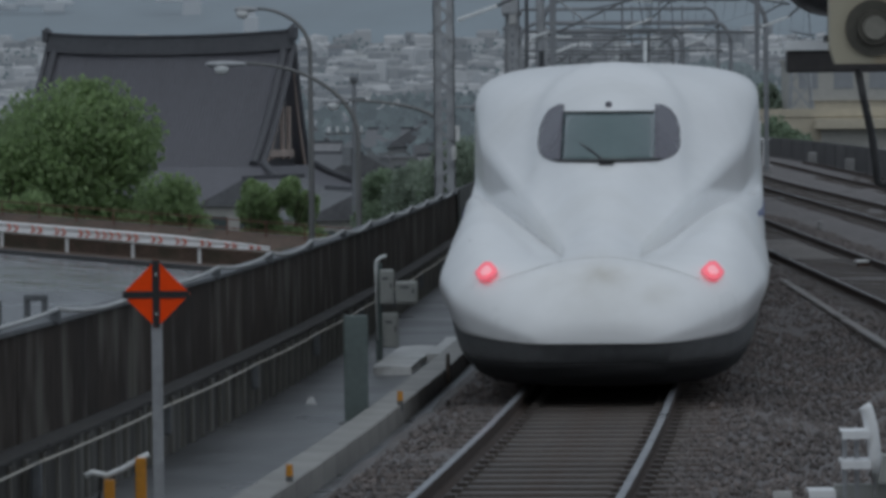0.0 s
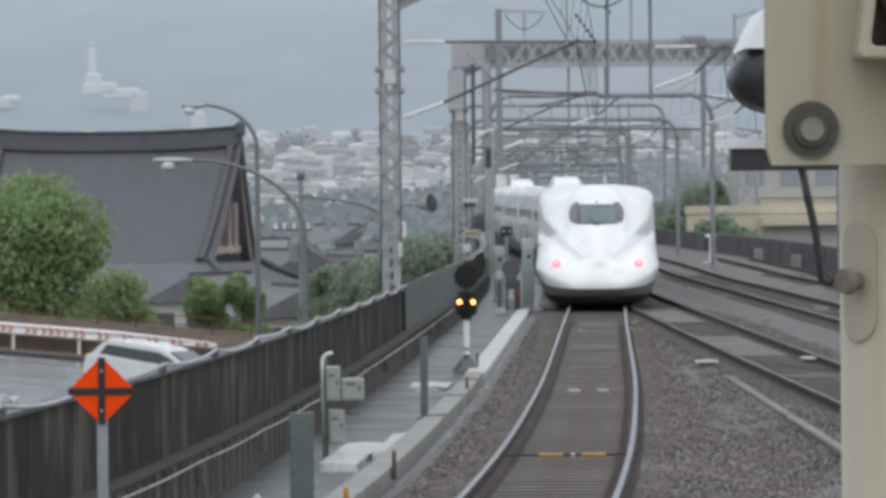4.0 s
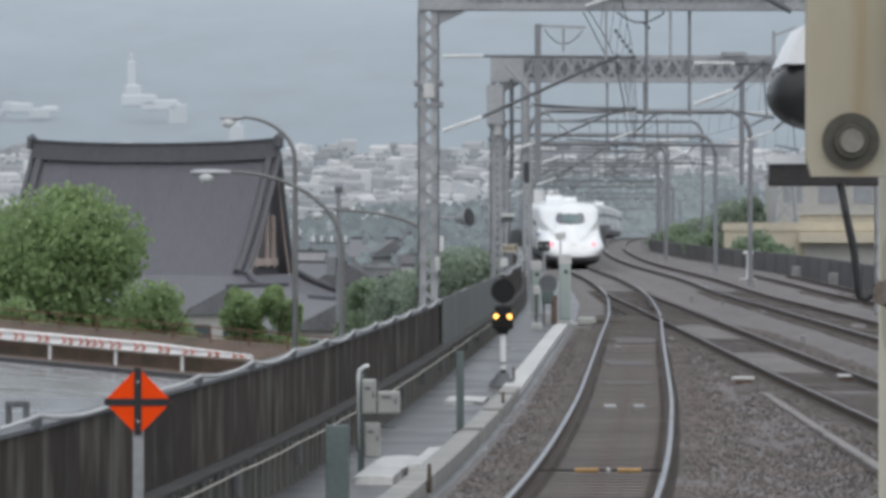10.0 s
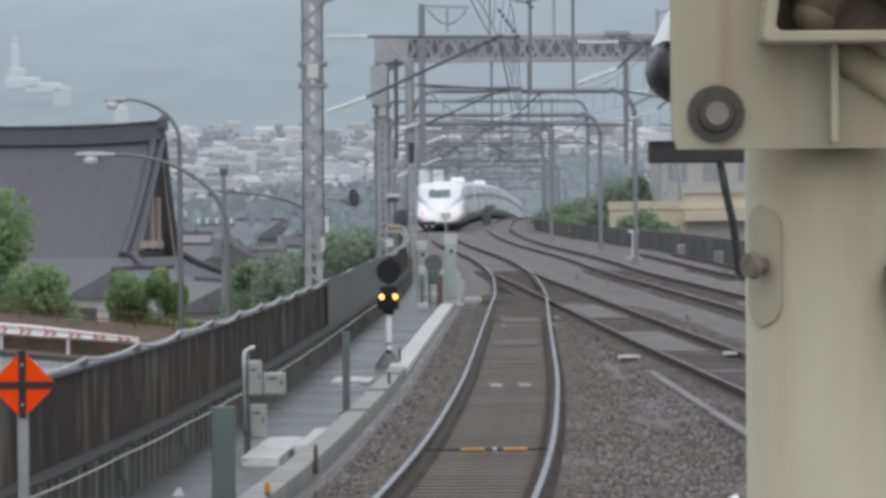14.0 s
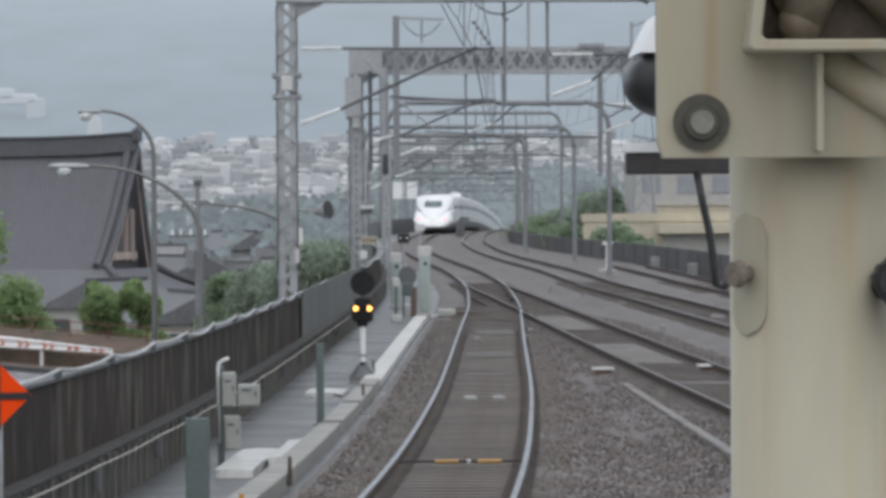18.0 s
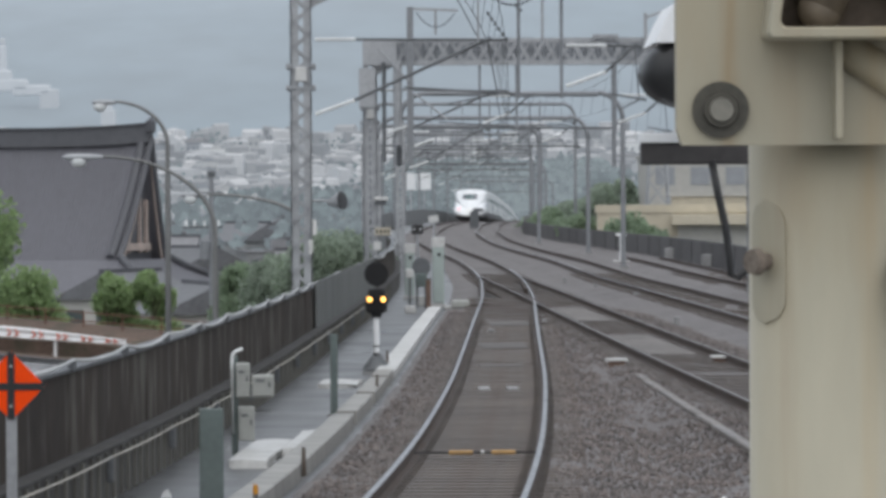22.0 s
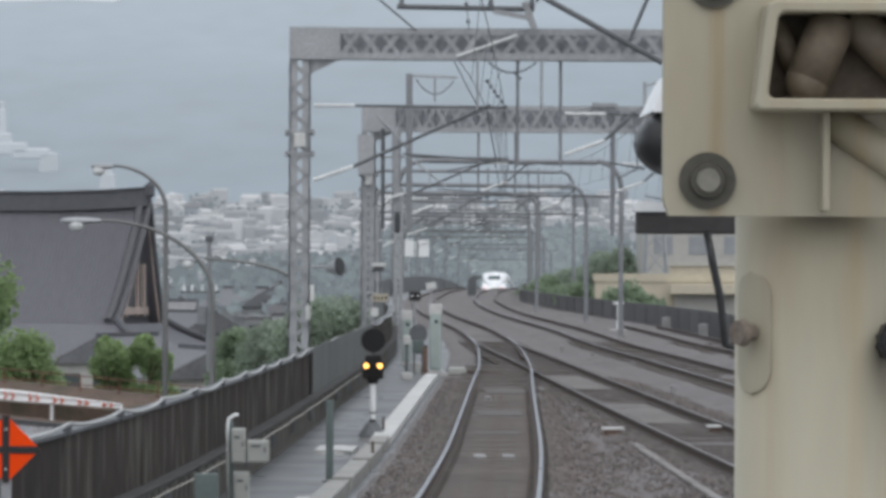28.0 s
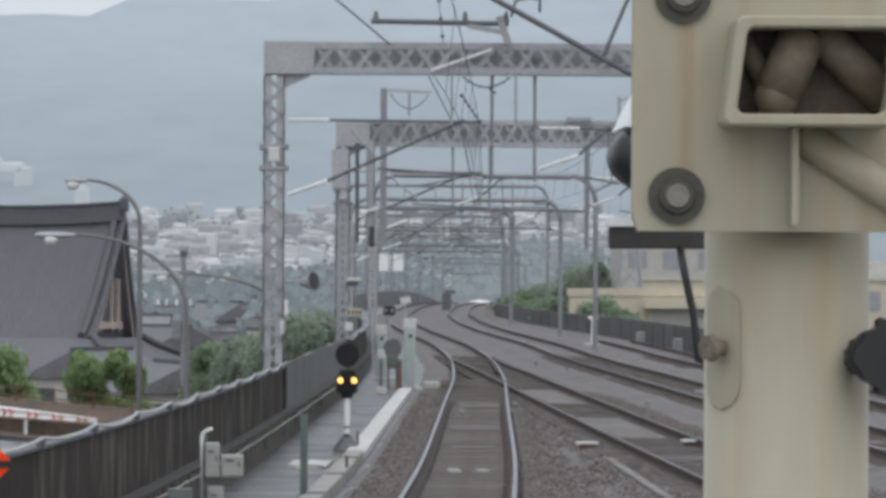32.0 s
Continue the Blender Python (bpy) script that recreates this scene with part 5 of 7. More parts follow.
# surveillance camera on a bar, further along the platform
cctv = thing("surveillance_camera", (0.0, 12.44, 1.25), "white hooded surveillance camera with a dark front on a dark bar", "surveillance camera")
z0 = 2.9 - 1.25
bm = B()
box(bm, (1.13, 0.1, z0 - 0.028), (0.56, 0.06, 0.058), bevel=0.006)
part("bar", bm, M_BARDARK, cctv)
bm = B()
box(bm, (0.93, 0.1, z0 + 0.013), (0.17, 0.1, 0.026), bevel=0.004)
part("shelf", bm, M_WHITEPAINT, cctv)
bm = B()
ringx = []
for y, s in ((-0.12, 0.75), (-0.10, 0.92), (-0.05, 1.0), (0.12, 1.0)):
    ringx.append([(0.975 + 0.13 * s * math.cos(t), y, z0 + 0.18 + 0.092 * s * math.sin(t)) for t in np.linspace(0, math.tau, 24, endpoint=False)])
loft(bm, ringx)
part("front", bm, M_BLACK, cctv, "dark glossy camera front", smooth=True)
bm = B()
ringx = []
for y in (-0.13, 0.35):
    ringx.append([(0.975 + 0.128, y, z0 + 0.24), (0.975 + 0.1, y, z0 + 0.355), (0.975 - 0.05, y, z0 + 0.355), (0.975 - 0.075, y, z0 + 0.31), (0.975 - 0.1, y, z0 + 0.255), (0.975 + 0.1, y, z0 + 0.255)])
loft(bm, ringx)
part("hood", bm, M_WHITEPAINT, cctv)
bm = B()
rod(bm, (0.96, 0.0, z0 + 0.02), (0.96, 0.0, z0 + 0.11), 0.009, None, 8)
rod(bm, (0.94, 0.0, z0 + 0.03), (0.97, 0.0, z0 + 0.03), 0.009, None, 8)
part("stand", bm, M_DARKSTEEL, cctv)
bm = B()
tube(bm, [(1.045, 0.06, z0 - 0.05), (1.06, 0.06, z0 - 0.13), (1.08, 0.06, z0 - 0.22), (1.09, 0.06, z0 - 0.3), (1.095, 0.06, z0 - 0.345), (1.11, 0.06, z0 - 0.352), (1.16, 0.06, z0 - 0.31)], 0.0105, 8)
part("cable", bm, M_BLACK, cctv, smooth=True).location = (-0.011, 0, 0)
bm = B()
rod(bm, (1.32, 0.16, 0), (1.32, 0.16, z0 + 0.0), 0.04, None, 20)
part("stand_pole", bm, M_GALV, cctv)

# ---- street lamps beyond the wall ----
def street_lamp(head, base, length, drop):
    """head: the middle of the lamp head; base: the side x of the pole; drop: height of the bend."""
    hx, hy, hz = head
    l = thing("street_lamp", (base, hy, -8.2), "grey street lamp with a curved arm and a long head", "street lamp", "street lamps")
    o, face = Vector((base, hy, -8.2)), 1.0
    xe = hx + length * 0.4
    pts = [Vector((base, hy, -8.2)), Vector((base, hy, hz - drop - 2.0)), Vector((base, hy, hz - drop - 0.8))]
    for k in range(13):
        a = math.pi / 2 * k / 12
        pts.append(Vector((xe + (base - xe) * math.cos(a), hy, hz - drop + (drop + 0.02) * math.sin(a))))
    bm = B()
    tube(bm, [p - o for p in pts], [0.1, 0.075, 0.068] + [0.062 - 0.026 * k / 12 for k in range(13)], 10)
    part("pole", bm, M_LAMPPOLE, l, smooth=True)
    bm = B()
    ringx = []
    for t, s in ((-1, 0.35), (-0.8, 0.8), (-0.3, 1.0), (0.3, 0.9), (0.8, 0.6), (1, 0.45)):
        ringx.append([(hx - o.x + t * length / 2, hy - o.y + 0.13 * s * math.cos(a), hz - o.z + 0.085 * s * math.sin(a)) for a in np.linspace(0, math.tau, 14, endpoint=False)])
    part("head", loft(bm, ringx), M_GALV, l, smooth=True)
    bm = B()
    bmesh.ops.create_uvsphere(bm, u_segments=14, v_segments=8, radius=0.17, matrix=Matrix.Translation((hx - o.x - 0.1 * face, hy - o.y, hz - o.z - 0.1)) @ Matrix.Diagonal((1.05, 0.8, 0.85, 1)))
    part("lens", bm, M_INSUL, l, smooth=True)
    return l


street_lamp((-5.42, 112, 3.9), -2.35, 0.95, 1.75)
street_lamp((-5.5, 125, 5.45), -3.85, 0.6, 1.1)
street_lamp((-3.35, 132, 3.05), -0.5, 0.75, 0.7)

# utility pole among the houses
util = thing("utility_pole", (-5.22, 240, -8.2), "grey concrete utility pole with crossarms and insulators among the houses", "utility pole")
part("pole", rod(B(), (0, 0, 0), (0, 0, 12.7), 0.17, 0.11, 12), M_POSTGREY, util)
part("pole_top", box(B(), (0, 0, 12.55), (0.4, 0.3, 0.3), bevel=0.05), M_DARKSTEEL, util)
part("crossarm", box(B(), (-0.45, 0, 9.9), (2.0, 0.1, 0.1)), M_DARKSTEEL, util)
part("crossarm", box(B(), (0.0, 0, 11.6), (1.2, 0.1, 0.1)), M_DARKSTEEL, util)
for x in (-1.25, -0.85, -0.35, 0.35):
    part("insulator", insulator(B(), (x, 0, 9.95), (x, 0, 10.25), 0.08, 4), M_INSUL, util)
part("transformer", rod(B(), (-0.35, -0.1, 8.3), (-0.35, -0.1, 9.2), 0.25, None, 16), M_POSTGREY, util)

# floodlight and loudspeaker on the first portal's column
horn = thing("horn_speaker", (0.18, 99.6, 2.82), "grey horn loudspeaker with a dark mouth on a column bracket", "loudspeaker")
bm = B()
rod(bm, (-0.25, 0.2, 0.02), (0.1, 0.1, 0.02), 0.03)
part("bracket", bm, M_GALV, horn)
bm = B()
rod(bm, (0.08, 0.14, -0.02), (0.36, -0.05, 0.03), 0.06, 0.2, 18)
part("horn", bm, M_GALV, horn)
bm = B()
rod(bm, (0.365, -0.054, 0.03), (0.375, -0.06, 0.032), 0.19, None, 18)
part("mouth", bm, M_BLACK, horn)
for x, z, h in ((-0.03, 2.29, 0.33), (-0.11, 1.88, 0.3)):
    bm = B()
    box(bm, (x, 99.62, z), (0.09, 0.1, h), bevel=0.02)
    tagged(part("tag_plate", bm, M_PALE), "pale plate fixed to the portal column", "plate", "plates on the column")

# grey-green sheet facing of the wall beside the first portal
facing = thing("sheet_facing", (0, 0, 0), "grey-green steel sheets fixed upright to the wall", "steel sheet", kind="structure")
for y0 in np.arange(97.5, 134, 3.0):
    bm = B()
    loft(bm, [[(track_a(y) + WALL_L + a, y, rise(y) + z) for a, z in ((0.03, 0.2), (0.07, 0.2), (0.07, 1.24), (0.03, 1.24))] for y in (y0, y0 + 1.5, y0 + 2.96)])
    part("sheet", bm, M_SHEET, facing)


# ---- the town beyond the wall ----
# road on an embankment, its crash barrier and fence
def road_pt(u, off, dz=0.0):
    """u metres along the road from its middle; off metres towards the camera."""
    d = Vector((0.91, -0.41, 0)).normalized()
    n = Vector((-0.41, -0.91, 0)).normalized()
    p = Vector((-11, 166, 0)) + d * u + n * off
    return (p.x, p.y, -2.05 - 0.07 * u + 0.016 * off - (0.33 * max(0, u - 14.3) if off > 5 else 0) + dz)


bm = B()
loft(bm, [[road_pt(u, 2.9, -0.25), road_pt(u, 75, 1.57), road_pt(u, 75, -6), road_pt(u, 2.9, -6)] for u in list(range(-60, 11, 5)) + [12, 14.3, 16, 18, 20, 25, 30]])
tagged(part("road", bm, M_ROAD), "wet grey asphalt road on a low embankment", "road", kind="structure")
bm = B()
loft(bm, [[road_pt(u, -0.9, -0.2), road_pt(u, 2.4, -0.25), road_pt(u, 2.4, -6), road_pt(u, -0.9, -6)] for u in range(-60, 31, 5)])
tagged(part("verge", bm, M_VERGE), "dark brown earth verge under the crash barrier", "verge", kind="structure")
bm = B()
loft(bm, [[road_pt(u, 2.4, -0.12), road_pt(u, 2.9, -0.12), road_pt(u, 2.9, -6), road_pt(u, 2.4, -6)] for u in range(-60, 31, 5)])
tagged(part("kerb", bm, M_DARKKERB), "dark wet kerb at the edge of the road", "kerb", kind="structure")
barrier = thing("crash_barrier", (0, 0, 0), "white crash barrier with red chevron marks on posts", "crash barrier")
for u in np.arange(-24, 3.0, 2.6):
    bm = B()
    p = road_pt(u, -0.45, -0.25)
    rod(bm, p, (p[0], p[1], p[2] + 0.9), 0.06, None, 10)
    part("post", bm, M_WHITEPAINT, barrier)
bm = B()
prof = [(0, -0.2), (-0.07, -0.15), (-0.02, 0.0), (-0.07, 0.15), (0, 0.2), (0.02, 0.2), (-0.04, 0.15), (0.01, 0.0), (-0.04, -0.15), (0.02, -0.2)]


def barrier_scale(u):
    """The rail runs down to a slim end piece."""
    return 1.0 - 0.62 * min(1.0, max(0.0, (u - 1.0) / 3.8))


loft(bm, [[road_pt(u, -0.3 - o, 0.5 + z * barrier_scale(u)) for o, z in prof] for u in list(np.arange(-25, 1.0, 2.0)) + [1.0, 2.0, 3.0, 4.0, 4.8]])
part("rail", bm, M_WHITEPAINT, barrier)
for k, group in enumerate(np.arange(-20.5, 4.4, 0.95)):
    for q in range(4 if k % 7 == 6 else 2):
        bm = B()
        u = group + q * 0.28 - (0.28 if k % 7 == 6 else 0)
        for side in (-1, 1):
            bar(bm, road_pt(u, -0.2, 0.5), road_pt(u - 0.13, -0.2, 0.5 + side * 0.12 * barrier_scale(u)), 0.035, 0.045)
        part("chevron", bm, M_REDMARK, barrier)
fence = thing("red_fence", (0, 0, 0), "rust-red mesh fence with thin rails behind the road", "fence")
for k, z in enumerate((0.3, 0.65, 1.0, 1.3)):
    bm = B()
    loft(bm, [[road_pt(u, -2.6 + o, z + h) for o, h in ((-0.02, -0.02), (0.02, -0.02), (0.02, 0.02), (-0.02, 0.02))] for u in np.arange(-40, 27, 3)])
    part("rail", bm, M_REDBANK, fence)
for u in np.arange(-40, 27, 1.5):
    bm = B()
    bar(bm, road_pt(u, -2.6, -0.2), road_pt(u, -2.6, 1.35), 0.05, 0.05)
    part("post", bm, M_REDBANK, fence)
bm = B()
loft(bm, [[road_pt(u, -3.0, 0.9), road_pt(u, -0.9, 0.3), road_pt(u, -0.9, -6), road_pt(u, -3.0, -6)] for u in range(-60, 31, 5)])
tagged(part("bank", bm, M_VERGE), "dark brown planted bank behind the barrier", "bank", kind="structure")


# ---- trees ----
def tree(x, y, z, height, width, count, mat_leaf, label, trunk=0.3, seed=1, leaf=0.28, blobs=9):
    r = random.Random(seed)
    t = thing("tree", (x, y, z), label, "tree", "trees beyond the wall")
    bm = B()
    rod(bm, (0, 0, 0), (0.1, 0, height * 0.6), trunk * 0.5, trunk * 0.2, 8)
    for k in range(6):
        a = k * 1.1 + r.random()
        rod(bm, (0.05, 0, height * (0.25 + 0.06 * k)), (width * 0.33 * math.cos(a), width * 0.33 * math.sin(a), height * (0.5 + 0.07 * k)), trunk * 0.16, trunk * 0.05, 6)
    part("trunk", bm, M_BARK, t)
    lobes = []
    for k in range(blobs):
        a, rad = r.random() * math.tau, (r.random() ** 0.6) * width * 0.36
        lobes.append((rad * math.cos(a), rad * math.sin(a), height * (0.28 + 0.56 * r.random()), width * (0.14 + 0.12 * r.random())))
    lobes.append((0, 0, height * 0.86, width * 0.16))
    verts, faces = [], []
    for k in range(int(count * 2.2)):
        lx, ly, lz, lr = lobes[r.randrange(len(lobes))]
        d = Vector((r.gauss(0, 1), r.gauss(0, 1), r.gauss(0, 1))).normalized()
        p = Vector((lx, ly, lz)) + d * lr * (0.45 + 0.75 * r.random())
        q = Euler((r.random() * 6.3, r.random() * 6.3, r.random() * 6.3)).to_matrix()
        s = 0.7 * leaf * (0.6 + 0.8 * r.random())
        b = len(verts)
        for c in ((-0.5, -0.28, 0), (0.1, -0.4, 0.12), (0.6, 0, 0), (0.1, 0.4, 0.12), (-0.5, 0.28, 0)):
            verts.append(p + q @ (Vector(c) * s))
        faces.append((b, b + 1, b + 2, b + 3, b + 4))
    raw("crown", verts, faces, mat_leaf, t)
    return t


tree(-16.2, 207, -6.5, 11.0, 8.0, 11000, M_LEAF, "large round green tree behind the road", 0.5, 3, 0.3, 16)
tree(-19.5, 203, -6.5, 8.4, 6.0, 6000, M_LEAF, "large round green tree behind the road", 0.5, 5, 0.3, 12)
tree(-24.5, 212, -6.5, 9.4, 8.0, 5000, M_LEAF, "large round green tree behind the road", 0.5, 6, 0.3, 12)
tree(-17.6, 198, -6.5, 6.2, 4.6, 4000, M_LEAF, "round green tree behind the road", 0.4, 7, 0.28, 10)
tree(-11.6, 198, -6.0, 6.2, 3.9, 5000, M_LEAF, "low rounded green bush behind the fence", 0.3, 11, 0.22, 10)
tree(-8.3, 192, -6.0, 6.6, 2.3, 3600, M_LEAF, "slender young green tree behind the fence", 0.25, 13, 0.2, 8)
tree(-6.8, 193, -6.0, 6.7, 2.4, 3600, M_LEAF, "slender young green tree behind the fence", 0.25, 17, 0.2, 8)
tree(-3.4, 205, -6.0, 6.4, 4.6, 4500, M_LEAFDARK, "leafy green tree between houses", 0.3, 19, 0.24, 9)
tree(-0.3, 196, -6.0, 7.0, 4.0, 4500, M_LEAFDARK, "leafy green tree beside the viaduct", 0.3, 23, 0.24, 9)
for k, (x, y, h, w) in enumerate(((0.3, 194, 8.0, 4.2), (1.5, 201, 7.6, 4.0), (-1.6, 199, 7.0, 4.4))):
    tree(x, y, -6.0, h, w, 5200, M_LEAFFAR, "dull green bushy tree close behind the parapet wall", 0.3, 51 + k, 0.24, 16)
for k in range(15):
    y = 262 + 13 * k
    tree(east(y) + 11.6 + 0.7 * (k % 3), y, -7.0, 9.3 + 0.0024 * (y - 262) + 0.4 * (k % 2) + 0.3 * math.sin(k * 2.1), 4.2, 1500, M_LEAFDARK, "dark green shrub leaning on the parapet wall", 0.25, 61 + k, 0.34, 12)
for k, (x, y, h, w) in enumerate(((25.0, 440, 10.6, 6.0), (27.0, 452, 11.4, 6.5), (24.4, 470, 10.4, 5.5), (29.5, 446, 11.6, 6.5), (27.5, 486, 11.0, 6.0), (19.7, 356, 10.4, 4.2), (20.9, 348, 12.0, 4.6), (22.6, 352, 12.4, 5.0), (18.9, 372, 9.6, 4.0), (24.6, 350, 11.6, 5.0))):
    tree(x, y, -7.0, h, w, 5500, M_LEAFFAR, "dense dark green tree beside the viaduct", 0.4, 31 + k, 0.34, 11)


# ---- temple hall with its great roof ----
def temple():
    """A hall with a steep gabled roof over a lower skirt of hipped roof, turned so that one gable shows."""
    t = thing("temple_hall", pose(-19.9, 332, -8.2, 0, 0, -15), "large temple hall with a dark grey curved tile roof", "temple")
    zr, half, dep, back = 16.4, 8.9, 7.6, 3.2
    low = zr - 9.2

    def slope(f):
        return zr - 1.0 - 8.2 * (0.62 * f ** 0.9 + 0.38 * (1 - (1 - f) ** 1.6))

    n = 16
    for s in (-1, 1):
        bm = B()
        loft(bm, [[(half * (-1 + i / 20), s * (dep if s < 0 else back) * k / n, slope(k / n) + 0.22 * abs(-1 + i / 20) ** 4) for i in range(41)] for k in range(n + 1)], closed=False)
        roof = part("roof", bm, M_ROOF, t)
        roof.modifiers.new("thickness", "SOLIDIFY").thickness = 0.25
    bm = B()
    for i in range(64):
        x = half * (-1 + 2 * (i + 0.5) / 64)
        tube(bm, [(x, -dep * k / n - 0.02, slope(k / n) + 0.22 * abs(x / half) ** 4 + 0.02) for k in range(0, n + 1, 2)], 0.045, 4)
    tagged(part("tile_ribs", bm, M_ROOF, t), kind="stuff")
    bm = B()
    rows = []
    for k in range(21):
        s = -1 + 2 * k / 20
        z = zr + 0.32 * abs(s) ** 2.5
        rows.append([(half * s, -0.55, z - 1.35), (half * s, -0.45, z - 0.15), (half * s, -0.6, z - 0.12), (half * s, -0.6, z), (half * s, 0.6, z), (half * s, 0.6, z - 1.35)])
    loft(bm, rows)
    part("ridge", bm, M_RIDGE, t)
    for s in (-1, 1):
        bm = B()
        box(bm, (s * (half + 0.05), -0.1, zr + 0.05), (0.4, 1.3, 0.9), bevel=0.12)
        box(bm, (s * (half + 0.05), -0.1, zr + 0.5), (0.2, 0.4, 0.3), bevel=0.06)
        part("ridge_end", bm, M_RIDGE, t)
        for side in (-1, 1):
            for off, r, m, name in ((-0.55, 0.3, M_RIDGE, "verge_ridge"), (0.05, 0.2, M_RIDGE, "verge_edge")):
                pts = [(s * (half + off), side * (dep if side < 0 else back) * k / 10, slope(k / 10) + 0.24 + 0.1 * (off < 0)) for k in range(11)]
                part(name, tube(B(), pts, r, 8), m, t)
            bm = B()
            rows = []
            for k in range(1, 11):
                y, z = side * (dep if side < 0 else back) * 0.95 * k / 10, slope(k / 10) - 0.1
                rows.append([(s * (half - 0.12), y, z - 0.55), (s * (half - 0.02), y, z - 0.55), (s * (half - 0.02), y, z), (s * (half - 0.12), y, z)])
            loft(bm, rows)
            part("gable_board", bm, M_TIMBER, t, "pale timber gable board")
        bm = B()
        plate(bm, [(-dep * 0.86, 0), (back * 0.86, 0), (back * 0.4, 4.2), (0, zr - 1.6 - low), (-dep * 0.4, 4.2)], 0.3, Matrix.Translation((s * (half - 0.9), 0, low)) @ Matrix.Rotation(radians(90), 4, "Z"))
        gable = part("gable", bm, M_RIDGE, t)
        for y, z0, h, w in ((-3.2, 0.6, 2.4, 0.3), (-0.6, 0.6, 5.2, 0.3), (0.9, 0.6, 3.6, 0.5)):
            part("gable_strut", box(B(), (s * (half - 0.65), y, low + z0 + h / 2), (0.2, w, h)), M_TIMBER, gable)
        part("gable_strut", box(B(), (s * (half - 0.6), -1.6, low + 1.0), (0.22, 6.4, 0.5)), M_TIMBER, gable)
    # the lower skirt of roof on all four sides
    ring = [(-half - 0.2, -dep), (half + 0.2, -dep), (half + 0.2, back), (-half - 0.2, back)]
    out = [(-half - 4.2, -dep - 4.4), (half + 4.2, -dep - 4.4), (half + 4.2, back + 4.4), (-half - 4.2, back + 4.4)]
    for k in range(4):
        (ax, ay), (bx, by), (cx, cy), (dx, dy) = ring[k], ring[(k + 1) % 4], out[(k + 1) % 4], out[k]
        bm = B()
        rows = []
        for q in range(9):
            f = q / 8
            z = low + 0.15 - 2.5 * f ** 0.8
            rows.append([(ax + (dx - ax) * f + (bx + (cx - bx) * f - ax - (dx - ax) * f) * w, ay + (dy - ay) * f + (by + (cy - by) * f - ay - (dy - ay) * f) * w, z + 0.5 * f * abs(2 * w - 1) ** 4) for w in [i / 16 for i in range(17)]])
        loft(bm, rows, closed=False)
        ob = part("skirt_roof", bm, M_ROOF, t)
        ob.modifiers.new("thickness", "SOLIDIFY").thickness = 0.25
        part("hip_ridge", tube(B(), [(ax + (dx - ax) * f, ay + (dy - ay) * f, low + 0.35 - 2.5 * f ** 0.8 + 0.5 * f) for f in (0, 0.25, 0.5, 0.75, 1.0)], 0.25, 8), M_RIDGE, t)
    bm = B()
    box(bm, (0, (back - dep) / 2, 2.4), (2 * half + 4.5, dep + back + 4.5, 4.8))
    part("wall", bm, M_PLASTER, t)
    return t


temple()


# ---- houses and blocks ----
def house(x, y, z, w, d, h, wall_mat, roof_mat, roof, rows, cols, rz=0.0, label="", name="house", win=None):
    hs = thing(name, pose(x, y, z, 0, 0, rz), label, "building" if name != "house" else "house", "houses of the town")
    bm = B()
    box(bm, (0, 0, h / 2), (w, d, h))
    body = part("wall", bm, wall_mat, hs)
    bm = B()
    if roof == "gable":
        plate(bm, [(-w / 2 - 0.4, 0), (w / 2 + 0.4, 0), (0, w * 0.28)], d + 0.8, Matrix.Translation((0, 0, h)))
    elif roof == "side":
        plate(bm, [(-d / 2 - 0.4, 0), (d / 2 + 0.4, 0), (0, d * 0.3)], w + 0.8, Matrix.Translation((0, 0, h)) @ Matrix.Rotation(radians(90), 4, "Z"))
    else:
        box(bm, (0, 0, h + 0.12), (w + 0.3, d + 0.3, 0.24))
        box(bm, (w * 0.2, 0, h + 0.7), (w * 0.25, d * 0.3, 1.2))
    part("roof", bm, roof_mat, hs)
    if roof != "flat":
        span = (d if roof == "gable" else w) + 0.9
        top = h + (w * 0.28 if roof == "gable" else d * 0.3)
        part("ridge", box(B(), (0, 0, top), (0.35, span, 0.3) if roof == "gable" else (span, 0.35, 0.3)), M_RIDGE, hs)
    pane = None
    for i in range(rows):
        for j in range(cols):
            m = Matrix.Translation((-w / 2 + w * (j + 0.5) / cols, -d / 2 - 0.01, h * (i + 0.55) / rows))
            if pane is None:
                bm = B()
                ww, hh = w / cols * 0.55, h / rows * 0.45
                box(bm, (0, 0, 0), (ww, 0.08, hh))
                pane = part("window", bm, win or M_CARGLASS, hs)
                pane.matrix_basis = m
            else:
                again(pane, "window", m, hs)
    return hs


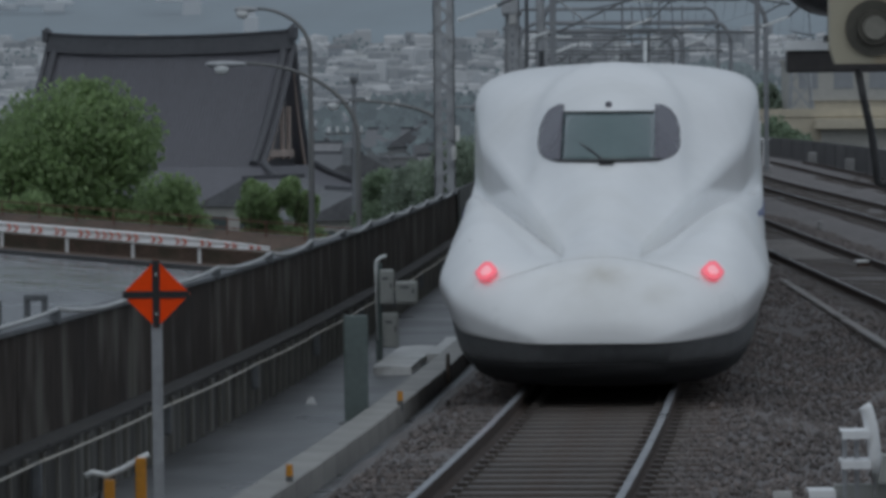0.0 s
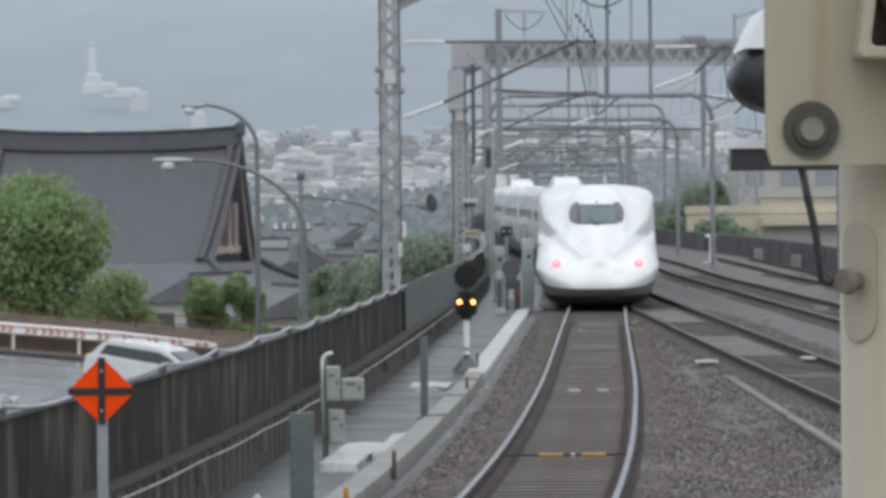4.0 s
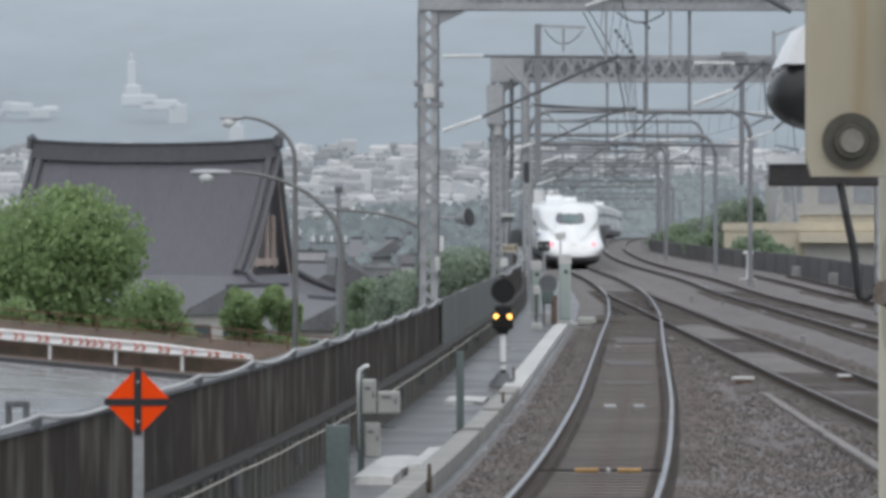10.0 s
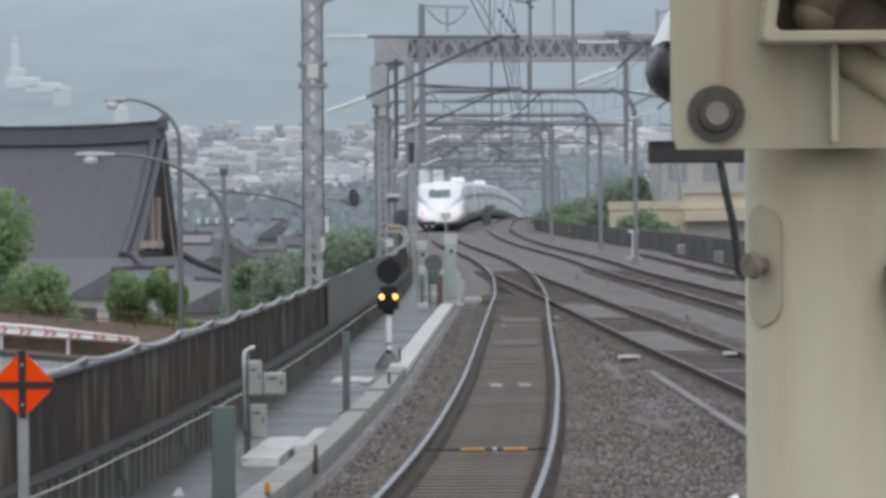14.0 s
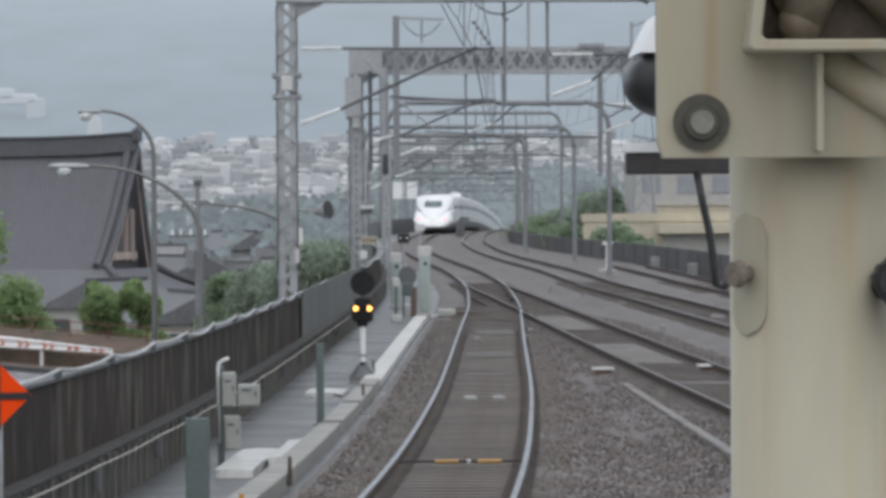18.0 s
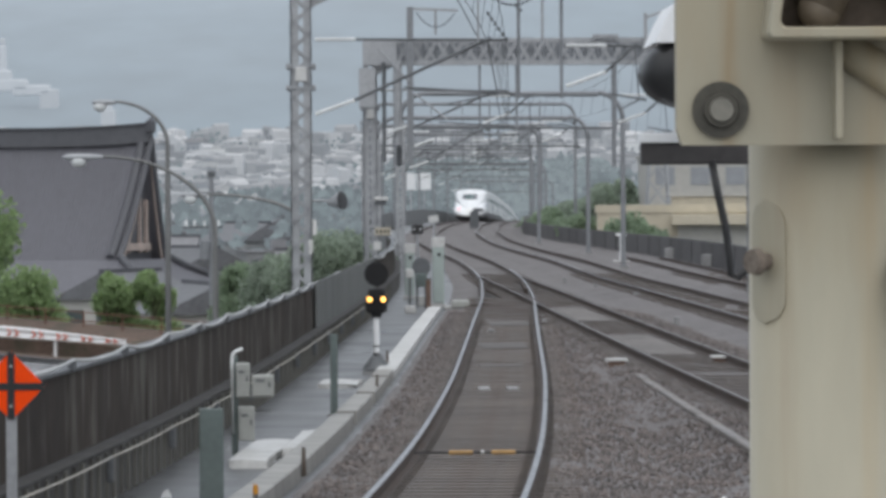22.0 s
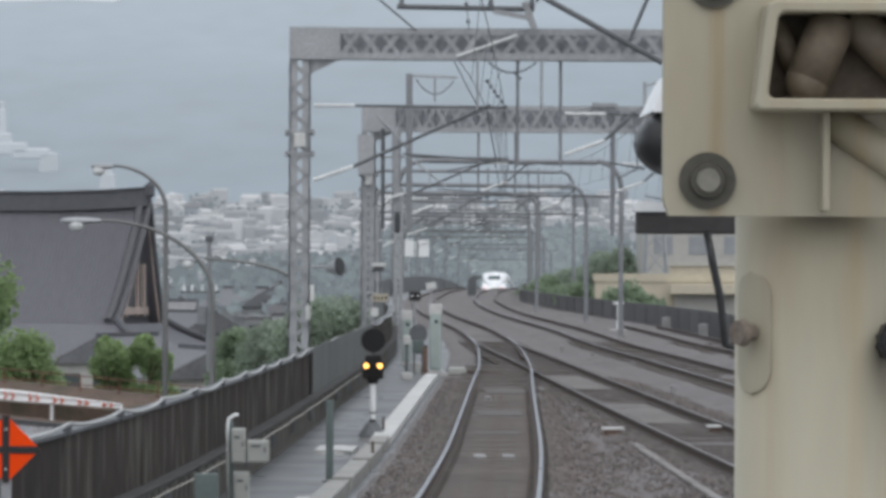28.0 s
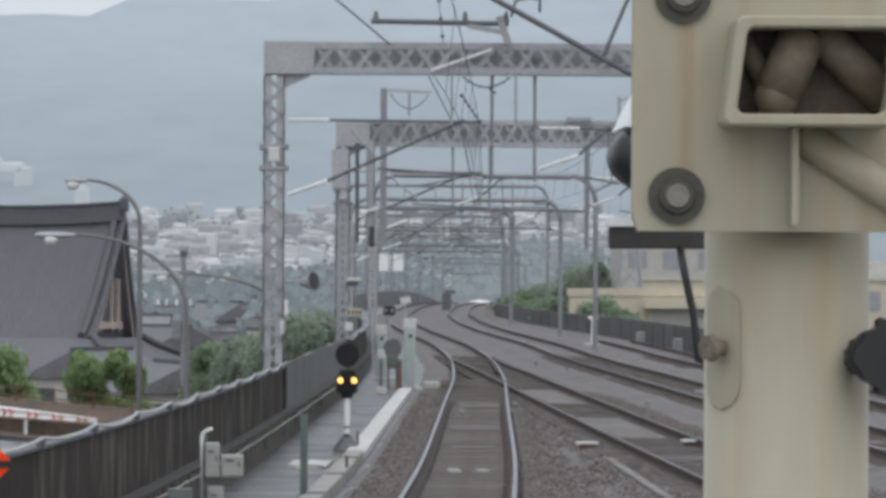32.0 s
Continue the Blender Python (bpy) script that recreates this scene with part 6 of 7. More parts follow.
house(-6.4, 268, -8.2, 6.0, 8, 5.0, M_PLASTER, M_DARKROOF, "gable", 2, 3, 14, "pale house with a dark tiled gable roof")
house(-11.2, 290, -8.2, 6.0, 7, 5.4, M_PLASTER, M_DARKROOF, "gable", 2, 3, -24, "pale house with a dark tiled gable roof")
house(-1.2, 284, -8.2, 5.0, 7, 4.6, M_CREAMWALL, M_DARKROOF, "gable", 2, 3, 28, "cream house with a dark tiled roof")
r_h = random.Random(21)
for k in range(34):
    y = 320 + 480 * (k / 34) + r_h.uniform(-8, 8)
    x = y * r_h.uniform(-0.052, 0.004)
    if abs(x - track_b(y)) < 9:
        continue
    w, h = r_h.uniform(4.5, 7.5), r_h.uniform(4.2, 5.4) + (y - 320) * 0.009
    house(x, y, -8.2, w, r_h.uniform(6, 8), h, (M_PLASTER, M_CREAMWALL, M_GREYWALL)[k % 3], (M_DARKROOF, M_TOWNROOF)[k % 2], ("gable", "side", "gable", "flat")[k % 4], 2, 3, r_h.uniform(-40, 40),
          ("pale plaster town house with a dark tiled roof", "cream town house with a grey roof", "grey town house with a dark roof")[k % 3], "house")
# cream buildings beyond the east wall
low = thing("cream_building", pose(22.7, 297, -8.2, 0, 0, -3), "low cream concrete building with a flat roof and a canopy", "building", "houses of the town")
part("wall", box(B(), (0, 3, 5.2), (10.6, 6, 10.4)), M_CREAMWALL, low)
part("parapet", box(B(), (0, 3, 10.65), (10.8, 6.2, 0.5)), M_CREAMWALL, low)
part("canopy", box(B(), (2.6, -1.2, 9.95), (6.6, 2.6, 0.62), bevel=0.04), M_CREAMWALL, low)
part("lower_wall", box(B(), (2.7, -0.7, 4.8), (6.0, 1.4, 9.6)), M_PLASTER, low)
for x in (-3.6, -1.6):
    part("window", box(B(), (x, -0.03, 8.9), (0.9, 0.1, 0.7)), M_WEB, low)
house(33.0, 310, -8.2, 20, 10, 11.4, M_CREAMWALL, M_PLASTER, "flat", 4, 9, -4, "long cream concrete building with a flat roof", "cream_building", M_WEB)
house(28.5, 345, -8.2, 10, 10, 14.2, M_PLASTER, M_PLASTER, "flat", 5, 4, 0, "pale concrete apartment block with a flat roof", "apartment_block", M_WEB)
house(37.0, 350, -8.2, 9, 10, 16.0, M_CREAMWALL, M_PLASTER, "flat", 5, 4, 0, "pale concrete apartment block with a flat roof", "apartment_block", M_WEB)

# lattice mast behind the east wall
mast = thing("lattice_mast", (23.5, 330, -8.2), "pale lattice steel mast behind buildings", "mast")
for sx in (-1, 1):
    for sy in (-1, 1):
        part("leg", bar(B(), (sx * 1.4, sy * 1.4, 0), (sx * 0.5, sy * 0.5, 15), 0.12, 0.12), M_GALV, mast)
for k in range(8):
    z, s0, s1 = 1.8 * k, 1.4 - 0.9 * 1.8 * k / 15, 1.4 - 0.9 * 1.8 * (k + 1) / 15
    for sy in (-1, 1):
        for sx in (-1, 1):
            part("brace", bar(B(), (-sx * s0, sy * s0, z), (sx * s1, sy * s1, z + 1.8), 0.07, 0.07), M_GALV, mast)

# ---- far town on the slope, and the hills: rain haze is added as emission ----
# blue-grey emission stands in for rain haze over a distant surface
def haze_mat(name, colour, var=0.12, scale=0.01, fine=0.05, haze_glow=0.35, stretch=(1, 1, 1)):
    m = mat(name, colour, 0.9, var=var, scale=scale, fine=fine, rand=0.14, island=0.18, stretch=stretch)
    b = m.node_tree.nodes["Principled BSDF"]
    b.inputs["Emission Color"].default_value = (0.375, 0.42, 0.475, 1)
    b.inputs["Emission Strength"].default_value = haze_glow
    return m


M_HILL = haze_mat("hill_in_rain", (0.07, 0.095, 0.11), 0.3, 0.004, 0.03, 0.62, (1, 0.08, 3))
# cloud and haze on the upper slopes are painted as emission, stronger towards the ridge
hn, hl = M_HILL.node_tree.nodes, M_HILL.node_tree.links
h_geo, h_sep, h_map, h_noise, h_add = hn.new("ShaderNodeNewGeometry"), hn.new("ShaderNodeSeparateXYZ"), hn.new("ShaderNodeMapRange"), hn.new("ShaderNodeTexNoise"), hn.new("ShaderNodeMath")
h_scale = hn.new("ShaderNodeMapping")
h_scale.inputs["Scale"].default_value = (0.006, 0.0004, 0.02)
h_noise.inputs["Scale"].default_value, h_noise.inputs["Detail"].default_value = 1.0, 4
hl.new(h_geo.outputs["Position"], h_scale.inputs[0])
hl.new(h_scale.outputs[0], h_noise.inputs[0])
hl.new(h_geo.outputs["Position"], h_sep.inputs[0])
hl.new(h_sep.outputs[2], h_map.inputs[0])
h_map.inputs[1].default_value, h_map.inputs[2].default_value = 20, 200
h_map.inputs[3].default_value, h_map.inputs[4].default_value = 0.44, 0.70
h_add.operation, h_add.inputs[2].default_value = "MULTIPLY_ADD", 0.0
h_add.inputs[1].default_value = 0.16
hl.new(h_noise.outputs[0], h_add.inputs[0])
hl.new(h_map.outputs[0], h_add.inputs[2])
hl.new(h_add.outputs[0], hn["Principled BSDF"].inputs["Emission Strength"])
# walls, roofs, windows and woods of the far town, each with haze as emission
M_FARBLOCK = haze_mat("far_pale_block", (0.31, 0.305, 0.295), haze_glow=0.32)
M_FARBLOCK2 = haze_mat("far_grey_block", (0.17, 0.175, 0.185), haze_glow=0.3)
M_FARWHITE = haze_mat("far_white_wall", (0.44, 0.435, 0.42), haze_glow=0.34)
M_FARROOF = haze_mat("far_roof", (0.10, 0.095, 0.095), haze_glow=0.3)
M_FARWIN = haze_mat("far_window", (0.10, 0.11, 0.12), haze_glow=0.28)
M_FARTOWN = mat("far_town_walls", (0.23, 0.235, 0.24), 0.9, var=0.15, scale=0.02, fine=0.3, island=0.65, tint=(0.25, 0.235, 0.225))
# the town walls get the same blue-grey haze emission
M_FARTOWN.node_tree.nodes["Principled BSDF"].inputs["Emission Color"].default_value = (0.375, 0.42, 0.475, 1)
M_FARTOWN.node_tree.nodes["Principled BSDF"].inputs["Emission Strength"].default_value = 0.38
M_FARWOOD = haze_mat("far_wood", (0.06, 0.085, 0.08), 0.3, 0.05, 0.4, 0.36)
M_FARRISE = haze_mat("wooded_rise_leaves", (0.075, 0.10, 0.09), 0.25, 0.05, 0.4, 0.43)
M_STATUE = haze_mat("far_white_tower", (0.33, 0.34, 0.35), haze_glow=0.44)

verts, faces = [], []
nx, ny = 90, 26
for j in range(ny):
    for i in range(nx):
        x = -1500 + 3300 * i / (nx - 1)
        y = 1050 + 2900 * j / (ny - 1)
        f = (y - 1050) / 2900
        ridge = 0.5 + 0.5 * math.sin(x * 0.0052 + 0.6) * 0.35 + 0.25 * noise.noise((x * 0.003, y * 0.002, 1)) + 0.1 * noise.noise((x * 0.011, y * 0.006, 2))
        z = -8 + 10 * f + 512 * max(0, f - 0.42) ** 1.25 * (0.62 + 0.55 * ridge) + 8 * noise.noise((x * 0.02, y * 0.02, 5)) * f
        verts.append((x, y, z))
for j in range(ny - 1):
    for i in range(nx - 1):
        a = j * nx + i
        faces.append((a, a + 1, a + nx + 1, a + nx))
tagged(raw("hills", verts, faces, M_HILL, smooth=True), "blue-grey wooded hills behind the town, glowing with painted rain haze", "hills", kind="structure")


r = random.Random(8)


def far_top(y):
    """Height of the town's roofs: the slope climbs away from the line."""
    return 2.75 - y * (62 - 190 * (y - 900) / 1500 + r.uniform(-24, 24)) / 8500


# the buildings of the far town that can be told apart, each with its roof and windows
far_shapes = {}
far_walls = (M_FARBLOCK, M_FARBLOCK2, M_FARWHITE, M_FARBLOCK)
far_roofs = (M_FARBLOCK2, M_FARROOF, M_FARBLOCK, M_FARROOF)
for k in range(290):
    y = 900 + 1350 * r.random()
    x = y * r.uniform(-0.1, 0.084)
    if y < 1250 and abs(x - track_b(y)) < 22:
        continue
    top_z = far_top(y)
    key = (r.randrange(3), r.randrange(2), r.randrange(4))
    ww, hh = (5.5, 7.5, 10.0)[key[0]], (4.5, 7.0)[key[1]]
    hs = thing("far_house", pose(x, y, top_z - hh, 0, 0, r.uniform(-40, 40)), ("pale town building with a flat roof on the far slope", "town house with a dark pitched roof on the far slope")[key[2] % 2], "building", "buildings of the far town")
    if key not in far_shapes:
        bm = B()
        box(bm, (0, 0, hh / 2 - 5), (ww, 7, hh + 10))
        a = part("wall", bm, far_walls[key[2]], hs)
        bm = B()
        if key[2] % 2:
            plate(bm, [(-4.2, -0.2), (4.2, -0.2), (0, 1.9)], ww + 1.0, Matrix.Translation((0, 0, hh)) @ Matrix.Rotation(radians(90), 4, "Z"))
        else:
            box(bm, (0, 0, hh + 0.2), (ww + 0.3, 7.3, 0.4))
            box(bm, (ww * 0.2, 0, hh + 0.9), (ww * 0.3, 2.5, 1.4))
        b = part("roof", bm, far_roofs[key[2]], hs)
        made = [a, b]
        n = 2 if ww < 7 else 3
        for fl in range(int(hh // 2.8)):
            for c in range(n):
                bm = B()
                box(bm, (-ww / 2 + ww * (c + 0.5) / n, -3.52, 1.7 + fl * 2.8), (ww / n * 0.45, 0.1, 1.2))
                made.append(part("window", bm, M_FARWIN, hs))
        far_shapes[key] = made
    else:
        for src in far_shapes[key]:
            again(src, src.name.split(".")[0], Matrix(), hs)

# the rest of it, too far to tell apart
verts, faces = [], []
for k in range(2600):
    y = 900 + 1500 * r.random()
    x = y * r.uniform(-0.105, 0.09)
    if y < 1250 and abs(x - track_b(y)) < 22:
        continue
    z1 = far_top(y) - 1.0
    w, d, h = 2.2 + 3.2 * r.random(), 4.0, 14.0
    a = r.uniform(-0.7, 0.7)
    b = len(verts)
    for zz in (z1 - h, z1):
        for cx, cy in ((-1, -1), (1, -1), (1, 1), (-1, 1)):
            verts.append((x + cx * w * math.cos(a) - cy * d * math.sin(a), y + cx * w * math.sin(a) + cy * d * math.cos(a), zz))
    for cx in (-1, 1):
        verts.append((x + cx * w * math.cos(a), y + cx * w * math.sin(a), z1 + 1.6 * r.random()))
    faces += [(b, b + 1, b + 5, b + 4), (b + 1, b + 2, b + 6, b + 9, b + 5), (b + 2, b + 3, b + 7, b + 6), (b + 3, b, b + 4, b + 8, b + 7), (b + 4, b + 5, b + 9, b + 8), (b + 6, b + 7, b + 8, b + 9)]
tagged(raw("far_town", verts, faces, M_FARTOWN), "pale crowded buildings of the far town, rain haze as glow", "town", kind="stuff")

# dark woods in front of the far town
verts, faces = [], []
for k in range(22000):
    y = 560 + 1800 * r.random()
    x = r.uniform(-0.1, 0.1) * y
    if abs(x - track_b(y)) < 11:
        continue
    z = -8 + 4.5 * r.random() + (y - 560) * 0.006 * r.random()
    if y > 900:
        z = far_top(y) - 3.5 + 3.5 * r.random()
        if math.sin(x * 0.09) + math.sin(y * 0.021 + x * 0.03) < 0.6:
            continue
    s = 1.6 if y > 900 else 0.85
    b = len(verts)
    q = Euler((r.random() * 6.3, r.random() * 6.3, r.random() * 6.3)).to_matrix()
    for c in ((-0.5, -0.4, 0), (0.2, -0.5, 0.2), (0.6, 0, 0), (0.2, 0.5, 0.2), (-0.5, 0.4, 0)):
        verts.append(Vector((x, y, z)) + q @ (Vector(c) * s))
    faces.append((b, b + 1, b + 2, b + 3, b + 4))
for k in range(9000):
    y = 480 + 560 * r.random()
    side = r.choice((-1, 1))
    x = track_b(y) + side * (8 + 34 * r.random()) + (3.5 if side > 0 else -2)
    top = (2.2 if side < 0 else 4.2) + 1.8 * math.sin(y * 0.05 + side) + 0.006 * (y - 480)
    z = top - 9 * r.random()
    b = len(verts)
    q = Euler((r.random() * 6.3, r.random() * 6.3, r.random() * 6.3)).to_matrix()
    for c in ((-0.5, -0.4, 0), (0.2, -0.5, 0.2), (0.6, 0, 0), (0.2, 0.5, 0.2), (-0.5, 0.4, 0)):
        verts.append(Vector((x, y, z)) + q @ (Vector(c) * 1.2))
    faces.append((b, b + 1, b + 2, b + 3, b + 4))
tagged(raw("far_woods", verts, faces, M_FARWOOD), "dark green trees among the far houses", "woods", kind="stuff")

# wooded rise behind the end of the line
verts, faces = [], []
nx, ny = 44, 16
for j in range(ny):
    for i in range(nx):
        x, y = 4 + 78 * i / (nx - 1), 1062 + 90 * j / (ny - 1)
        f = ease(j / 9) * (0.35 + 0.65 * ease(i / 9) * ease((nx - 1 - i) / 9))
        verts.append((x, y, -9 + 20.5 * f + 1.6 * noise.noise((x * 0.16, y * 0.1, 4)) + 0.9 * noise.noise((x * 0.45, y * 0.3, 9))))
for j in range(ny - 1):
    for i in range(nx - 1):
        a = j * nx + i
        faces.append((a, a + 1, a + nx + 1, a + nx))
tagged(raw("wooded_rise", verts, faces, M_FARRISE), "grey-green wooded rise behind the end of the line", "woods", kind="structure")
grid_pts, verts, faces = verts, [], []
for k in range(5200):
    p = Vector(grid_pts[r.randrange(len(grid_pts))]) + Vector((r.uniform(-1.2, 1.2), r.uniform(-3, 3), r.uniform(-0.6, 1.3)))
    b = len(verts)
    q = Euler((r.random() * 6.3, r.random() * 6.3, r.random() * 6.3)).to_matrix()
    for c in ((-0.5, -0.4, 0), (0.2, -0.5, 0.2), (0.6, 0, 0), (0.2, 0.5, 0.2), (-0.5, 0.4, 0)):
        verts.append(p + q @ (Vector(c) * 1.5))
    faces.append((b, b + 1, b + 2, b + 3, b + 4))
tagged(raw("rise_leaves", verts, faces, M_FARRISE), "grey-green leaves of the wooded rise, rain haze as glow", "woods", kind="stuff")

# white hall and tall white tower on the hillside
tower = thing("hillside_tower", (-97.5 * 1.93, 2900, 2.75 - 2.75 * 1.93 + 4.2), "white tower and low white hall on the hillside, rain haze as glow", "tower")
blocks = [((0.0, 0, 46.0), (2.6, 3, 10.5)), ((0.0, 0, 52.2), (1.9, 2.4, 2.6)), ((0.5, 0, 41.5), (5, 5, 4)), ((2.5, 0, 38.5), (11, 6, 4)), ((9, 0, 37.0), (12, 6, 3.6)), ((14.5, 0, 34.0), (6, 6, 7)), ((15.5, 0, 29.5), (3.5, 6, 5))]
for k in range(11):
    blocks.append(((-70 + 4.4 * k + r.random() * 2, r.random() * 6, 35.8 + 1.2 * math.sin(k * 1.9) - 0.02 * k), (4 + 3 * r.random(), 6, 2 + 2 * r.random())))
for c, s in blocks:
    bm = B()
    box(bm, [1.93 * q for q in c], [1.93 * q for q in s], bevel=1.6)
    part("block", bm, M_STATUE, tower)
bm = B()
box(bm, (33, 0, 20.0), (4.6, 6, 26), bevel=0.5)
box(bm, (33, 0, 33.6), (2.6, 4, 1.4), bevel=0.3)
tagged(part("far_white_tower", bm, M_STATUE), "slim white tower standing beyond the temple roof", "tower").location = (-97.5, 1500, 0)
# white boards far along the line
bill = thing("white_board", (12.75, 600, -8), "two white boards on posts beyond the viaduct", "board")
for x, w in ((-0.9, 1.25), (0.75, 1.7)):
    bm = B()
    box(bm, (x, 0, 13.7), (w, 0.1, 2.1), bevel=0.03)
    part("panel", bm, M_WHITEPAINT, bill)
    bm = B()
    rod(bm, (x, 0.12, 0), (x, 0.12, 14), 0.1)
    part("post", bm, M_GALV, bill)



# ---- the train ----
# half sections of the nose: metres from the tip, then (x, z) of sill, side, wing top, valley, shoulder, crest
NOSE = {
    0.0: ((0.98, 0.50), (1.04, 0.70), (0.86, 0.90), (0.42, 1.00), (0.36, 1.01), (0.0, 1.05)),
    0.7: ((1.38, 0.59), (1.48, 0.96), (1.14, 1.25), (0.42, 1.30), (0.34, 1.31), (0.0, 1.35)),
    1.9: ((1.57, 0.73), (1.66, 1.12), (1.24, 1.64), (0.40, 1.28), (0.40, 1.42), (0.0, 1.63)),
    3.6: ((1.63, 0.80), (1.70, 1.20), (1.34, 1.80), (0.68, 1.42), (0.72, 1.69), (0.0, 2.12)),
    5.4: ((1.65, 0.82), (1.70, 1.28), (1.48, 1.84), (1.03, 1.58), (1.12, 2.05), (0.0, 2.84)),
    7.2: ((1.66, 0.82), (1.70, 1.36), (1.64, 1.80), (1.42, 1.70), (1.50, 2.44), (0.0, 3.23)),
    9.0: ((1.66, 0.82), (1.70, 1.4), (1.70, 1.78), (1.66, 1.95), (1.65, 2.84), (0.0, 3.34)),
    10.5: ((1.66, 0.82), (1.70, 1.4), (1.71, 1.76), (1.70, 2.15), (1.67, 2.93), (0.0, 3.36)),
}
STEPS = sorted(NOSE)
FINE = np.arange(-1.5, 12.0, 0.05)
RAW = np.array([NOSE[s] for s in STEPS])
KERN = np.hanning(19) / np.hanning(19).sum()
TABLE = np.zeros((len(FINE), 6, 2))
for i in range(6):
    for k in (0, 1):
        raw_line = np.interp(FINE, STEPS, RAW[:, i, k])
        TABLE[:, i, k] = np.where((FINE > 0.6) & (FINE < 11), np.convolve(raw_line, KERN, "same"), raw_line)


def cubic(p0, p1, p2, p3, t):
    return p0 * (1 - t) ** 3 + 3 * p1 * t * (1 - t) ** 2 + 3 * p2 * t * t * (1 - t) + p3 * t ** 3


@lru_cache(maxsize=None)
def section(s):
    """The half section at s, from sill to crest: the wing below, a crease, and the cab above it."""
    p = [np.array([np.interp(s, FINE, TABLE[:, i, k]) for k in (0, 1)]) for i in range(6)]
    out = []
    ctrl = [2 * p[0] - p[1], p[0], p[1], p[2], p[3], p[3] + (p[3] - p[2]) * 0.6]
    for i in range(1, 4):
        a, b, c, d = ctrl[i - 1:i + 3]
        for k in range(6):
            t = k / 6
            out.append(0.5 * (2 * b + (c - a) * t + (2 * a - 5 * b + 4 * c - d) * t * t + (3 * b - a - 3 * c + d) * t ** 3))
    for k in range(4):
        out.append(p[3] + (p[4] - p[3]) * k / 4)
    rise_to = p[5][1] - p[4][1]
    up = ease((s - 5.2) / 3.6)
    k1 = p[4] + np.array([-0.34 * (1 - up) * p[4][0] - 0.01, rise_to * (0.24 + 0.38 * up)])
    k2 = np.array([p[4][0] * (0.5 + 0.37 * up), p[5][1] - 0.02])
    for k in range(15):
        q = cubic(p[4], k1, k2, p[5], k / 14)
        # the cab's hood swells over the windscreen
        swell = 0.11 * ease((0.88 - abs(q[0])) / 0.12) * ease((s - 3.6) / 1.6) * ease((7.7 - 1.6 * abs(q[0]) ** 2 - s) / 0.4)
        out.append(q + np.array([0, swell]))
    return out


def ring_at(s, y):
    half = section(s)
    return [(p[0], y, p[1]) for p in half] + [(-p[0], y, p[1]) for p in half[-2::-1]]


SKIN_S = [k * 0.07 for k in range(151)]


@lru_cache(maxsize=None)
def skin_y(x, z):
    """How far behind the tip the nose reaches the height z at the side x."""
    zz = []
    for s in SKIN_S:
        half = section(s)[8:]
        zz.append(np.interp(abs(x), [p[0] for p in half][::-1], [p[1] for p in half][::-1]))
    return float(np.interp(z, np.maximum.accumulate(zz), SKIN_S))


def patch(name, zs, span, n, material, parent, lift, label=""):
    """A thin piece that lies on the nose: span(z) gives its two sides at each height."""
    bm = B()
    grid = []
    for z in zs:
        a, b = span(z)
        grid.append([bm.verts.new((x, skin_y(round(x, 3), round(z, 3)) - lift, z + lift * 0.5)) for x in np.linspace(a, b, n)])
    for a, b in zip(grid, grid[1:]):
        for i in range(n - 1):
            bm.faces.new((a[i], a[i + 1], b[i + 1], b[i]))
    ob = part(name, bm, material, parent, label, smooth=True)
    ob.modifiers.new("thickness", "SOLIDIFY").thickness = 0.012
    return ob


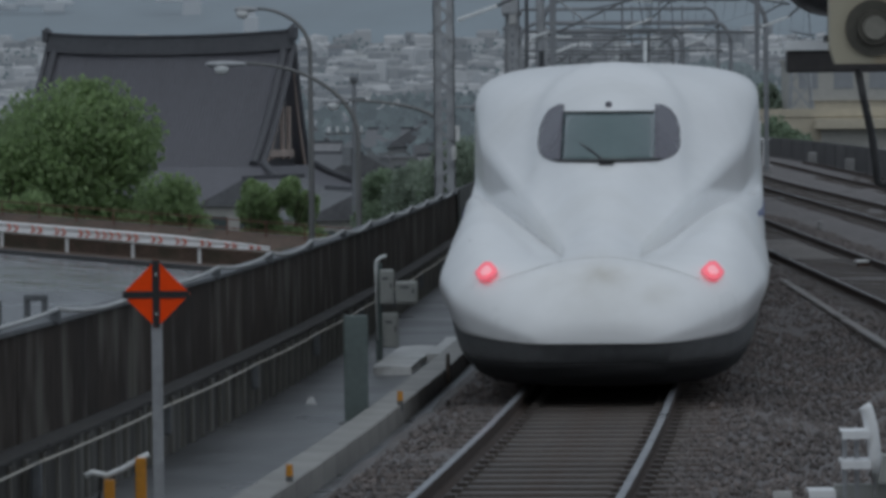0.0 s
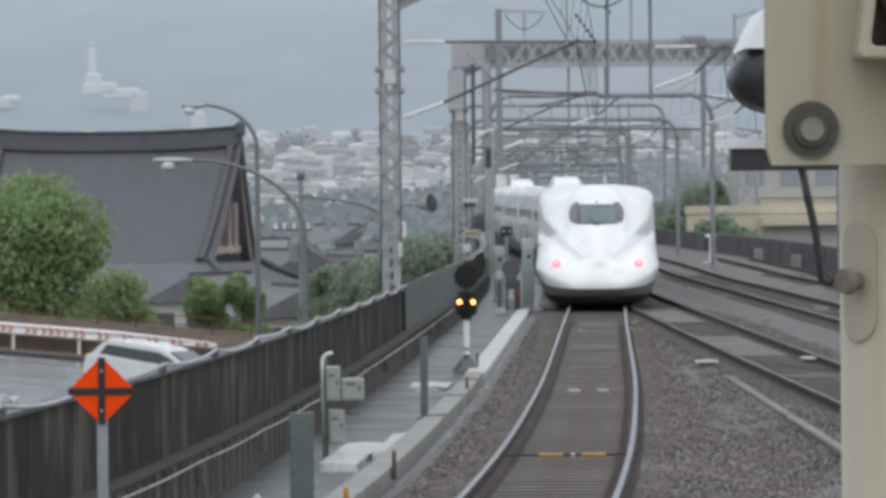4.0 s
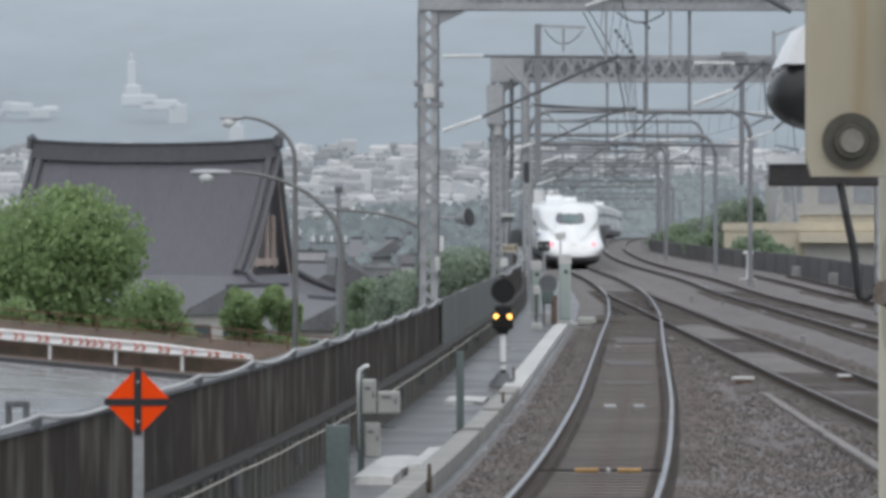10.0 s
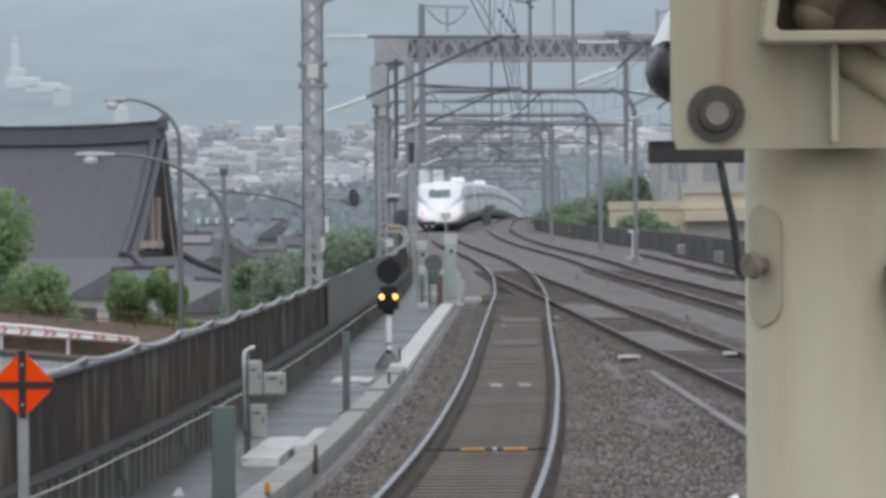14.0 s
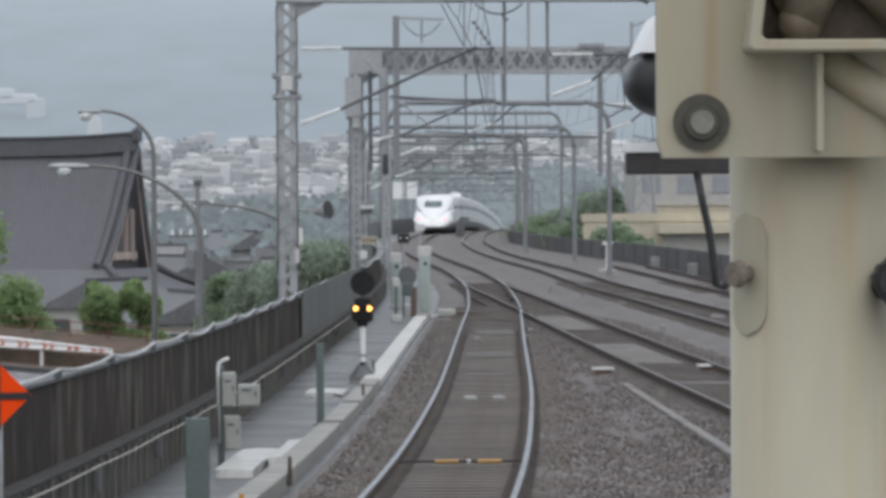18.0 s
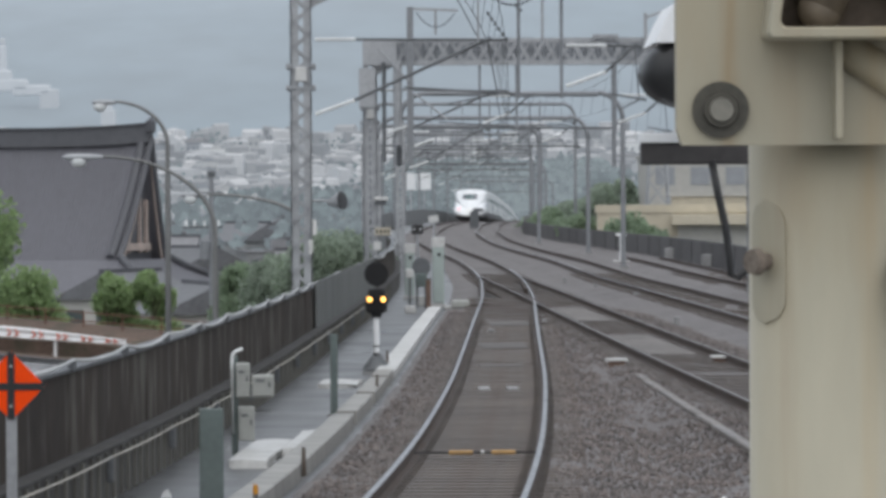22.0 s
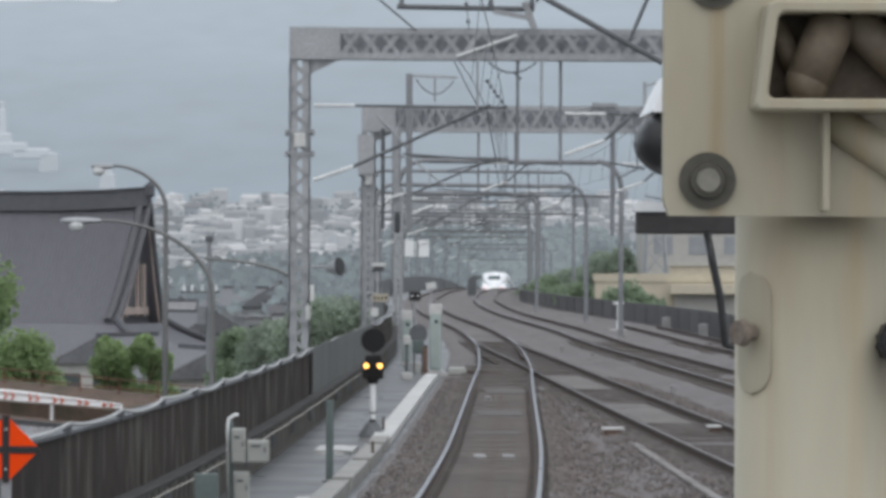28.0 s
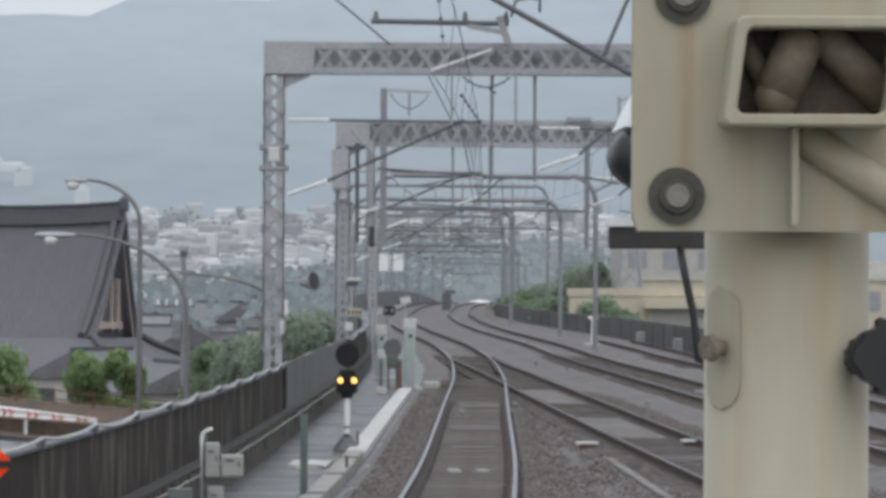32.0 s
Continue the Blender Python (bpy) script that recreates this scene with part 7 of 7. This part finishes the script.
def end_car():
    t = thing("train_end_car", (0, 0, 0), "white high-speed train end car with red tail lights", "train")
    bm = B()
    ys = [0, 0.012, 0.03, 0.06, 0.1, 0.15, 0.21, 0.28, 0.36, 0.46, 0.58, 0.7, 0.85] + list(np.arange(1.0, 10.6, 0.16)) + [12, 18, 25.0]
    rings = []
    for y in ys:
        round_off = math.sqrt(max(0.0, 1 - (1 - min(y, 0.7) / 0.7) ** 2))
        ring = ring_at(min(y, 10.5), y)
        if y < 0.7:
            ring = [(x * (0.5 + 0.5 * round_off), yy, 0.5 + (z - 0.5) * (0.2 + 0.8 * round_off)) for x, yy, z in ring]
        rings.append(ring)
    loft(bm, rings)
    part("body", bm, M_NOSE, t, smooth=True)
    def skirt_rings(a0, a1):
        rings = []
        for y in (0.06, 0.15, 0.28, 0.46, 0.7, 1.2, 2.0, 3.0, 4.5, 7, 25):
            rings.append(skirt_ring(y, a0, a1))
        return rings

    def skirt_ring(y, a0, a1):
        round_off = math.sqrt(max(0.0, 1 - (1 - min(y, 0.7) / 0.7) ** 2))
        w = section(min(y, 10.5))[0][0] * (0.5 + 0.5 * round_off) * 0.985
        zt = section(min(y, 10.5))[0][1] + 0.04
        half = [(w * math.cos(a) ** 0.2, y + 0.3 * math.sin(a) ** 2, zt - (zt - 0.07) * math.sin(a) ** 1.2) for a in np.linspace(a0, a1, 7)]
        return half + [(-x, yy, z) for x, yy, z in half[::-1]]

    part("skirt", loft(B(), skirt_rings(0, 0.62)), M_SKIRT, t, "dark grey skirt under the nose", smooth=True)
    # lower half of the skirt in black: the shade under the nose as colour
    part("rail_guard", loft(B(), skirt_rings(0.62, math.pi / 2 - 0.02)), M_MATTE, t, "lower skirt coloured black for the shade under the nose", smooth=True)
    # the blue band runs forward along the flanks
    for s in (-1, 1):
        rings = []
        for k in range(14):
            y = 5.5 + k * 0.45
            half = section(min(y, 10.5))
            h = 0.02 + 0.08 * ease((y - 5.5) / 3.5)
            side = [np.interp(z, [q[1] for q in half], [q[0] for q in half]) for z in (1.64 - h, 1.64 + h)]
            rings.append([(s * (side[0] - 0.02), y, 1.64 - h), (s * (side[0] + 0.008), y, 1.64 - h), (s * (side[1] + 0.008), y, 1.64 + h), (s * (side[1] - 0.02), y, 1.64 + h)])
        part("blue_band", loft(B(), rings), M_BLUE, t, "blue band along the side")
    wide = lambda z: float(np.interp(z, (2.24, 2.26, 2.29, 2.33, 2.4, 2.6, 2.72, 2.79, 2.83, 2.845), (0.56, 0.66, 0.71, 0.745, 0.775, 0.765, 0.72, 0.665, 0.6, 0.56)))
    for s in (-1, 1):
        patch("side_pane", list(np.linspace(2.245, 2.845, 22)), lambda z: (s * 0.5, s * wide(z)), 9, M_GLASSEDGE, t, 0.014, "dark violet-grey pane beside the windscreen")
    patch("windscreen", list(np.linspace(2.255, 2.755, 13)), lambda z: (-0.5, 0.5), 17, M_GLASS, t, 0.02)
    patch("windscreen_seal", [2.235, 2.26], lambda z: (-0.56, 0.56), 21, M_BLACK, t, 0.026)
    patch("windscreen_seal", [2.752, 2.768], lambda z: (-0.5, 0.5), 21, M_BLACK, t, 0.026)
    bm = B()
    tube(bm, [(-0.02, skin_y(0.02, 2.25) - 0.06, 2.25), (-0.2, skin_y(0.2, 2.38) - 0.05, 2.38), (-0.38, skin_y(0.38, 2.5) - 0.05, 2.48)], 0.012, 6)
    tube(bm, [(-0.4, skin_y(0.4, 2.4) - 0.05, 2.38), (-0.36, skin_y(0.36, 2.6) - 0.05, 2.56)], 0.011, 6)
    box(bm, (0.0, skin_y(0, 2.23) - 0.03, 2.24), (0.16, 0.08, 0.05), bevel=0.01)
    part("wiper", bm, M_BLACK, t)
    for s in (-1, 1):
        lamp = lambda g: (lambda z: (s * (1.125 - g * 0.15 * max(0.0, 1 - abs(z - 1.19) / (0.115 * g)) ** 0.7), s * (1.125 + g * 0.135 * max(0.0, 1 - abs(z - 1.17) / (0.135 * g)) ** 0.8)))
        outer = patch("tail_light", list(np.linspace(1.1, 1.27, 9)), lamp(0.84), 7, M_TAIL, t, 0.02, "lit red tail light")
        patch("lens", list(np.linspace(1.14, 1.23, 6)), lamp(0.45), 5, M_TAILPALE, outer, 0.034, "pale pink inner lens")
    # the seam of the coupler cover, an arc over the nose
    pts = []
    for k in range(25):
        x = -1.0 + 2.0 * k / 24
        z = 1.33 - 0.22 * abs(x) ** 1.7
        pts.append((x, skin_y(round(x, 3), round(z, 3)) - 0.002, z))
    part("cover_seam", tube(B(), pts, 0.004, 5), M_SEAM, t)
    bm = B()
    rod(bm, (0, skin_y(0, 2.84) - 0.04, 2.85), (0, skin_y(0, 2.84) + 0.1, 2.85), 0.035, None, 12)
    part("top_lamp", bm, M_GLASSEDGE, t)
    bm = B()
    tube(bm, [(0.28, 13, 3.4), (0.28, 13, 3.66)], 0.02, 6)
    part("aerial", bm, M_INSUL, t)
    car_sides(t, 11.5, 24.4, True)
    bogies(t, (5.0, 21.0))
    return t


def car_sides(t, y0, y1, end):
    for s in (-1, 1):
        bm = B()
        box(bm, (s * 1.69, (y0 + y1) / 2, 1.62), (0.03, y1 - y0, 0.2), bevel=0.004)
        part("blue_band", bm, M_BLUE, t, "blue band along the side")
        pane = None
        for k in range(int((y1 - y0 - 1.5) // 1.04)):
            m = Matrix.Translation((s * 1.685, y0 + 1.2 + k * 1.04, 2.12))
            if pane is None:
                bm = B()
                box(bm, (0, 0, 0), (0.04, 0.62, 0.52), bevel=0.01)
                pane = part("window", bm, M_CARGLASS, t)
                pane.matrix_basis = m
            else:
                again(pane, "window", m, t)
        bm = B()
        box(bm, (s * 1.69, y0 + 0.35, 1.7), (0.02, 0.75, 1.9), bevel=0.004)
        part("door", bm, M_TRAIN, t)


def bogies(t, places):
    for y in places:
        bm = B()
        box(bm, (0, y, 0.5), (2.2, 3.2, 0.3), bevel=0.05)
        b = part("bogie", bm, M_SKIRT, t)
        for dy in (-1.25, 1.25):
            for s in (-1, 1):
                bm = B()
                rod(bm, (s * 0.68, y + dy, 0.43), (s * 0.82, y + dy, 0.43), 0.43, None, 20)
                part("wheel", bm, M_RUST, b)


def middle_car(roof):
    t = thing("train_car", (0, 0, 0), "white high-speed train car with a blue band", "train", "cars of the train")
    bm = B()
    loft(bm, [ring_at(10.5, 0.25), ring_at(10.5, 24.75)])
    part("body", bm, M_TRAIN, t, smooth=False)
    bm = B()
    loft(bm, [[(-1.63, y, 0.86), (1.63, y, 0.86), (1.58, y, 0.36), (1.4, y, 0.16), (-1.4, y, 0.16), (-1.58, y, 0.36)] for y in (0.4, 24.6)])
    part("skirt", bm, M_SKIRT, t)
    bm = B()
    loft(bm, [[(x * 0.93, y, 0.6 + (z - 0.6) * 0.95) for x, _, z in ring_at(10.5, 0)] for y in (-0.28, 0.28)])
    part("gangway", bm, M_SKIRT, t)
    for y0, y1, w, h in ((3, 9, 1.6, 0.06), (12, 17, 1.5, 0.07), (20, 23, 1.2, 0.06)):
        bm = B()
        box(bm, (0, (y0 + y1) / 2, 3.34 + h / 2), (w, y1 - y0, h), bevel=0.025)
        part("roof_box", bm, M_TRAIN, t)
    if roof:
        bm = B()
        loft(bm, [[(-0.62 * k, y, 3.3), (0.62 * k, y, 3.3), (0.52 * k, y, 3.3 + h), (-0.52 * k, y, 3.3 + h)] for y, h, k in ((5.5, 0.08, 1.15), (7.5, 0.5, 1.0), (10.5, 0.55, 1.0), (11.2, 0.1, 1.1))])
        part("collector_housing", bm, M_TRAIN, t)
        for x in (-0.42, 0.42):
            part("insulator", insulator(B(), (x, 12.6, 3.34), (x, 12.6, 3.62), 0.08, 5), M_INSUL, t)
        bm = B()
        rod(bm, (0, 12, 3.5), (0, 13, 4.3), 0.05)
        rod(bm, (0, 13, 4.3), (0, 12, 4.95), 0.035)
        rod(bm, (-0.8, 12, 4.95), (0.8, 12, 4.95), 0.03)
        part("pantograph", bm, M_DARKSTEEL, t)
    car_sides(t, 0.6, 24.4, False)
    bogies(t, (3.75, 21.25))
    return t


CARS = [end_car(), middle_car(False)]
CARS += [copy_thing(CARS[1], Matrix()), middle_car(True)]
for k in range(4, 12):
    CARS.append(copy_thing(CARS[3 if k in (6, 10) else 1], Matrix()))

# arc length along the train's way
WAY_Y = np.arange(20, 1290, 1.0)
WAY_X = np.array([track_a(y) for y in WAY_Y])
WAY_Z = np.array([rise(y) for y in WAY_Y])
WAY_S = np.concatenate([[0], np.cumsum(np.sqrt(np.diff(WAY_X) ** 2 + np.diff(WAY_Y) ** 2))]) + 20


def way_point(s):
    y = float(np.interp(s, WAY_S, WAY_Y))
    return Vector((float(np.interp(y, WAY_Y, WAY_X)), y, float(np.interp(y, WAY_Y, WAY_Z))))


def car_pose(s):
    """A car whose rear end is s metres along the line."""
    a, b = way_point(s + 3.75), way_point(s + 21.25)
    d = (b - a).normalized()
    yaw, pitch = math.atan2(-d.x, d.y), math.asin(d.z)
    return Matrix.Translation(a - d * 3.75) @ Euler((pitch, 0, yaw)).to_matrix().to_4x4()


# ---- road cars ----
def road_car(colour, tall, label, name):
    c = thing(name, (0, 0, -3), label, "car", "cars on the road")
    l, w, h = 4.4, 1.7, 1.45 + tall
    body = [(-2.2, 0.35), (-2.2, 0.85), (-2.1, 1.0), (2.2 - 1.2, 0.98 + tall * 0.3), (2.05, 0.8 + tall * 0.2), (2.2, 0.65), (2.2, 0.32)]
    bm = B()
    plate(bm, body, w, Matrix.Identity(4))
    bmesh.ops.bevel(bm, geom=list(bm.edges), offset=0.07, segments=2, affect="EDGES")
    part("body", bm, colour, c, smooth=False)
    roof = [(-2.05 - 0.02, 0.95), (-1.75 - tall * 0.3, h - 0.12), (-1.4, h), (0.1, h), (0.4, h - 0.05), (1.25 + tall * 0.5, 0.97 + tall * 0.3)]
    bm = B()
    plate(bm, roof, w - 0.2, Matrix.Identity(4))
    bmesh.ops.bevel(bm, geom=list(bm.edges), offset=0.06, segments=2, affect="EDGES")
    part("cabin", bm, colour, c)
    for s in (-1, 1):
        bm = B()
        plate(bm, [(-1.75, 1.0), (-1.55, h - 0.14), (0.15, h - 0.12), (1.0 + tall * 0.4, 1.02 + tall * 0.25)], 0.03, Matrix.Translation((0, s * (w / 2 - 0.1), 0)))
        part("side_glass", bm, M_CARGLASS, c)
    bm = B()
    plate(bm, [(1.26 + tall * 0.5, 1.0 + tall * 0.3), (0.47, h - 0.06), (0.4, h - 0.1), (1.18 + tall * 0.5, 0.98 + tall * 0.3)], w - 0.36, Matrix.Translation((0.03, 0, 0.02)))
    part("windscreen", bm, M_CARGLASS, c)
    for x in (-1.35, 1.35):
        for s in (-1, 1):
            bm = B()
            rod(bm, (x, s * (w / 2 - 0.2), 0.31), (x, s * (w / 2 + 0.01), 0.31), 0.31, None, 20)
            wheel = part("wheel", bm, M_TYRE, c)
            bm = B()
            rod(bm, (x, s * (w / 2 - 0.1), 0.31), (x, s * (w / 2 + 0.02), 0.31), 0.19, None, 16)
            part("rim", bm, M_GALV, wheel)
    for s in (-1, 1):
        bm = B()
        box(bm, (2.14, s * 0.62, 0.72 + tall * 0.1), (0.16, 0.34, 0.16), bevel=0.04)
        part("headlight", bm, M_INSUL, c)
    bm = B()
    box(bm, (2.2, 0, 0.5), (0.06, 0.9, 0.16), bevel=0.02)
    part("grille", bm, M_BLACK, c)
    return c


CAR_A = road_car(M_CARWHITE, 0.0, "white saloon car on the wet road", "saloon_car")
CAR_B = road_car(M_CARSILVER, 0.12, "silver minivan on the wet road", "minivan")
CAR_C = road_car(M_CARWHITE, 0.0, "white saloon car on the wet road", "saloon_car")
CAR_D = road_car(M_CARDARK, 0.0, "dark estate car on the wet road", "estate_car")


def car_at(x):
    """A car on the near lane, which falls gently and comes a little towards the platform; x is its middle."""
    y = 139.8 - 0.45 * (x + 10)
    down = min(1.0, max(0.0, (x + 8.8) / 1.2))
    d = Vector((0.91, -0.41, -0.06 - 0.24 * down)).normalized()
    return Matrix.Translation((x, y, -2.12 - 0.066 * (x + 10) - 0.33 * max(0.0, x + 8.4))) @ d.to_track_quat("X", "Z").to_matrix().to_4x4()


def motions():
    times = [0.0, 0.5] + [float(t) for t in range(1, 33)]
    for k, c in enumerate(CARS):
        walk(c, [(t, car_pose(47.0 + 20.8 * t + 25.0 * k)) for t in times])
    passes = ((CAR_A, ((0.0, -26.0), (1.6, -26.0), (2.6, -17.2), (3.0, -14.2), (3.4, -11.2), (3.8, -8.6), (4.6, -4.0), (32.0, -2.0))),
              (CAR_B, ((0.0, -26.0), (3.6, -26.0), (5.0, -16.0), (5.5, -13.3), (5.8, -12.0), (6.1, -10.7), (6.4, -9.95), (6.8, -8.8), (7.8, -4.5), (32.0, -0.5))),
              (CAR_C, ((0.0, -26.0), (5.6, -26.0), (7.2, -15.5), (7.6, -13.0), (8.0, -10.8), (8.4, -9.6), (8.8, -8.0), (9.2, -5.6), (10.2, -1.5), (32.0, 1.5))))
    for c, rows in passes:
        walk(c, [(t, car_at(x)) for t, x in rows])
    drive = [(0.0, -15.5, 108), (1.0, -12.6, 106), (2.0, -10.9, 105), (2.4, -10.8, 105), (6.0, -10.9, 105), (7.0, -12.0, 106), (9.0, -17.0, 109), (32.0, -19.0, 110)]
    walk(CAR_D, [(t, pose(x, y, -2.1, 0, 0, -14)) for t, x, y in drive])


motions()
